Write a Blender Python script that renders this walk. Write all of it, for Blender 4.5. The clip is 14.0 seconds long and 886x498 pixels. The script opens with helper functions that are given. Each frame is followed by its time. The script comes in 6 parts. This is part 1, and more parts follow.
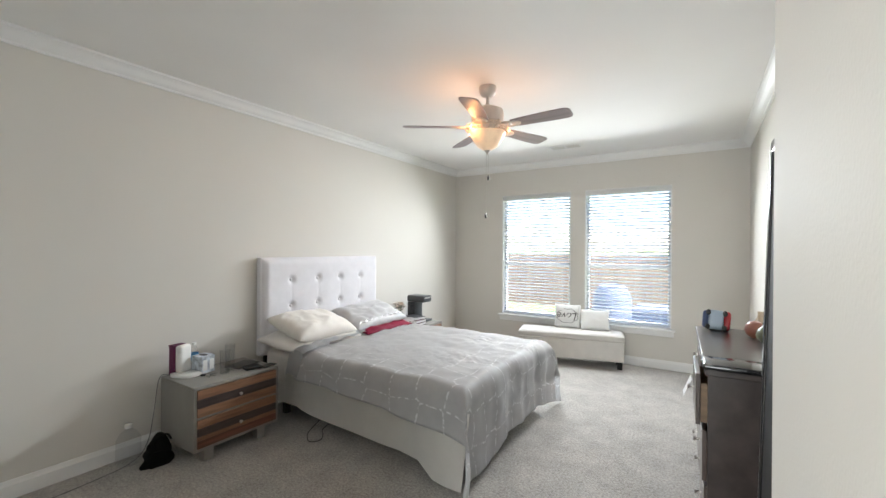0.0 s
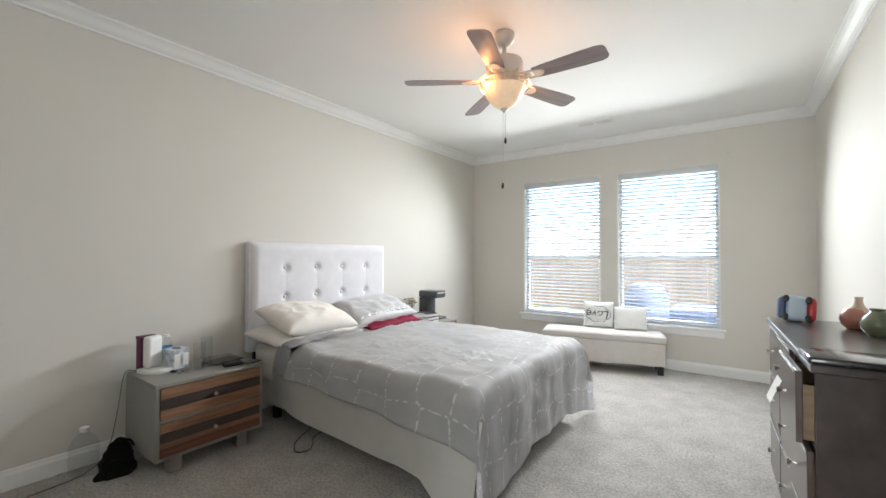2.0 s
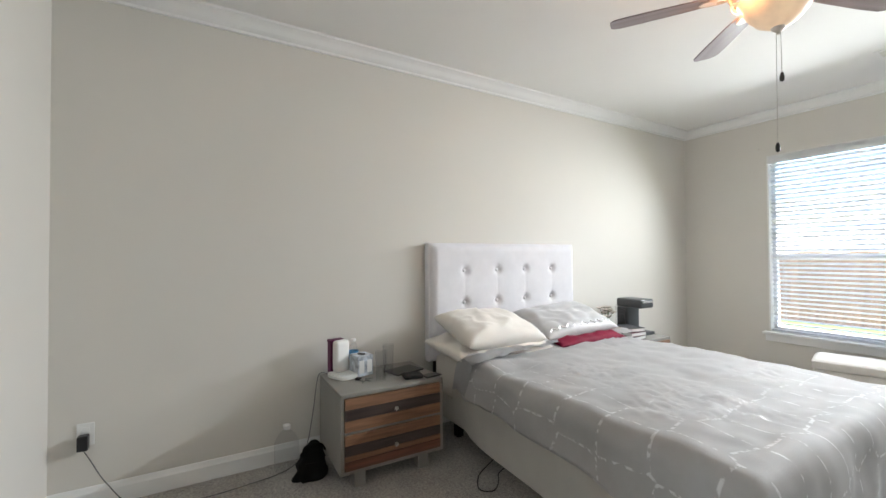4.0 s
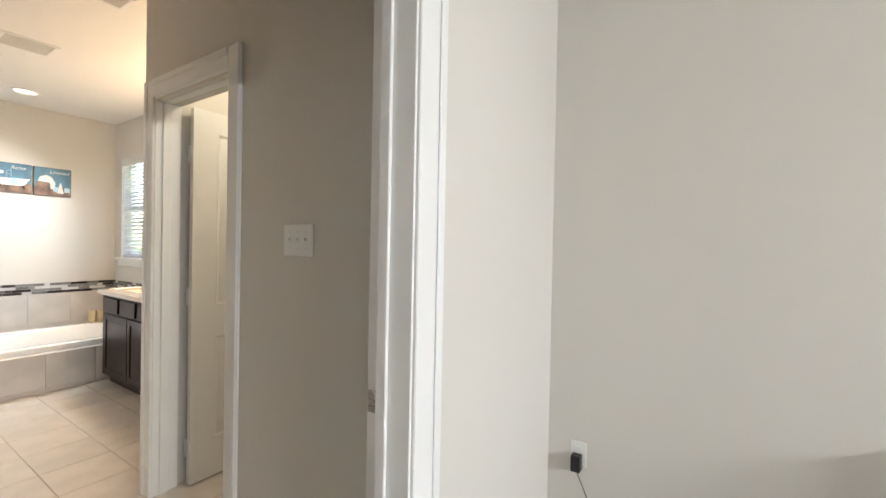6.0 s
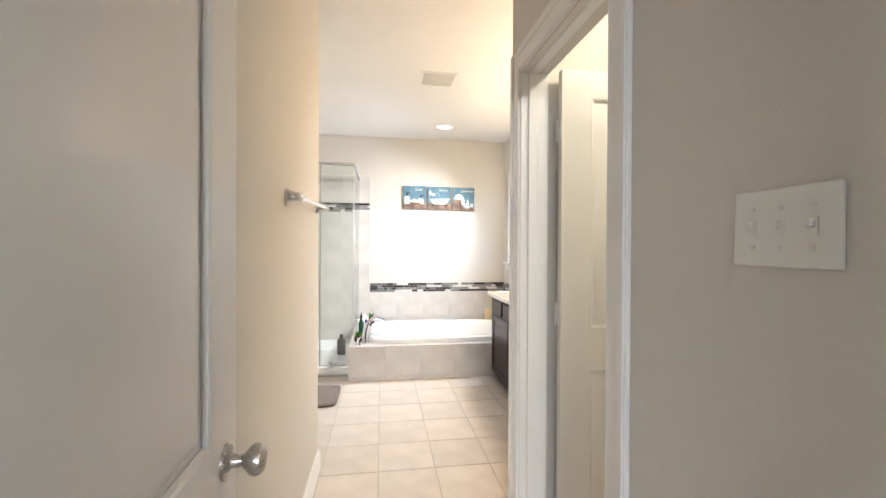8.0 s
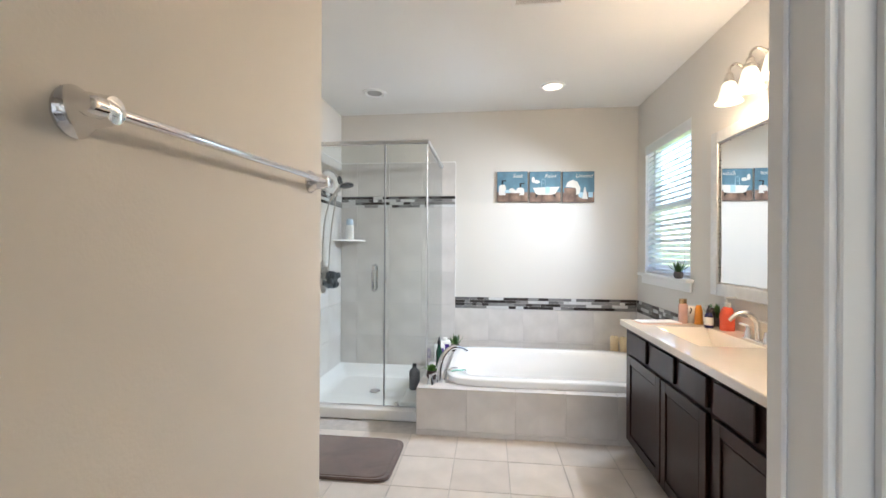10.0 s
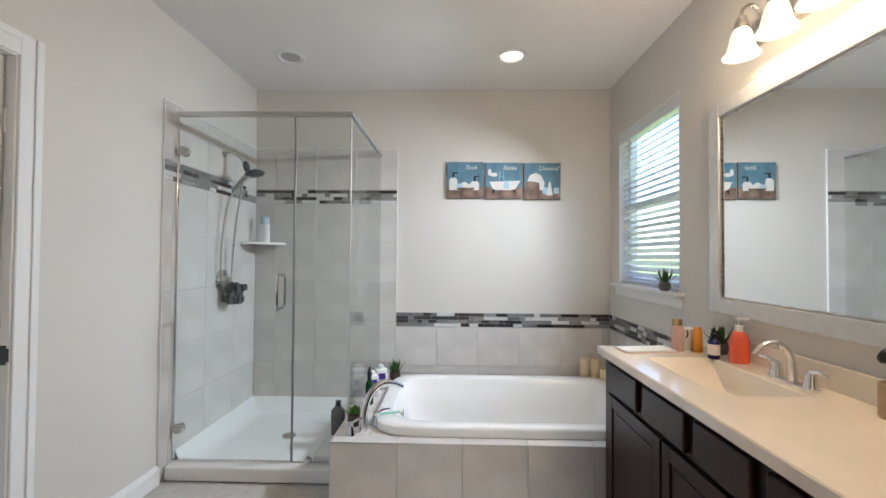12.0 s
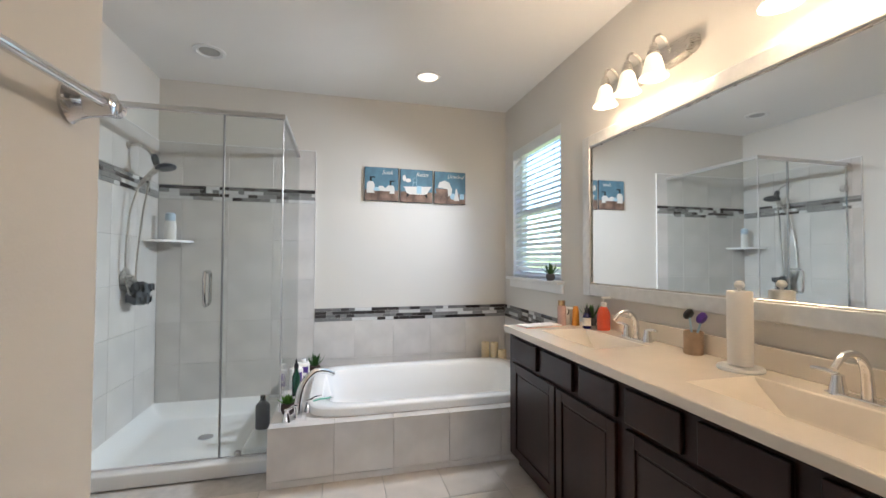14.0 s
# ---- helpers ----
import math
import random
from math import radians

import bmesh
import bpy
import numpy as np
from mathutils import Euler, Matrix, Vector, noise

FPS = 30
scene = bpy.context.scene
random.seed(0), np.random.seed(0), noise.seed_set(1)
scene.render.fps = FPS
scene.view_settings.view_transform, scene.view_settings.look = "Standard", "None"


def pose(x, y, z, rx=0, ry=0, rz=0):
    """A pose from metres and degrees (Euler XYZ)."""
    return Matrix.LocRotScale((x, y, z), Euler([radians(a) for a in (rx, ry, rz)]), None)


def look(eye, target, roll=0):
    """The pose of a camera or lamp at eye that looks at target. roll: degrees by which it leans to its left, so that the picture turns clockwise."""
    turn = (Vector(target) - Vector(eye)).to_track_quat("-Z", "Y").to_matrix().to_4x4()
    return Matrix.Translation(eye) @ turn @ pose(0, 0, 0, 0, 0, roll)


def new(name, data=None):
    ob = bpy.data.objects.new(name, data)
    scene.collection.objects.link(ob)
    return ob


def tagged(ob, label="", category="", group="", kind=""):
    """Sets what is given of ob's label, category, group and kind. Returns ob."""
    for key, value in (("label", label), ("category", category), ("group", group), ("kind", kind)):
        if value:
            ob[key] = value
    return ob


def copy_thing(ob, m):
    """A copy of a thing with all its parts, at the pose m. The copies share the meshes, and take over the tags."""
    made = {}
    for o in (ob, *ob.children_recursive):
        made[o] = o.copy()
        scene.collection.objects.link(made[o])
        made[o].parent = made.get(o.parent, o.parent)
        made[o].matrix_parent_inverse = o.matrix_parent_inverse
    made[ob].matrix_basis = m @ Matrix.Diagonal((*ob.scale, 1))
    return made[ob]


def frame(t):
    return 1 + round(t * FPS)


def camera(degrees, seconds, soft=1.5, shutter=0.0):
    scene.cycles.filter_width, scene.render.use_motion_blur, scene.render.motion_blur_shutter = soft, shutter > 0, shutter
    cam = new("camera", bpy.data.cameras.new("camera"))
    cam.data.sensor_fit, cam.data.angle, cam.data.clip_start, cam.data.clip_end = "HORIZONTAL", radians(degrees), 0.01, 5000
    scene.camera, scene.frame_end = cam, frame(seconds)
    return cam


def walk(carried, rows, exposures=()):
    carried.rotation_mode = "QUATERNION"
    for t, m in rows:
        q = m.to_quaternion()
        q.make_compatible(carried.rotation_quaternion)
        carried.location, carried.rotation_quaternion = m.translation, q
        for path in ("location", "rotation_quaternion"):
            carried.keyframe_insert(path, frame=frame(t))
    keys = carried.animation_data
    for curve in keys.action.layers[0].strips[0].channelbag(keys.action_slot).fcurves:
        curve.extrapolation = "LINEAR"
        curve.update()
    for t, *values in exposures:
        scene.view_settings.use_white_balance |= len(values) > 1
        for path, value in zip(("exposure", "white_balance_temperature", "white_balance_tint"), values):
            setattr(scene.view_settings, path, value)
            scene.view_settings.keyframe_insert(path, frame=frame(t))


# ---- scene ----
cam = camera(95.0, 14.0)
PATH = [
    (0, (0.258, 0.108, 1.489), (-0.817, 1.795, 1.487), 0.4),
    (0.5, (0.123, 0.261, 1.483), (-1.125, 1.824, 1.49), 0.3),
    (0.7, (0.083, 0.324, 1.473), (-1.19, 1.866, 1.485), 0.1),
    (1, (0.032, 0.428, 1.4), (-1.253, 1.961, 1.413), 0.1),
    (1.5, (0.05, 0.548, 1.319), (-1.189, 2.118, 1.346), 0.1),
    (2, (0.066, 0.571, 1.283), (-1.099, 2.196, 1.318), 0.2),
    (2.2, (0.063, 0.565, 1.259), (-1.085, 2.202, 1.298), 0.3),
    (4.3, (-0.524, 0.899, 1.3), (-2.364, 1.681, 1.337), 0.2),
    (4.5, (-0.603, 0.904, 1.301), (-2.506, 1.519, 1.339), 0.7),
    (5, (-0.777, 0.971, 1.329), (-2.775, 1.053, 1.354), 0.9),
    (5.5, (-0.999, 0.871, 1.341), (-2.938, 0.38, 1.356), 1.3),
    (6, (-1.197, 0.806, 1.36), (-2.884, -0.269, 1.339), 1.1),
    (6.5, (-1.371, 0.748, 1.368), (-2.684, -0.76, 1.341), 0.9),
    (7, (-1.467, 0.566, 1.356), (-2.415, -1.195, 1.333), 0.7),
    (7.5, (-1.485, 0.327, 1.369), (-2.071, -1.585, 1.347), 0.5),
    (8, (-1.581, 0.074, 1.335), (-1.883, -1.903, 1.323), 0.3),
    (8.5, (-1.653, -0.177, 1.339), (-1.752, -2.174, 1.33), 0.1),
    (9, (-1.697, -0.457, 1.334), (-1.636, -2.456, 1.328), 0.0),
    (9.2, (-1.713, -0.571, 1.334), (-1.605, -2.568, 1.33), 0.1),
    (11.3, (-1.914, -1.802, 1.354), (-1.65, -3.785, 1.373), 0.3),
    (11.5, (-1.929, -1.832, 1.331), (-1.696, -3.818, 1.357), 0.4),
    (12, (-1.921, -1.837, 1.328), (-1.87, -3.836, 1.366), 0.4),
    (12.5, (-1.809, -1.771, 1.309), (-1.958, -3.765, 1.352), 0.5),
    (13, (-1.712, -1.704, 1.308), (-2.055, -3.674, 1.357), 0.5),
    (13.5, (-1.68, -1.635, 1.286), (-2.146, -3.579, 1.335), 0.4),
    (14, (-1.654, -1.541, 1.292), (-2.145, -3.479, 1.342), 0.2),
]
EXPOSURES = [(0, 3.58, 6600, 10.5), (2.2, 3.58, 6600, 10.5), (4.5, 3.62, 6650, 10.5), (5.5, 4.0, 6800, 11.5), (7, 4.1, 6500, 12.5), (8, 4.45, 6350, 12.5), (9, 4.3, 5950, 11), (11.5, 3.38, 5900, 11), (14, 3.42, 5950, 11.5)]
walk(cam, [(t, look(eye, target, roll)) for t, eye, target, roll in PATH], exposures=EXPOSURES)

# ---- world, sun and exposure ----
world = bpy.data.worlds.new("world")
scene.world = world
world.use_nodes = True
wn, wl = world.node_tree.nodes, world.node_tree.links
sky = wn.new("ShaderNodeTexSky")
sky.sky_type, sky.sun_disc = "NISHITA", False
SUN_EL, SUN_AZ = radians(68), radians(82)      # azimuth clockwise from +y
sky.sun_elevation, sky.sun_rotation = SUN_EL, SUN_AZ
wn["Background"].inputs["Strength"].default_value = 0.066
wl.new(sky.outputs["Color"], wn["Background"].inputs["Color"])
sun = new("sun", bpy.data.lights.new("sun", "SUN"))
sun.data.energy, sun.data.angle, sun.data.color = 3.4, radians(0.5), (1.0, 0.95, 0.88)
_s = Vector((math.sin(SUN_AZ) * math.cos(SUN_EL), math.cos(SUN_AZ) * math.cos(SUN_EL), math.sin(SUN_EL)))
sun.matrix_world = look(_s * 40, (0, 0, 0))


# lamps: window-head daylight stand-ins, an unseen hall fill, and those of the place
def opening_light(x, y, z, width, height, watts, way, spread):
    lp = new("window_light", bpy.data.lights.new("window_light", "AREA"))
    lp.data.shape, lp.data.size, lp.data.size_y, lp.data.energy, lp.data.color = "RECTANGLE", width, height, watts, (.88, .95, 1.0)
    lp.data.spread = radians(spread)
    lp.matrix_world = look((x, y, z), (x + way[0], y + way[1], z + way[2]))


opening_light(-1.8125, 5.864, 2.290, .98, .02, 4.2, (0, -1, -.62), 126)
opening_light(-.577, 5.864, 2.290, .98, .02, 4.6, (0, -1, -.62), 126)
opening_light(-3.232, -4.46, 2.297, .42, .02, 2.0, (1, 0, -.62), 108)
opening_light(-.065, -1.36, 1.05, .70, 1.95, 3.2, (0, 1, 0), 160)     # added fill lamp in the hall's unseen opening, brightens the bed's near side
VANITY_W, FAN_W, CAN_W, CLOSET_W = .44, .18, .38, 1.1


# ---- building helpers ----
def thing(name, m=None, label="", category="", group="", kind=""):
    ob = new(name)
    ob.empty_display_size = 0.1
    if m is not None:
        ob.matrix_world = m
    return tagged(ob, label, category, group, kind)


def part(name, bm, material, parent=None, label="", smooth=False, sharp=35):
    me = bpy.data.meshes.new(name)
    if smooth:
        for f in bm.faces:
            f.smooth = True
        for e in bm.edges:
            if len(e.link_faces) == 2 and e.calc_face_angle(0) > radians(sharp):
                e.smooth = False
    bm.to_mesh(me)
    bm.free()
    for mt in material if isinstance(material, (list, tuple)) else [material]:
        me.materials.append(mt)
    ob = new(name, me)
    if parent is not None:
        ob.parent = parent
    if label:
        tagged(ob, label)
    return ob


def struct(name, bm, material, label, category, smooth=False):
    return tagged(part(name, bm, material, smooth=smooth), label, category, kind="structure")


def piece(name, me, parent, m):
    ob = new(name, me)
    ob.parent = parent
    ob.matrix_basis = m
    return ob


def box(x0, x1, y0, y1, z0, z1, bev=0.0, seg=2, bm=None):
    b = bmesh.new()
    v = bmesh.ops.create_cube(b, size=1)["verts"]
    for q in v:
        q.co = Vector((x0 + (q.co.x + .5) * (x1 - x0), y0 + (q.co.y + .5) * (y1 - y0), z0 + (q.co.z + .5) * (z1 - z0)))
    if bev > 0:
        bmesh.ops.bevel(b, geom=b.edges[:], offset=bev, segments=seg, profile=.5, affect="EDGES")
    return merge(bm, b)


def merge(bm, b, m=None):
    if m is not None:
        bmesh.ops.transform(b, matrix=m, verts=b.verts[:])
    if bm is None:
        return b
    me = bpy.data.meshes.new("tmp")
    b.to_mesh(me)
    b.free()
    bm.from_mesh(me)
    bpy.data.meshes.remove(me)
    return bm


def lathe(profile, seg=24, m=None, bm=None, squash=1.0):
    """Turned body from (radius, z) pairs."""
    b = bmesh.new()
    rings = []
    for r, z in profile:
        if r < 1e-6:
            rings.append([b.verts.new((0, 0, z))])
        else:
            rings.append([b.verts.new((r * math.cos(2 * math.pi * i / seg), squash * r * math.sin(2 * math.pi * i / seg), z)) for i in range(seg)])
    for a, c in zip(rings, rings[1:]):
        for i in range(seg):
            j = (i + 1) % seg
            if len(a) == 1 and len(c) == 1:
                continue
            if len(a) == 1:
                b.faces.new((a[0], c[j], c[i]))
            elif len(c) == 1:
                b.faces.new((a[i], a[j], c[0]))
            else:
                b.faces.new((a[i], a[j], c[j], c[i]))
    bmesh.ops.recalc_face_normals(b, faces=b.faces[:])
    return merge(bm, b, m)


def tube(points, r, seg=10, bm=None, taper=None, closed=False):
    """Round bar swept along points (radius may vary by taper list)."""
    b = bmesh.new()
    pts = [Vector(p) for p in points]
    n = len(pts)
    rings, up = [], None
    for i, p in enumerate(pts):
        d = (pts[(i + 1) % n] - pts[i - 1]) if closed or 0 < i < n - 1 else (pts[1] - pts[0] if i == 0 else pts[-1] - pts[-2])
        d.normalize()
        if up is None:
            up = d.orthogonal().normalized()
        up = (up - d * up.dot(d)).normalized()
        s = d.cross(up)
        rr = r if taper is None else taper[i]
        rings.append([b.verts.new(p + rr * (math.cos(2 * math.pi * k / seg) * up + math.sin(2 * math.pi * k / seg) * s)) for k in range(seg)])
    pairs = list(zip(rings, rings[1:])) + ([(rings[-1], rings[0])] if closed else [])
    for a, c in pairs:
        for k in range(seg):
            b.faces.new((a[k], a[(k + 1) % seg], c[(k + 1) % seg], c[k]))
    if not closed:
        b.faces.new(rings[0][::-1])
        b.faces.new(rings[-1])
    bmesh.ops.recalc_face_normals(b, faces=b.faces[:])
    return merge(bm, b)


def smooth_path(points, n=8):
    """Catmull-Rom through points."""
    p = [Vector(q) for q in points]
    p = [2 * p[0] - p[1]] + p + [2 * p[-1] - p[-2]]
    out = []
    for i in range(1, len(p) - 2):
        for k in range(n):
            t = k / n
            a, b, c, d = p[i - 1:i + 3]
            out.append(.5 * ((2 * b) + (c - a) * t + (2 * a - 5 * b + 4 * c - d) * t * t + (3 * b - a - 3 * c + d) * t ** 3))
    return out + [p[-2]]


def sheet(nu, nv, fn, bm=None, uv=None, thick=0.0):
    """Grid surface: fn(u, v) in 0..1 gives a place; uv(u, v) its map."""
    b = bmesh.new()
    vs = [[b.verts.new(fn(i / nu, j / nv)) for j in range(nv + 1)] for i in range(nu + 1)]
    lay = b.loops.layers.uv.new("UVMap") if uv else None
    for i in range(nu):
        for j in range(nv):
            f = b.faces.new((vs[i][j], vs[i + 1][j], vs[i + 1][j + 1], vs[i][j + 1]))
            if uv:
                for l, (a, c) in zip(f.loops, ((i, j), (i + 1, j), (i + 1, j + 1), (i, j + 1))):
                    l[lay].uv = uv(a / nu, c / nv)
    if thick:
        bmesh.ops.solidify(b, geom=b.faces[:], thickness=thick)
    return b if bm is None else merge(bm, b)


def run(profile, p0, p1, inward):
    """Moulding: profile of (out from wall, height) extruded from p0 to p1; inward is the way off the wall."""
    b = bmesh.new()
    p0, p1, w = Vector((*p0, 0)), Vector((*p1, 0)), Vector((*inward, 0))
    ends = [[b.verts.new(p + w * d + Vector((0, 0, h))) for d, h in profile] for p in (p0, p1)]
    n = len(profile)
    for k in range(n):
        b.faces.new((ends[0][k], ends[0][(k + 1) % n], ends[1][(k + 1) % n], ends[1][k]))
    b.faces.new(ends[0][::-1])
    b.faces.new(ends[1])
    bmesh.ops.recalc_face_normals(b, faces=b.faces[:])
    return b


def cushion(w, h, d, nu=20, nv=16, wrinkle=0.012, seed=0, pinch=.16):
    """Stuffed pillow lying in xy with thickness d."""
    b = bmesh.new()
    for s in (1, -1):
        def fn(u, v):
            a, c = 2 * u - 1, 2 * v - 1
            e = max(0.0, (1 - abs(a) ** 3.2) * (1 - abs(c) ** 3.2)) ** .5
            x = a * w / 2 * (1 - pinch * .5 * (1 - c * c) * abs(a) ** 3 * .6)
            y = c * h / 2 * (1 - pinch * .5 * (1 - a * a) * abs(c) ** 3 * .6)
            wv = wrinkle * (noise.noise(Vector((x * 9, y * 9, seed + s * 3))) + .55 * max(0, 1 - 5 * abs(noise.noise(Vector((x * 4 + y * 3, y * 9 - x * 2, seed + 7)))))) * e
            return Vector((x, y, s * (d / 2 * e) + wv))
        merge(b, sheet(nu, nv, fn))
    bmesh.ops.remove_doubles(b, verts=b.verts[:], dist=1e-4)
    bmesh.ops.recalc_face_normals(b, faces=b.faces[:])
    return b


def text_bm(body, size, depth=0.0015, shear=0.0, align="CENTER"):
    cu = bpy.data.curves.new("t", "FONT")
    cu.body, cu.size, cu.extrude, cu.shear, cu.align_x, cu.align_y = body, size, depth, shear, align, "CENTER"
    ob = bpy.data.objects.new("t", cu)
    scene.collection.objects.link(ob)
    dg = bpy.context.evaluated_depsgraph_get()
    dg.update()
    me = bpy.data.meshes.new_from_object(ob.evaluated_get(dg))
    b = bmesh.new()
    b.from_mesh(me)
    bpy.data.objects.remove(ob)
    bpy.data.curves.remove(cu)
    bpy.data.meshes.remove(me)
    return b


def flat(points, z0, z1, bm=None, m=None):
    """Flat plate with an outline of (x, y) points."""
    b = bmesh.new()
    lo, hi = ([b.verts.new((x, y, z)) for x, y in points] for z in (z0, z1))
    n = len(points)
    b.faces.new(lo[::-1])
    b.faces.new(hi)
    for k in range(n):
        b.faces.new((lo[k], lo[(k + 1) % n], hi[(k + 1) % n], hi[k]))
    bmesh.ops.recalc_face_normals(b, faces=b.faces[:])
    return merge(bm, b, m)


def disc_outline(rx, ry, n=24, cx=0, cy=0, power=2.0):
    out = []
    for k in range(n):
        c, s = math.cos(2 * math.pi * k / n), math.sin(2 * math.pi * k / n)
        out.append((cx + rx * math.copysign(abs(c) ** (2 / power), c), cy + ry * math.copysign(abs(s) ** (2 / power), s)))
    return out


# ---- materials ----
def mat(name, color, rough=.6, metal=0.0, var=.05, scale=6.0, bump=.05, bscale=80.0, rand=0.0, sheen=0.0, coat=0.0, spec=.5, stretch=(1, 1, 1), emit=0.0, emit_color=None, trans=0.0, ior=1.45, sss=0.0):
    m = bpy.data.materials.new(name)
    m.use_nodes = True
    n, l = m.node_tree.nodes, m.node_tree.links
    p = n["Principled BSDF"]
    tc, mp = n.new("ShaderNodeTexCoord"), n.new("ShaderNodeMapping")
    mp.inputs["Scale"].default_value = stretch
    l.new(tc.outputs["Object"], mp.inputs["Vector"])
    nz, nf = n.new("ShaderNodeTexNoise"), n.new("ShaderNodeTexNoise")
    nz.inputs["Scale"].default_value, nz.inputs["Detail"].default_value = scale, 6
    nf.inputs["Scale"].default_value, nf.inputs["Detail"].default_value = bscale, 3
    for q in (nz, nf):
        l.new(mp.outputs["Vector"], q.inputs["Vector"])
    ramp = n.new("ShaderNodeMapRange")
    ramp.inputs["From Min"].default_value, ramp.inputs["From Max"].default_value = .3, .7
    ramp.inputs["To Min"].default_value, ramp.inputs["To Max"].default_value = 1 - var, 1 + var
    l.new(nz.outputs["Fac"], ramp.inputs["Value"])
    hsv = n.new("ShaderNodeHueSaturation")
    hsv.inputs["Color"].default_value = (*color, 1)
    val = ramp.outputs["Result"]
    if rand:
        oi, mr, mu = n.new("ShaderNodeObjectInfo"), n.new("ShaderNodeMapRange"), n.new("ShaderNodeMath")
        mr.inputs["To Min"].default_value, mr.inputs["To Max"].default_value = 1 - rand, 1 + rand
        l.new(oi.outputs["Random"], mr.inputs["Value"])
        mu.operation = "MULTIPLY"
        l.new(mr.outputs["Result"], mu.inputs[0])
        l.new(val, mu.inputs[1])
        val = mu.outputs["Value"]
    l.new(val, hsv.inputs["Value"])
    l.new(hsv.outputs["Color"], p.inputs["Base Color"])
    rr = n.new("ShaderNodeMapRange")
    rr.inputs["To Min"].default_value, rr.inputs["To Max"].default_value = max(.02, rough * .85), min(1, rough * 1.15)
    l.new(nz.outputs["Fac"], rr.inputs["Value"])
    l.new(rr.outputs["Result"], p.inputs["Roughness"])
    p.inputs["Metallic"].default_value = metal
    p.inputs["Specular IOR Level"].default_value = spec
    p.inputs["IOR"].default_value = ior
    p.inputs["Transmission Weight"].default_value = trans
    p.inputs["Sheen Weight"].default_value = sheen
    p.inputs["Coat Weight"].default_value = coat
    if sss:
        p.inputs["Subsurface Weight"].default_value = sss
        p.inputs["Subsurface Radius"].default_value = (.02, .015, .01)
    if emit:
        p.inputs["Emission Color"].default_value = (*(emit_color or color), 1)
        p.inputs["Emission Strength"].default_value = emit
    if bump:
        bp = n.new("ShaderNodeBump")
        bp.inputs["Strength"].default_value, bp.inputs["Distance"].default_value = bump, .004
        l.new(nf.outputs["Fac"], bp.inputs["Height"])
        l.new(bp.outputs["Normal"], p.inputs["Normal"])
    return m


def glass(name, tint, gloss=1.0):
    """Clear pane: lets light through with a little tint and reflects by the angle."""
    m = bpy.data.materials.new(name)
    m.use_nodes = True
    n, l = m.node_tree.nodes, m.node_tree.links
    n.remove(n["Principled BSDF"])
    tr, gl, mx, fr, pw, mu = n.new("ShaderNodeBsdfTransparent"), n.new("ShaderNodeBsdfGlossy"), n.new("ShaderNodeMixShader"), n.new("ShaderNodeLayerWeight"), n.new("ShaderNodeMath"), n.new("ShaderNodeMath")
    tr.inputs["Color"].default_value = (*tint, 1)
    gl.inputs["Roughness"].default_value = .02
    fr.inputs["Blend"].default_value = .5
    pw.operation, pw.inputs[1].default_value = "POWER", 4.0
    mu.operation, mu.inputs[1].default_value, mu.inputs[2].default_value = "MULTIPLY_ADD", .7 * gloss, .035 * gloss
    l.new(fr.outputs["Facing"], pw.inputs[0])
    l.new(pw.outputs["Value"], mu.inputs[0])
    l.new(mu.outputs["Value"], mx.inputs["Fac"])
    l.new(tr.outputs["BSDF"], mx.inputs[1])
    l.new(gl.outputs["BSDF"], mx.inputs[2])
    l.new(mx.outputs["Shader"], n["Material Output"].inputs["Surface"])
    return m


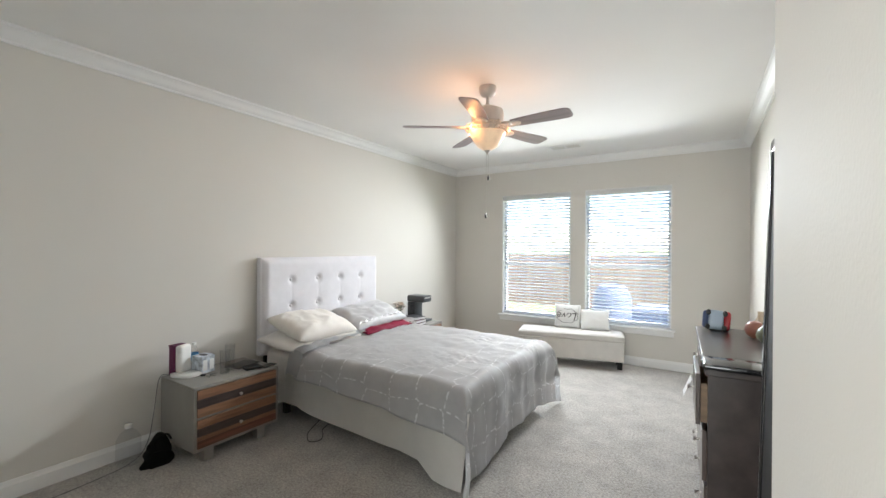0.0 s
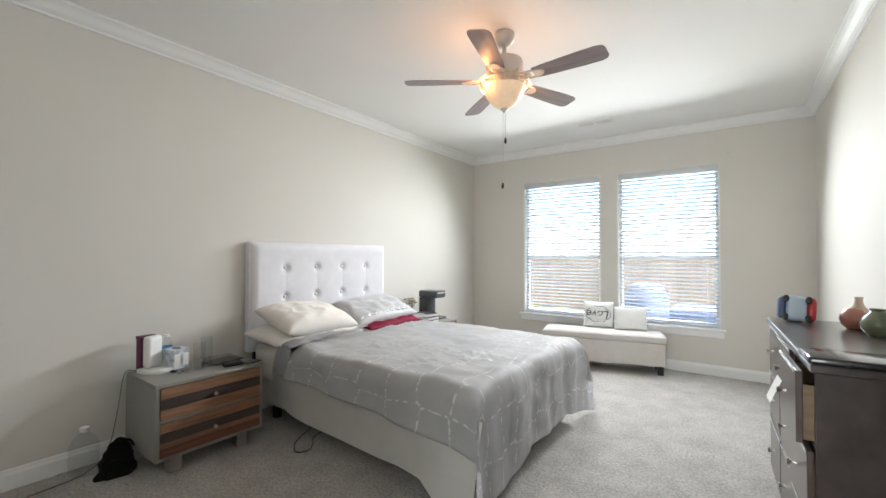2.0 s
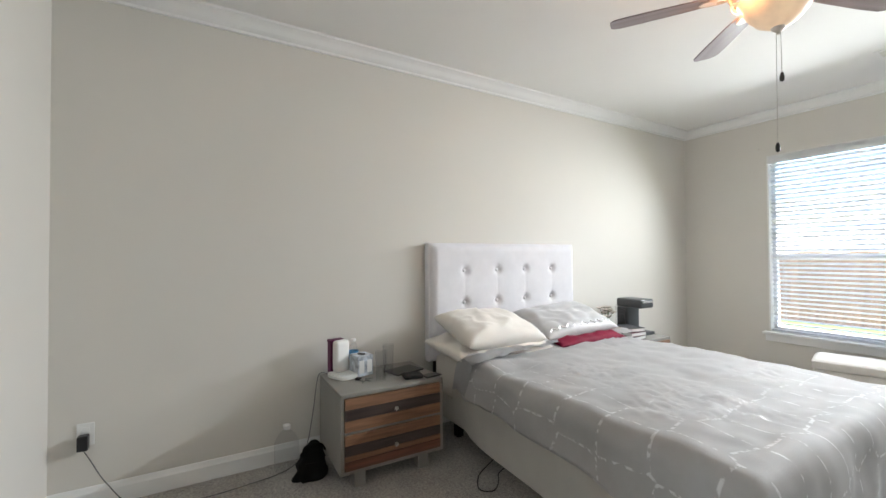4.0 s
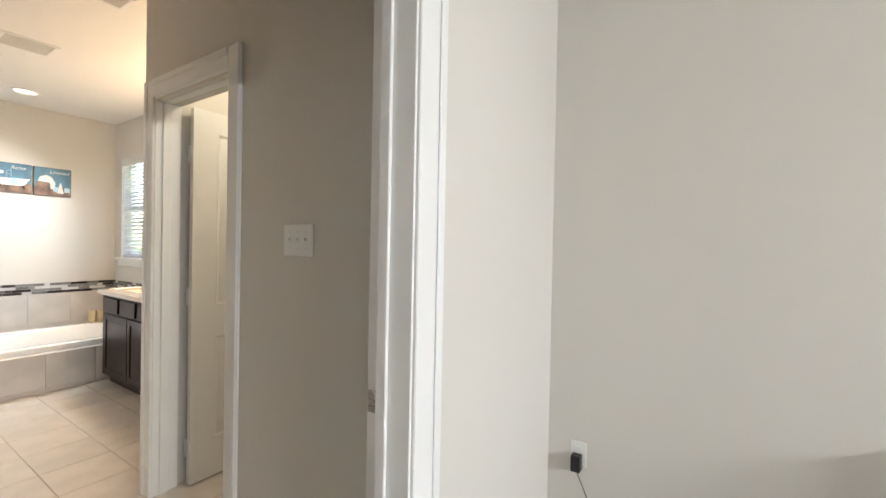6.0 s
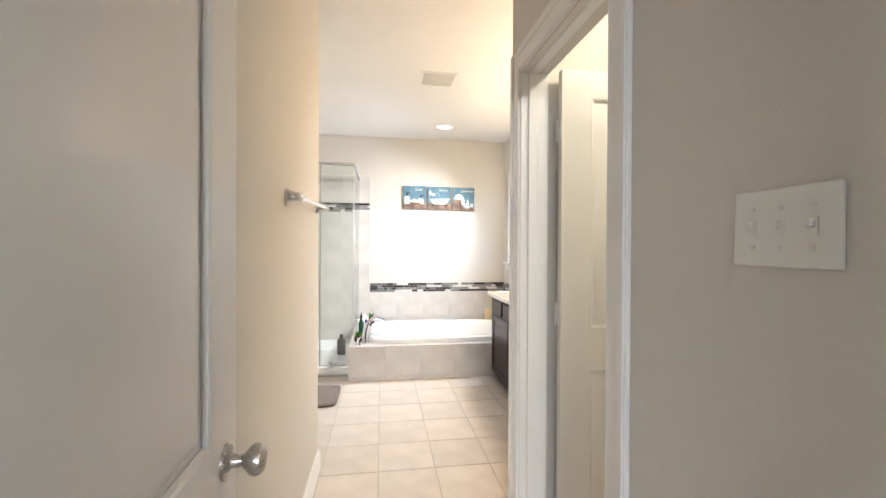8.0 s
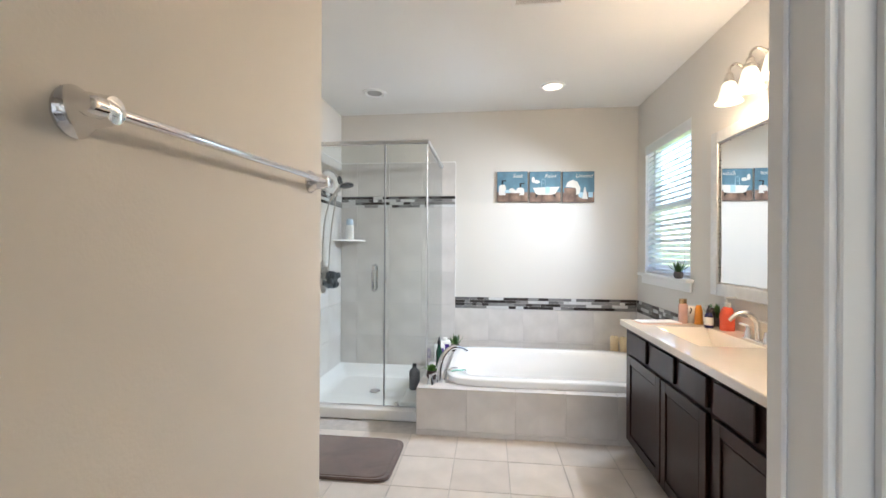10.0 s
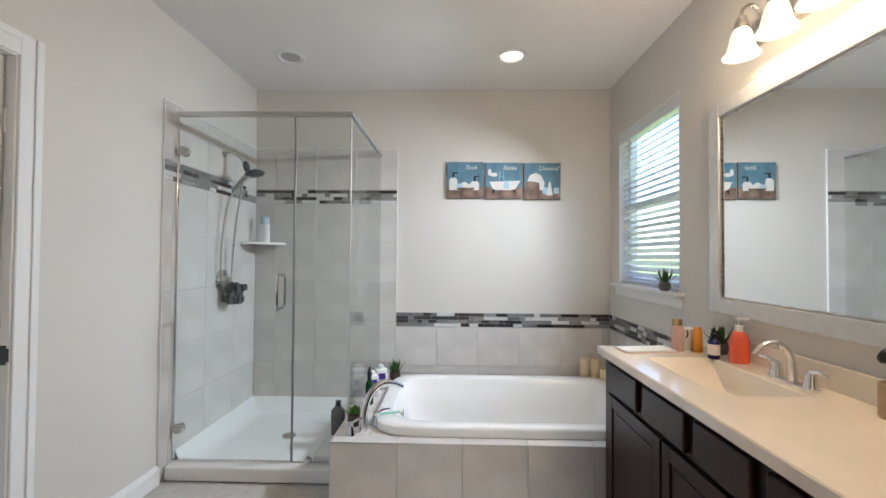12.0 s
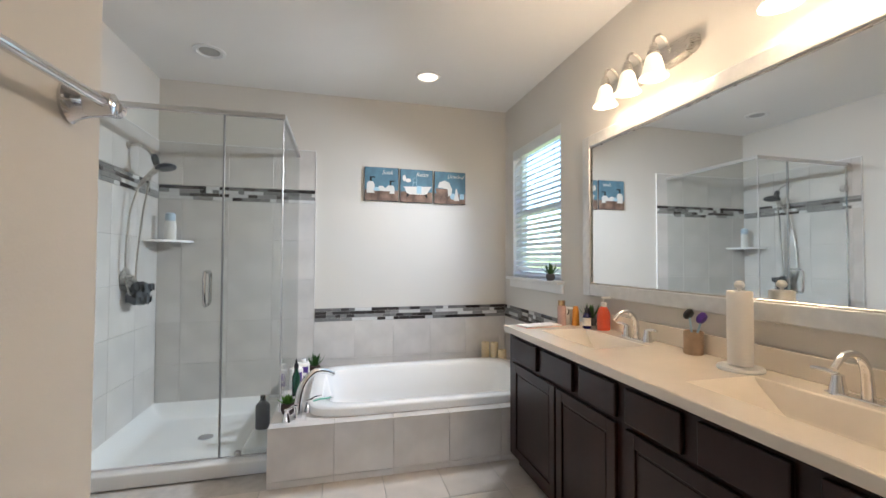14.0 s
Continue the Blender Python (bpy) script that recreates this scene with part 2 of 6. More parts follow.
M = {
    "wall": mat("wall_paint", (.66, .635, .59), .75, var=.015, scale=1.5, bump=.12, bscale=160),
    "ceil": mat("ceiling_paint", (.82, .81, .79), .85, var=.015, scale=1.5, bump=.15, bscale=120),
    "trim": mat("trim_paint", (.80, .80, .79), .48, var=.02, scale=4, bump=.02),
    "door": mat("door_paint", (.74, .73, .71), .36, var=.02, scale=5, bump=.04, bscale=60, stretch=(1, 1, .2)),
    "carpet": mat("carpet", (.355, .333, .308), .95, var=.36, scale=70, bump=1.0, bscale=330, sheen=.3, spec=.1),
    "tile": mat("floor_tile", (.62, .57, .52), .35, var=.05, scale=7, bump=.03, rand=.05),
    "walltile": mat("wall_tile", (.60, .575, .55), .3, var=.06, scale=5, bump=.02, rand=.04),
    "wall_grout": mat("wall_grout", (.545, .525, .50), .9, var=.06, scale=20, bump=.2),
    "seal": mat("door_seal", (.30, .31, .31), .35, .6, var=.02, bump=0),
    "satin_alu": mat("satin_aluminium", (.62, .62, .61), .30, .85, var=.02, bump=0),
    "grout": mat("grout", (.50, .475, .445), .9, var=.1, scale=20, bump=.3),
    "white_plastic": mat("white_plastic", (.78, .78, .76), .35, var=.01, bump=0),
    "vinyl": mat("vinyl_frame", (.82, .83, .84), .4, var=.015, bump=.01),
    "slat": mat("blind_slat", (.80, .81, .82), .45, var=.02, scale=10, bump=.02),
    "pane": glass("window_glass", (.97, .98, .98), .8),
    "shower_glass": glass("shower_glass", (.955, .975, .968), .8),
    "chrome": mat("chrome", (.75, .75, .76), .08, 1.0, var=.02, bump=0),
    "nickel": mat("brushed_nickel", (.56, .54, .51), .28, 1.0, var=.05, scale=30, bump=.02, stretch=(1, 1, 8)),
    "mirror": mat("mirror_glass", (.88, .90, .90), .015, 1.0, var=0, bump=0),
    "mirror_frame": mat("silver_leaf_frame", (.66, .67, .67), .32, .35, var=.06, scale=24, bump=.08, bscale=50),
    "acrylic": mat("white_acrylic", (.82, .82, .81), .12, var=.01, bump=0, coat=.4),
    "marble_top": mat("cultured_marble", (.78, .715, .62), .16, var=.04, scale=4, bump=0, coat=.5),
    "espresso": mat("espresso_wood", (.021, .0075, .006), .36, spec=.3, var=.35, scale=5, bump=.05, bscale=30, stretch=(2, 2, .25), coat=.12),
    "dresser": mat("dark_dresser_wood", (.055, .042, .038), .3, var=.3, scale=5, bump=.05, bscale=30, stretch=(2, .25, 2), coat=.3),
    "dresser_front": mat("dresser_front_veneer", (.085, .062, .055), .3, var=.25, scale=6, bump=.04, bscale=40, stretch=(2, .25, 2), coat=.3),
    "black_lacquer": mat("black_lacquer", (.010, .010, .011), .2, var=.1, bump=.02, coat=.5),
    "black_flat": mat("black_flat", (.004, .004, .004), .6, var=.1, bump=0),
    "drawer_wood": mat("raw_drawer_wood", (.22, .145, .09), .6, var=.15, scale=8, stretch=(1, 6, 6)),
    "grey_wood": mat("grey_painted_wood", (.235, .225, .205), .5, var=.1, scale=7, bump=.05, bscale=40, stretch=(1, 1, .3)),
    "oak_a": mat("warm_plank", (.215, .112, .064), .5, var=.35, scale=9, bump=.06, bscale=50, stretch=(3, .4, 6)),
    "oak_b": mat("dark_plank", (.052, .036, .032), .5, var=.35, scale=9, bump=.06, bscale=50, stretch=(3, .4, 6)),
    "oak_c": mat("red_plank", (.135, .055, .035), .5, var=.35, scale=9, bump=.06, bscale=50, stretch=(3, .4, 6)),
    "headboard": mat("white_upholstery", (.72, .71, .74), .8, var=.03, scale=12, bump=.25, bscale=420, sheen=.2),
    "linen": mat("cream_cotton", (.74, .70, .65), .85, var=.03, scale=6, bump=.15, bscale=300, sheen=.15),
    "sheet": mat("white_cotton_sheet", (.84, .815, .77), .85, var=.04, scale=5, bump=.15, bscale=300),
    "grey_satin": mat("grey_satin", (.46, .455, .46), .42, var=.1, scale=10, bump=.1, bscale=90, sheen=.25),
    "burgundy": mat("burgundy_satin", (.19, .006, .03), .7, spec=.2, var=.12, scale=10, bump=.1),
    "bench": mat("cream_leatherette", (.60, .575, .54), .5, var=.04, scale=10, bump=.2, bscale=220),
    "pillow_white": mat("white_canvas", (.74, .74, .73), .85, var=.02, scale=10, bump=.2, bscale=300),
    "ink": mat("black_ink", (.012, .012, .013), .7, var=0, bump=0),
    "silver_foil": mat("silver_foil", (.74, .74, .75), .35, .3, var=.1, bump=0),
    "fan_metal": mat("fan_nickel", (.64, .58, .53), .42, .3, var=.05, scale=20, bump=.02),
    "filigree": mat("fan_filigree", (.72, .62, .52), .55, .1, var=.05, scale=20, bump=.02),
    "fan_blade": mat("fan_blade", (.27, .225, .235), .42, spec=.4, var=.25, scale=6, bump=.05, stretch=(.3, 3, 3)),
    "black_plastic": mat("black_plastic", (.012, .012, .013), .35, var=.1, bump=.02),
    "dark_grey": mat("dark_grey_plastic", (.055, .06, .065), .35, var=.1, bump=.02),
    "cable": mat("black_cable", (.015, .015, .016), .6, var=0, bump=0),
    "grey_cable": mat("grey_cable", (.12, .12, .12), .6, var=0, bump=0),
    "purple": mat("purple_cardboard", (.11, .015, .06), .55, var=.08, bump=.02),
    "paper": mat("white_paper", (.76, .76, .75), .8, var=.02, bump=.12, bscale=200),
    "blue_label": mat("blue_label", (.10, .30, .55), .5, var=.1, bump=0),
    "tissue_print": mat("tissue_box_print", (.46, .50, .55), .55, var=.55, scale=26, bump=0),
    "clear": glass("clear_plastic", (.955, .96, .965), .8),
    "black_cloth": mat("black_cloth", (.008, .008, .008), .9, var=.3, scale=20, bump=.3),
    "book_a": mat("maroon_cover", (.11, .03, .04), .5, var=.1, bump=0),
    "book_b": mat("dark_cover", (.035, .035, .04), .5, var=.1, bump=0),
    "cream": mat("cream_petal", (.62, .55, .47), .7, var=.2, scale=30, bump=.1),
    "vase_cream": mat("cream_ceramic", (.55, .46, .34), .25, var=.1, bump=.02, coat=.4),
    "vase_terra": mat("terracotta_ceramic", (.34, .14, .10), .3, var=.15, bump=.02, coat=.3),
    "vase_green": mat("olive_ceramic", (.13, .15, .09), .25, var=.15, bump=.02, coat=.4),
    "toy_red": mat("red_plastic", (.42, .02, .025), .3, var=.05, bump=0, coat=.3),
    "toy_blue": mat("pale_blue_plastic", (.42, .52, .62), .3, var=.04, bump=0),
    "toy_navy": mat("navy_plastic", (.05, .075, .16), .35, var=.05, bump=0),
    "leaf": mat("succulent_leaf", (.09, .20, .055), .5, var=.2, scale=30, bump=.05),
    "moss": mat("bright_green_leaf", (.13, .30, .04), .55, var=.2, scale=30, bump=.05),
    "brown_pot": mat("brown_pot", (.055, .03, .022), .5, var=.15, bump=.1),
    "grey_pot": mat("grey_pot", (.10, .10, .11), .5, var=.15, bump=.1),
    "green_glass": mat("dark_green_bottle", (.012, .055, .03), .12, var=.05, bump=0, coat=.5),
    "candle": mat("cream_wax", (.70, .58, .38), .5, var=.04, bump=.02, sss=.2),
    "soap_red": mat("red_soap", (.78, .11, .05), .1, var=.02, bump=0, coat=.5),
    "orange": mat("orange_plastic", (.70, .30, .045), .3, var=.04, bump=0),
    "rose_glass": mat("rose_liquid", (.62, .40, .35), .1, var=.03, bump=0, coat=.5),
    "gold": mat("brushed_gold", (.62, .42, .22), .25, 1.0, var=.03, bump=0),
    "cobalt": mat("cobalt_bottle", (.012, .014, .09), .1, var=.03, bump=0, coat=.5),
    "mint": mat("mint_plastic", (.30, .62, .50), .35, var=.03, bump=0),
    "violet": mat("violet_plastic", (.08, .03, .25), .3, var=.03, bump=0),
    "stone_cup": mat("beige_stone", (.42, .30, .20), .6, var=.15, scale=20, bump=.1),
    "pink_paper": mat("pink_cover", (.72, .38, .32), .6, var=.05, bump=0),
    "mat_brown": mat("brown_memory_foam", (.115, .075, .062), .95, var=.15, scale=14, bump=.6, bscale=200, sheen=.5),
    "pouf": mat("grey_mesh_sponge", (.09, .10, .11), .9, var=.3, scale=30, bump=.4),
    "grille": mat("vent_grille", (.70, .69, .66), .5, var=.02, bump=0),
    "vent_dark": mat("vent_shadow", (.46, .45, .43), .8, var=.02, bump=0),
    "art_blue": mat("painted_blue", (.11, .215, .285), .7, var=.2, scale=10, bump=.1),
    "art_wood": mat("painted_planks", (.21, .135, .10), .7, var=.6, scale=9, bump=.1, stretch=(1.2, 1, 7)),
    "art_white": mat("painted_white", (.70, .68, .64), .7, var=.06, bump=.1),
    "art_pale": mat("painted_pale_blue", (.38, .56, .66), .7, var=.1, bump=.1),
    "art_edge": mat("canvas_edge", (.10, .10, .11), .8, var=.1, bump=.1),
    "mos_dark": mat("mosaic_dark", (.055, .048, .045), .2, var=.2, bump=0, rand=.35, coat=.3),
    "mos_grey": mat("mosaic_grey", (.24, .235, .23), .25, var=.15, bump=0, rand=.3, coat=.2),
    "mos_white": mat("mosaic_white", (.66, .66, .65), .25, var=.1, bump=0, rand=.08, coat=.2),
    "closet_paint": mat("closet_paint", (.62, .60, .53), .75, var=.02, bump=.1, bscale=160),
    "grass": mat("lawn", (.09, .13, .04), .9, var=.35, scale=4, bump=.4, bscale=60),
    "concrete": mat("patio_concrete", (.42, .41, .39), .85, var=.12, scale=3, bump=.1),
    "fence": mat("cedar_fence", (.42, .26, .205), .85, var=.25, scale=4, bump=.15, stretch=(6, 6, .5), rand=.15),
    "patio_blue": mat("blue_outdoor_cover", (.075, .095, .165), .7, var=.1, bump=.1),
    "bark": mat("bark", (.10, .07, .05), .9, var=.3, scale=12, bump=.5),
    "foliage": mat("foliage", (.16, .22, .08), .7, var=.4, scale=8, bump=.1),
    "frosted": mat("frosted_shade", (.85, .78, .68), .45, var=.03, bump=0, emit=.10, emit_color=(1.0, .76, .48)),
    "fan_bowl": mat("alabaster_bowl", (.86, .66, .48), .4, var=.16, scale=9, bump=0, emit=.024, emit_color=(1.0, .66, .38)),
    "can_glow": mat("can_lamp", (.9, .85, .75), .5, var=0, bump=0, emit=.22, emit_color=(1.0, .84, .6)),
}


def comforter_material():
    """Grey satin with a net of dashed silver thread."""
    m = mat("grey_satin_quilt", (.61, .60, .60), .40, var=.06, scale=9, bump=.10, bscale=140, sheen=.3)
    n, l = m.node_tree.nodes, m.node_tree.links
    p = n["Principled BSDF"]
    uv, mp = n.new("ShaderNodeTexCoord"), n.new("ShaderNodeMapping")
    mp.inputs["Scale"].default_value = (4.2, 6.5, 1)
    l.new(uv.outputs["UV"], mp.inputs["Vector"])
    vo, ns, mr, th, mu = n.new("ShaderNodeTexVoronoi"), n.new("ShaderNodeTexNoise"), n.new("ShaderNodeMapRange"), n.new("ShaderNodeMapRange"), n.new("ShaderNodeMath")
    vo.feature, vo.inputs["Scale"].default_value, vo.inputs["Randomness"].default_value = "DISTANCE_TO_EDGE", 1.0, .35
    vo.voronoi_dimensions = "2D"
    ns.inputs["Scale"].default_value, ns.inputs["Detail"].default_value = 7.0, 2
    l.new(mp.outputs["Vector"], vo.inputs["Vector"])
    l.new(mp.outputs["Vector"], ns.inputs["Vector"])
    mr.inputs["From Min"].default_value, mr.inputs["From Max"].default_value, mr.inputs["To Min"].default_value, mr.inputs["To Max"].default_value = .018, .034, 1, 0
    l.new(vo.outputs["Distance"], mr.inputs["Value"])
    th.inputs["From Min"].default_value, th.inputs["From Max"].default_value = .46, .54
    l.new(ns.outputs["Fac"], th.inputs["Value"])
    mu.operation = "MULTIPLY"
    l.new(mr.outputs["Result"], mu.inputs[0])
    l.new(th.outputs["Result"], mu.inputs[1])
    old = p.inputs["Base Color"].links[0].from_socket
    mix = n.new("ShaderNodeMix")
    mix.data_type = "RGBA"
    mix.inputs[7].default_value = (.93, .93, .94, 1)
    # the thread is worked thick along the near side and foot, and thin over the middle
    sx, foot, side, mx, m2 = n.new("ShaderNodeSeparateXYZ"), n.new("ShaderNodeMapRange"), n.new("ShaderNodeMapRange"), n.new("ShaderNodeMath"), n.new("ShaderNodeMath")
    l.new(uv.outputs["UV"], sx.inputs["Vector"])
    for node, axis, lo, hi in ((foot, "X", 1.05, 1.45), (side, "Y", .62, .30)):
        node.inputs["From Min"].default_value, node.inputs["From Max"].default_value, node.inputs["To Min"].default_value = lo, hi, .10
        l.new(sx.outputs[axis], node.inputs["Value"])
    mx.operation, m2.operation = "MAXIMUM", "MULTIPLY"
    l.new(foot.outputs["Result"], mx.inputs[0])
    l.new(side.outputs["Result"], mx.inputs[1])
    l.new(mx.outputs["Value"], m2.inputs[0])
    l.new(mu.outputs["Value"], m2.inputs[1])
    l.new(m2.outputs["Value"], mix.inputs[0])
    rg, lift = p.inputs["Roughness"], n.new("ShaderNodeMapRange")
    lift.inputs["To Min"].default_value, lift.inputs["To Max"].default_value = .58, .30
    l.new(m2.outputs["Value"], lift.inputs["Value"])
    l.new(lift.outputs["Result"], rg)
    l.new(old, mix.inputs[6])
    l.new(mix.outputs[2], p.inputs["Base Color"])
    return m


M["quilt"] = comforter_material()


def blotch(m, scale, amount):
    """Broad uneven patches of tone, as of trodden pile."""
    n, l = m.node_tree.nodes, m.node_tree.links
    p = n["Principled BSDF"]
    old = p.inputs["Base Color"].links[0].from_socket
    tc, nz, mr, hs = n.new("ShaderNodeTexCoord"), n.new("ShaderNodeTexNoise"), n.new("ShaderNodeMapRange"), n.new("ShaderNodeHueSaturation")
    nz.inputs["Scale"].default_value, nz.inputs["Detail"].default_value, nz.inputs["Roughness"].default_value = scale, 5, .65
    mr.inputs["From Min"].default_value, mr.inputs["From Max"].default_value = .32, .68
    mr.inputs["To Min"].default_value, mr.inputs["To Max"].default_value = 1 - amount, 1 + amount
    l.new(tc.outputs["Object"], nz.inputs["Vector"])
    l.new(nz.outputs["Fac"], mr.inputs["Value"])
    l.new(mr.outputs["Result"], hs.inputs["Value"])
    l.new(old, hs.inputs["Color"])
    l.new(hs.outputs["Color"], p.inputs["Base Color"])


blotch(M["carpet"], 5.0, .16)
blotch(M["mat_brown"], 9.0, .2)
blotch(M["walltile"], 2.2, .05)
blotch(M["tile"], 3.0, .05)


def let_through(m, share):
    """Thin backlit plastic: part of the light passes through it."""
    n, l = m.node_tree.nodes, m.node_tree.links
    out = next(q for q in n if q.type == "OUTPUT_MATERIAL")
    tr, mx = n.new("ShaderNodeBsdfTranslucent"), n.new("ShaderNodeMixShader")
    tr.inputs["Color"].default_value, mx.inputs[0].default_value = (.84, .85, .87, 1), share
    l.new(n["Principled BSDF"].outputs[0], mx.inputs[1])
    l.new(tr.outputs[0], mx.inputs[2])
    l.new(mx.outputs[0], out.inputs["Surface"])


let_through(M["slat"], .40)

# ---- the shell: bedroom x -3.164..0.72, y 0.19..5.872; bath x -3.24..-0.214, y -5.285..0.05 ----
CE = 2.757
XB, XR, YW, YD = -3.164, 0.72, 5.872, 0.19          # bed wall, dresser wall, window wall, door wall
BX, BL, BY = -3.24, -0.214, -5.285                  # vanity wall, shower wall, tub wall
PX, PL = -2.176, -1.21                              # passage: switch wall, towel-bar wall
WINS = ((-2.334, -1.291), (-1.101, -0.053))         # bedroom windows in x
WZ0, WZ1 = 0.50, 2.305
BW = (-5.105, -4.232, 1.13, 2.312)                  # bath window in y and z


def holed(axis, c0, c1, a0, a1, z0, z1, holes):
    """Wall slab across axis between c0 and c1, along a0..a1, with rectangular holes (a0, a1, z0, z1)."""
    bm = bmesh.new()

    def put(p, q, r, s):
        if q - p > 1e-4 and s - r > 1e-4:
            box(*((c0, c1, p, q) if axis == "x" else (p, q, c0, c1)), r, s, bm=bm)
    at = a0
    for h0, h1, hz0, hz1 in sorted(holes):
        put(at, h0, z0, z1)
        put(h0, h1, z0, hz0)
        put(h0, h1, hz1, z1)
        at = h1
    put(at, a1, z0, z1)
    return bm


WALL = "warm greige painted drywall with fine roller texture"
struct("wall_bed", holed("x", XB - .12, XB, YD - .12, YW + .14, 0, CE, []), M["wall"], WALL, "wall")
struct("wall_window", holed("y", YW, YW + .14, XB, XR, 0, CE, [(a, b, WZ0, WZ1) for a, b in WINS]), M["wall"], WALL, "wall")
struct("wall_dresser", holed("x", XR, XR + .12, 1.08, YW + .14, 0, CE, []), M["wall"], WALL, "wall")
struct("wall_entry", box(.37, XR + .12, -1.3, 1.08, 0, CE, .012, 3), M["wall"], WALL, "wall")
struct("wall_door", holed("y", YD - .14, YD, XB, -.5, 0, CE, [(-2.036, -1.23, 0, 2.075)]), M["wall"], WALL, "wall")
struct("wall_hall", holed("x", -.62, -.5, -1.3, YD - .12, 0, CE, []), M["wall"], WALL, "wall")
# the hole in this unseen end wall is added to hold the fill lamp
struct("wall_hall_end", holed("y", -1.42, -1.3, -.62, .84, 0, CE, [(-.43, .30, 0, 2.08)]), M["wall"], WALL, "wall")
struct("wall_switch", holed("x", PX - .12, PX, -1.62, .07, 0, CE, [(-1.615, -.905, 0, 2.085)]), M["wall"], WALL, "wall")
struct("wall_partition", box(BX, PX, -1.735, -1.62, 0, CE, .006), M["wall"], WALL, "wall")
struct("wall_vanity", holed("x", BX - .14, BX, BY - .12, .07, 0, CE, [BW]), M["wall"], WALL, "wall")
struct("wall_tub", holed("y", BY - .12, BY, BX, BL + .12, 0, CE, []), M["wall"], WALL, "wall")
struct("wall_shower", holed("x", BL, BL + .12, BY, -2.30, 0, CE, [(-3.377, -2.62, 0, 2.117)]), M["wall"], WALL, "wall")
struct("wall_towel", box(PL, PL + .12, -2.45, .05, 0, CE, .012, 3), M["wall"], WALL, "wall")
struct("wall_return", box(PL + .12, BL + .12, -2.45, -2.30, 0, CE), M["wall"], WALL, "wall")
struct("wall_toilet_room", box(BL + .5, BL + .6, -3.8, -2.2, 0, CE), M["wall"], WALL, "wall")
struct("ceiling_bedroom", box(XB - .12, XR + .12, YD - .06, YW + .14, CE, CE + .12), M["ceil"], "off-white textured bedroom ceiling", "ceiling")
struct("ceiling_hall", box(-.62, XR + .12, -1.42, YD - .06, CE + .001, CE + .12), M["ceil"], "off-white hall ceiling", "ceiling")
struct("ceiling_bath", box(BX - .14, -.62, BY - .12, YD - .06, CE, CE + .12), M["ceil"], "off-white textured bathroom ceiling", "ceiling")
struct("ceiling_shower", box(-.62, BL + .6, BY - .12, -2.2, CE, CE + .12), M["ceil"], "off-white textured bathroom ceiling", "ceiling")

# carpet: a finely uneven pile
struct("floor_bedroom", merge(sheet(120, 170, lambda u, v: Vector((XB + u * (XR - XB), .13 + v * (YW - .13), .006 * noise.noise(Vector((u * 90, v * 130, 0)))))),
                              box(XB - .1, XR + .1, .13, YW + .1, -.14, -.012)), M["carpet"], "light grey-beige cut-pile carpet", "carpet", smooth=True)
struct("floor_hall", box(-.6, .8, -1.4, .13, -.14, .0), M["carpet"], "light grey-beige cut-pile carpet", "carpet")

# ground and yard
struct("ground", sheet(4, 4, lambda u, v: Vector((-1500 + 3000 * u, -1500 + 3000 * v, -.32))), M["grass"], "sunlit backyard lawn", "ground")
struct("patio", box(-3.4, 1.2, 6.4, 9.4, -.40, -.22, .01), M["concrete"], "pale concrete patio slab", "patio")


def fence(x0, y0, x1, y1, top):
    f = thing("fence", None, "reddish cedar privacy fence with vertical boards", "fence")
    L = math.hypot(x1 - x0, y1 - y0)
    a = math.degrees(math.atan2(y1 - y0, x1 - x0))
    f.matrix_world = pose(x0, y0, -.32, 0, 0, a)
    n = int(L / .15)
    me = None
    for k in range(n):
        if me is None:
            o = part("board", box(-.0743, .0743, -.01, .01, 0, top, .002, 1), M["fence"], f)
            me = o.data
        else:
            o = piece("board", me, f, pose(0, 0, 0))
        o.matrix_basis = pose(.075 + k * .15, 0, .02 + .02 * math.sin(k * 7.3))
    for z in (.3, .95, top - .2):
        part("rail", box(0, L, .011, .05, z, z + .09), M["fence"], f)
    for k in range(int(L / 2.4) + 1):
        part("post", box(k * 2.4 - .045, k * 2.4 + .045, .051, .14, 0, top - .03), M["fence"], f)


fence(-12, 13.0, 10, 13.0, 1.62)
fence(-10.0, -12, -10.0, 13, 1.62)


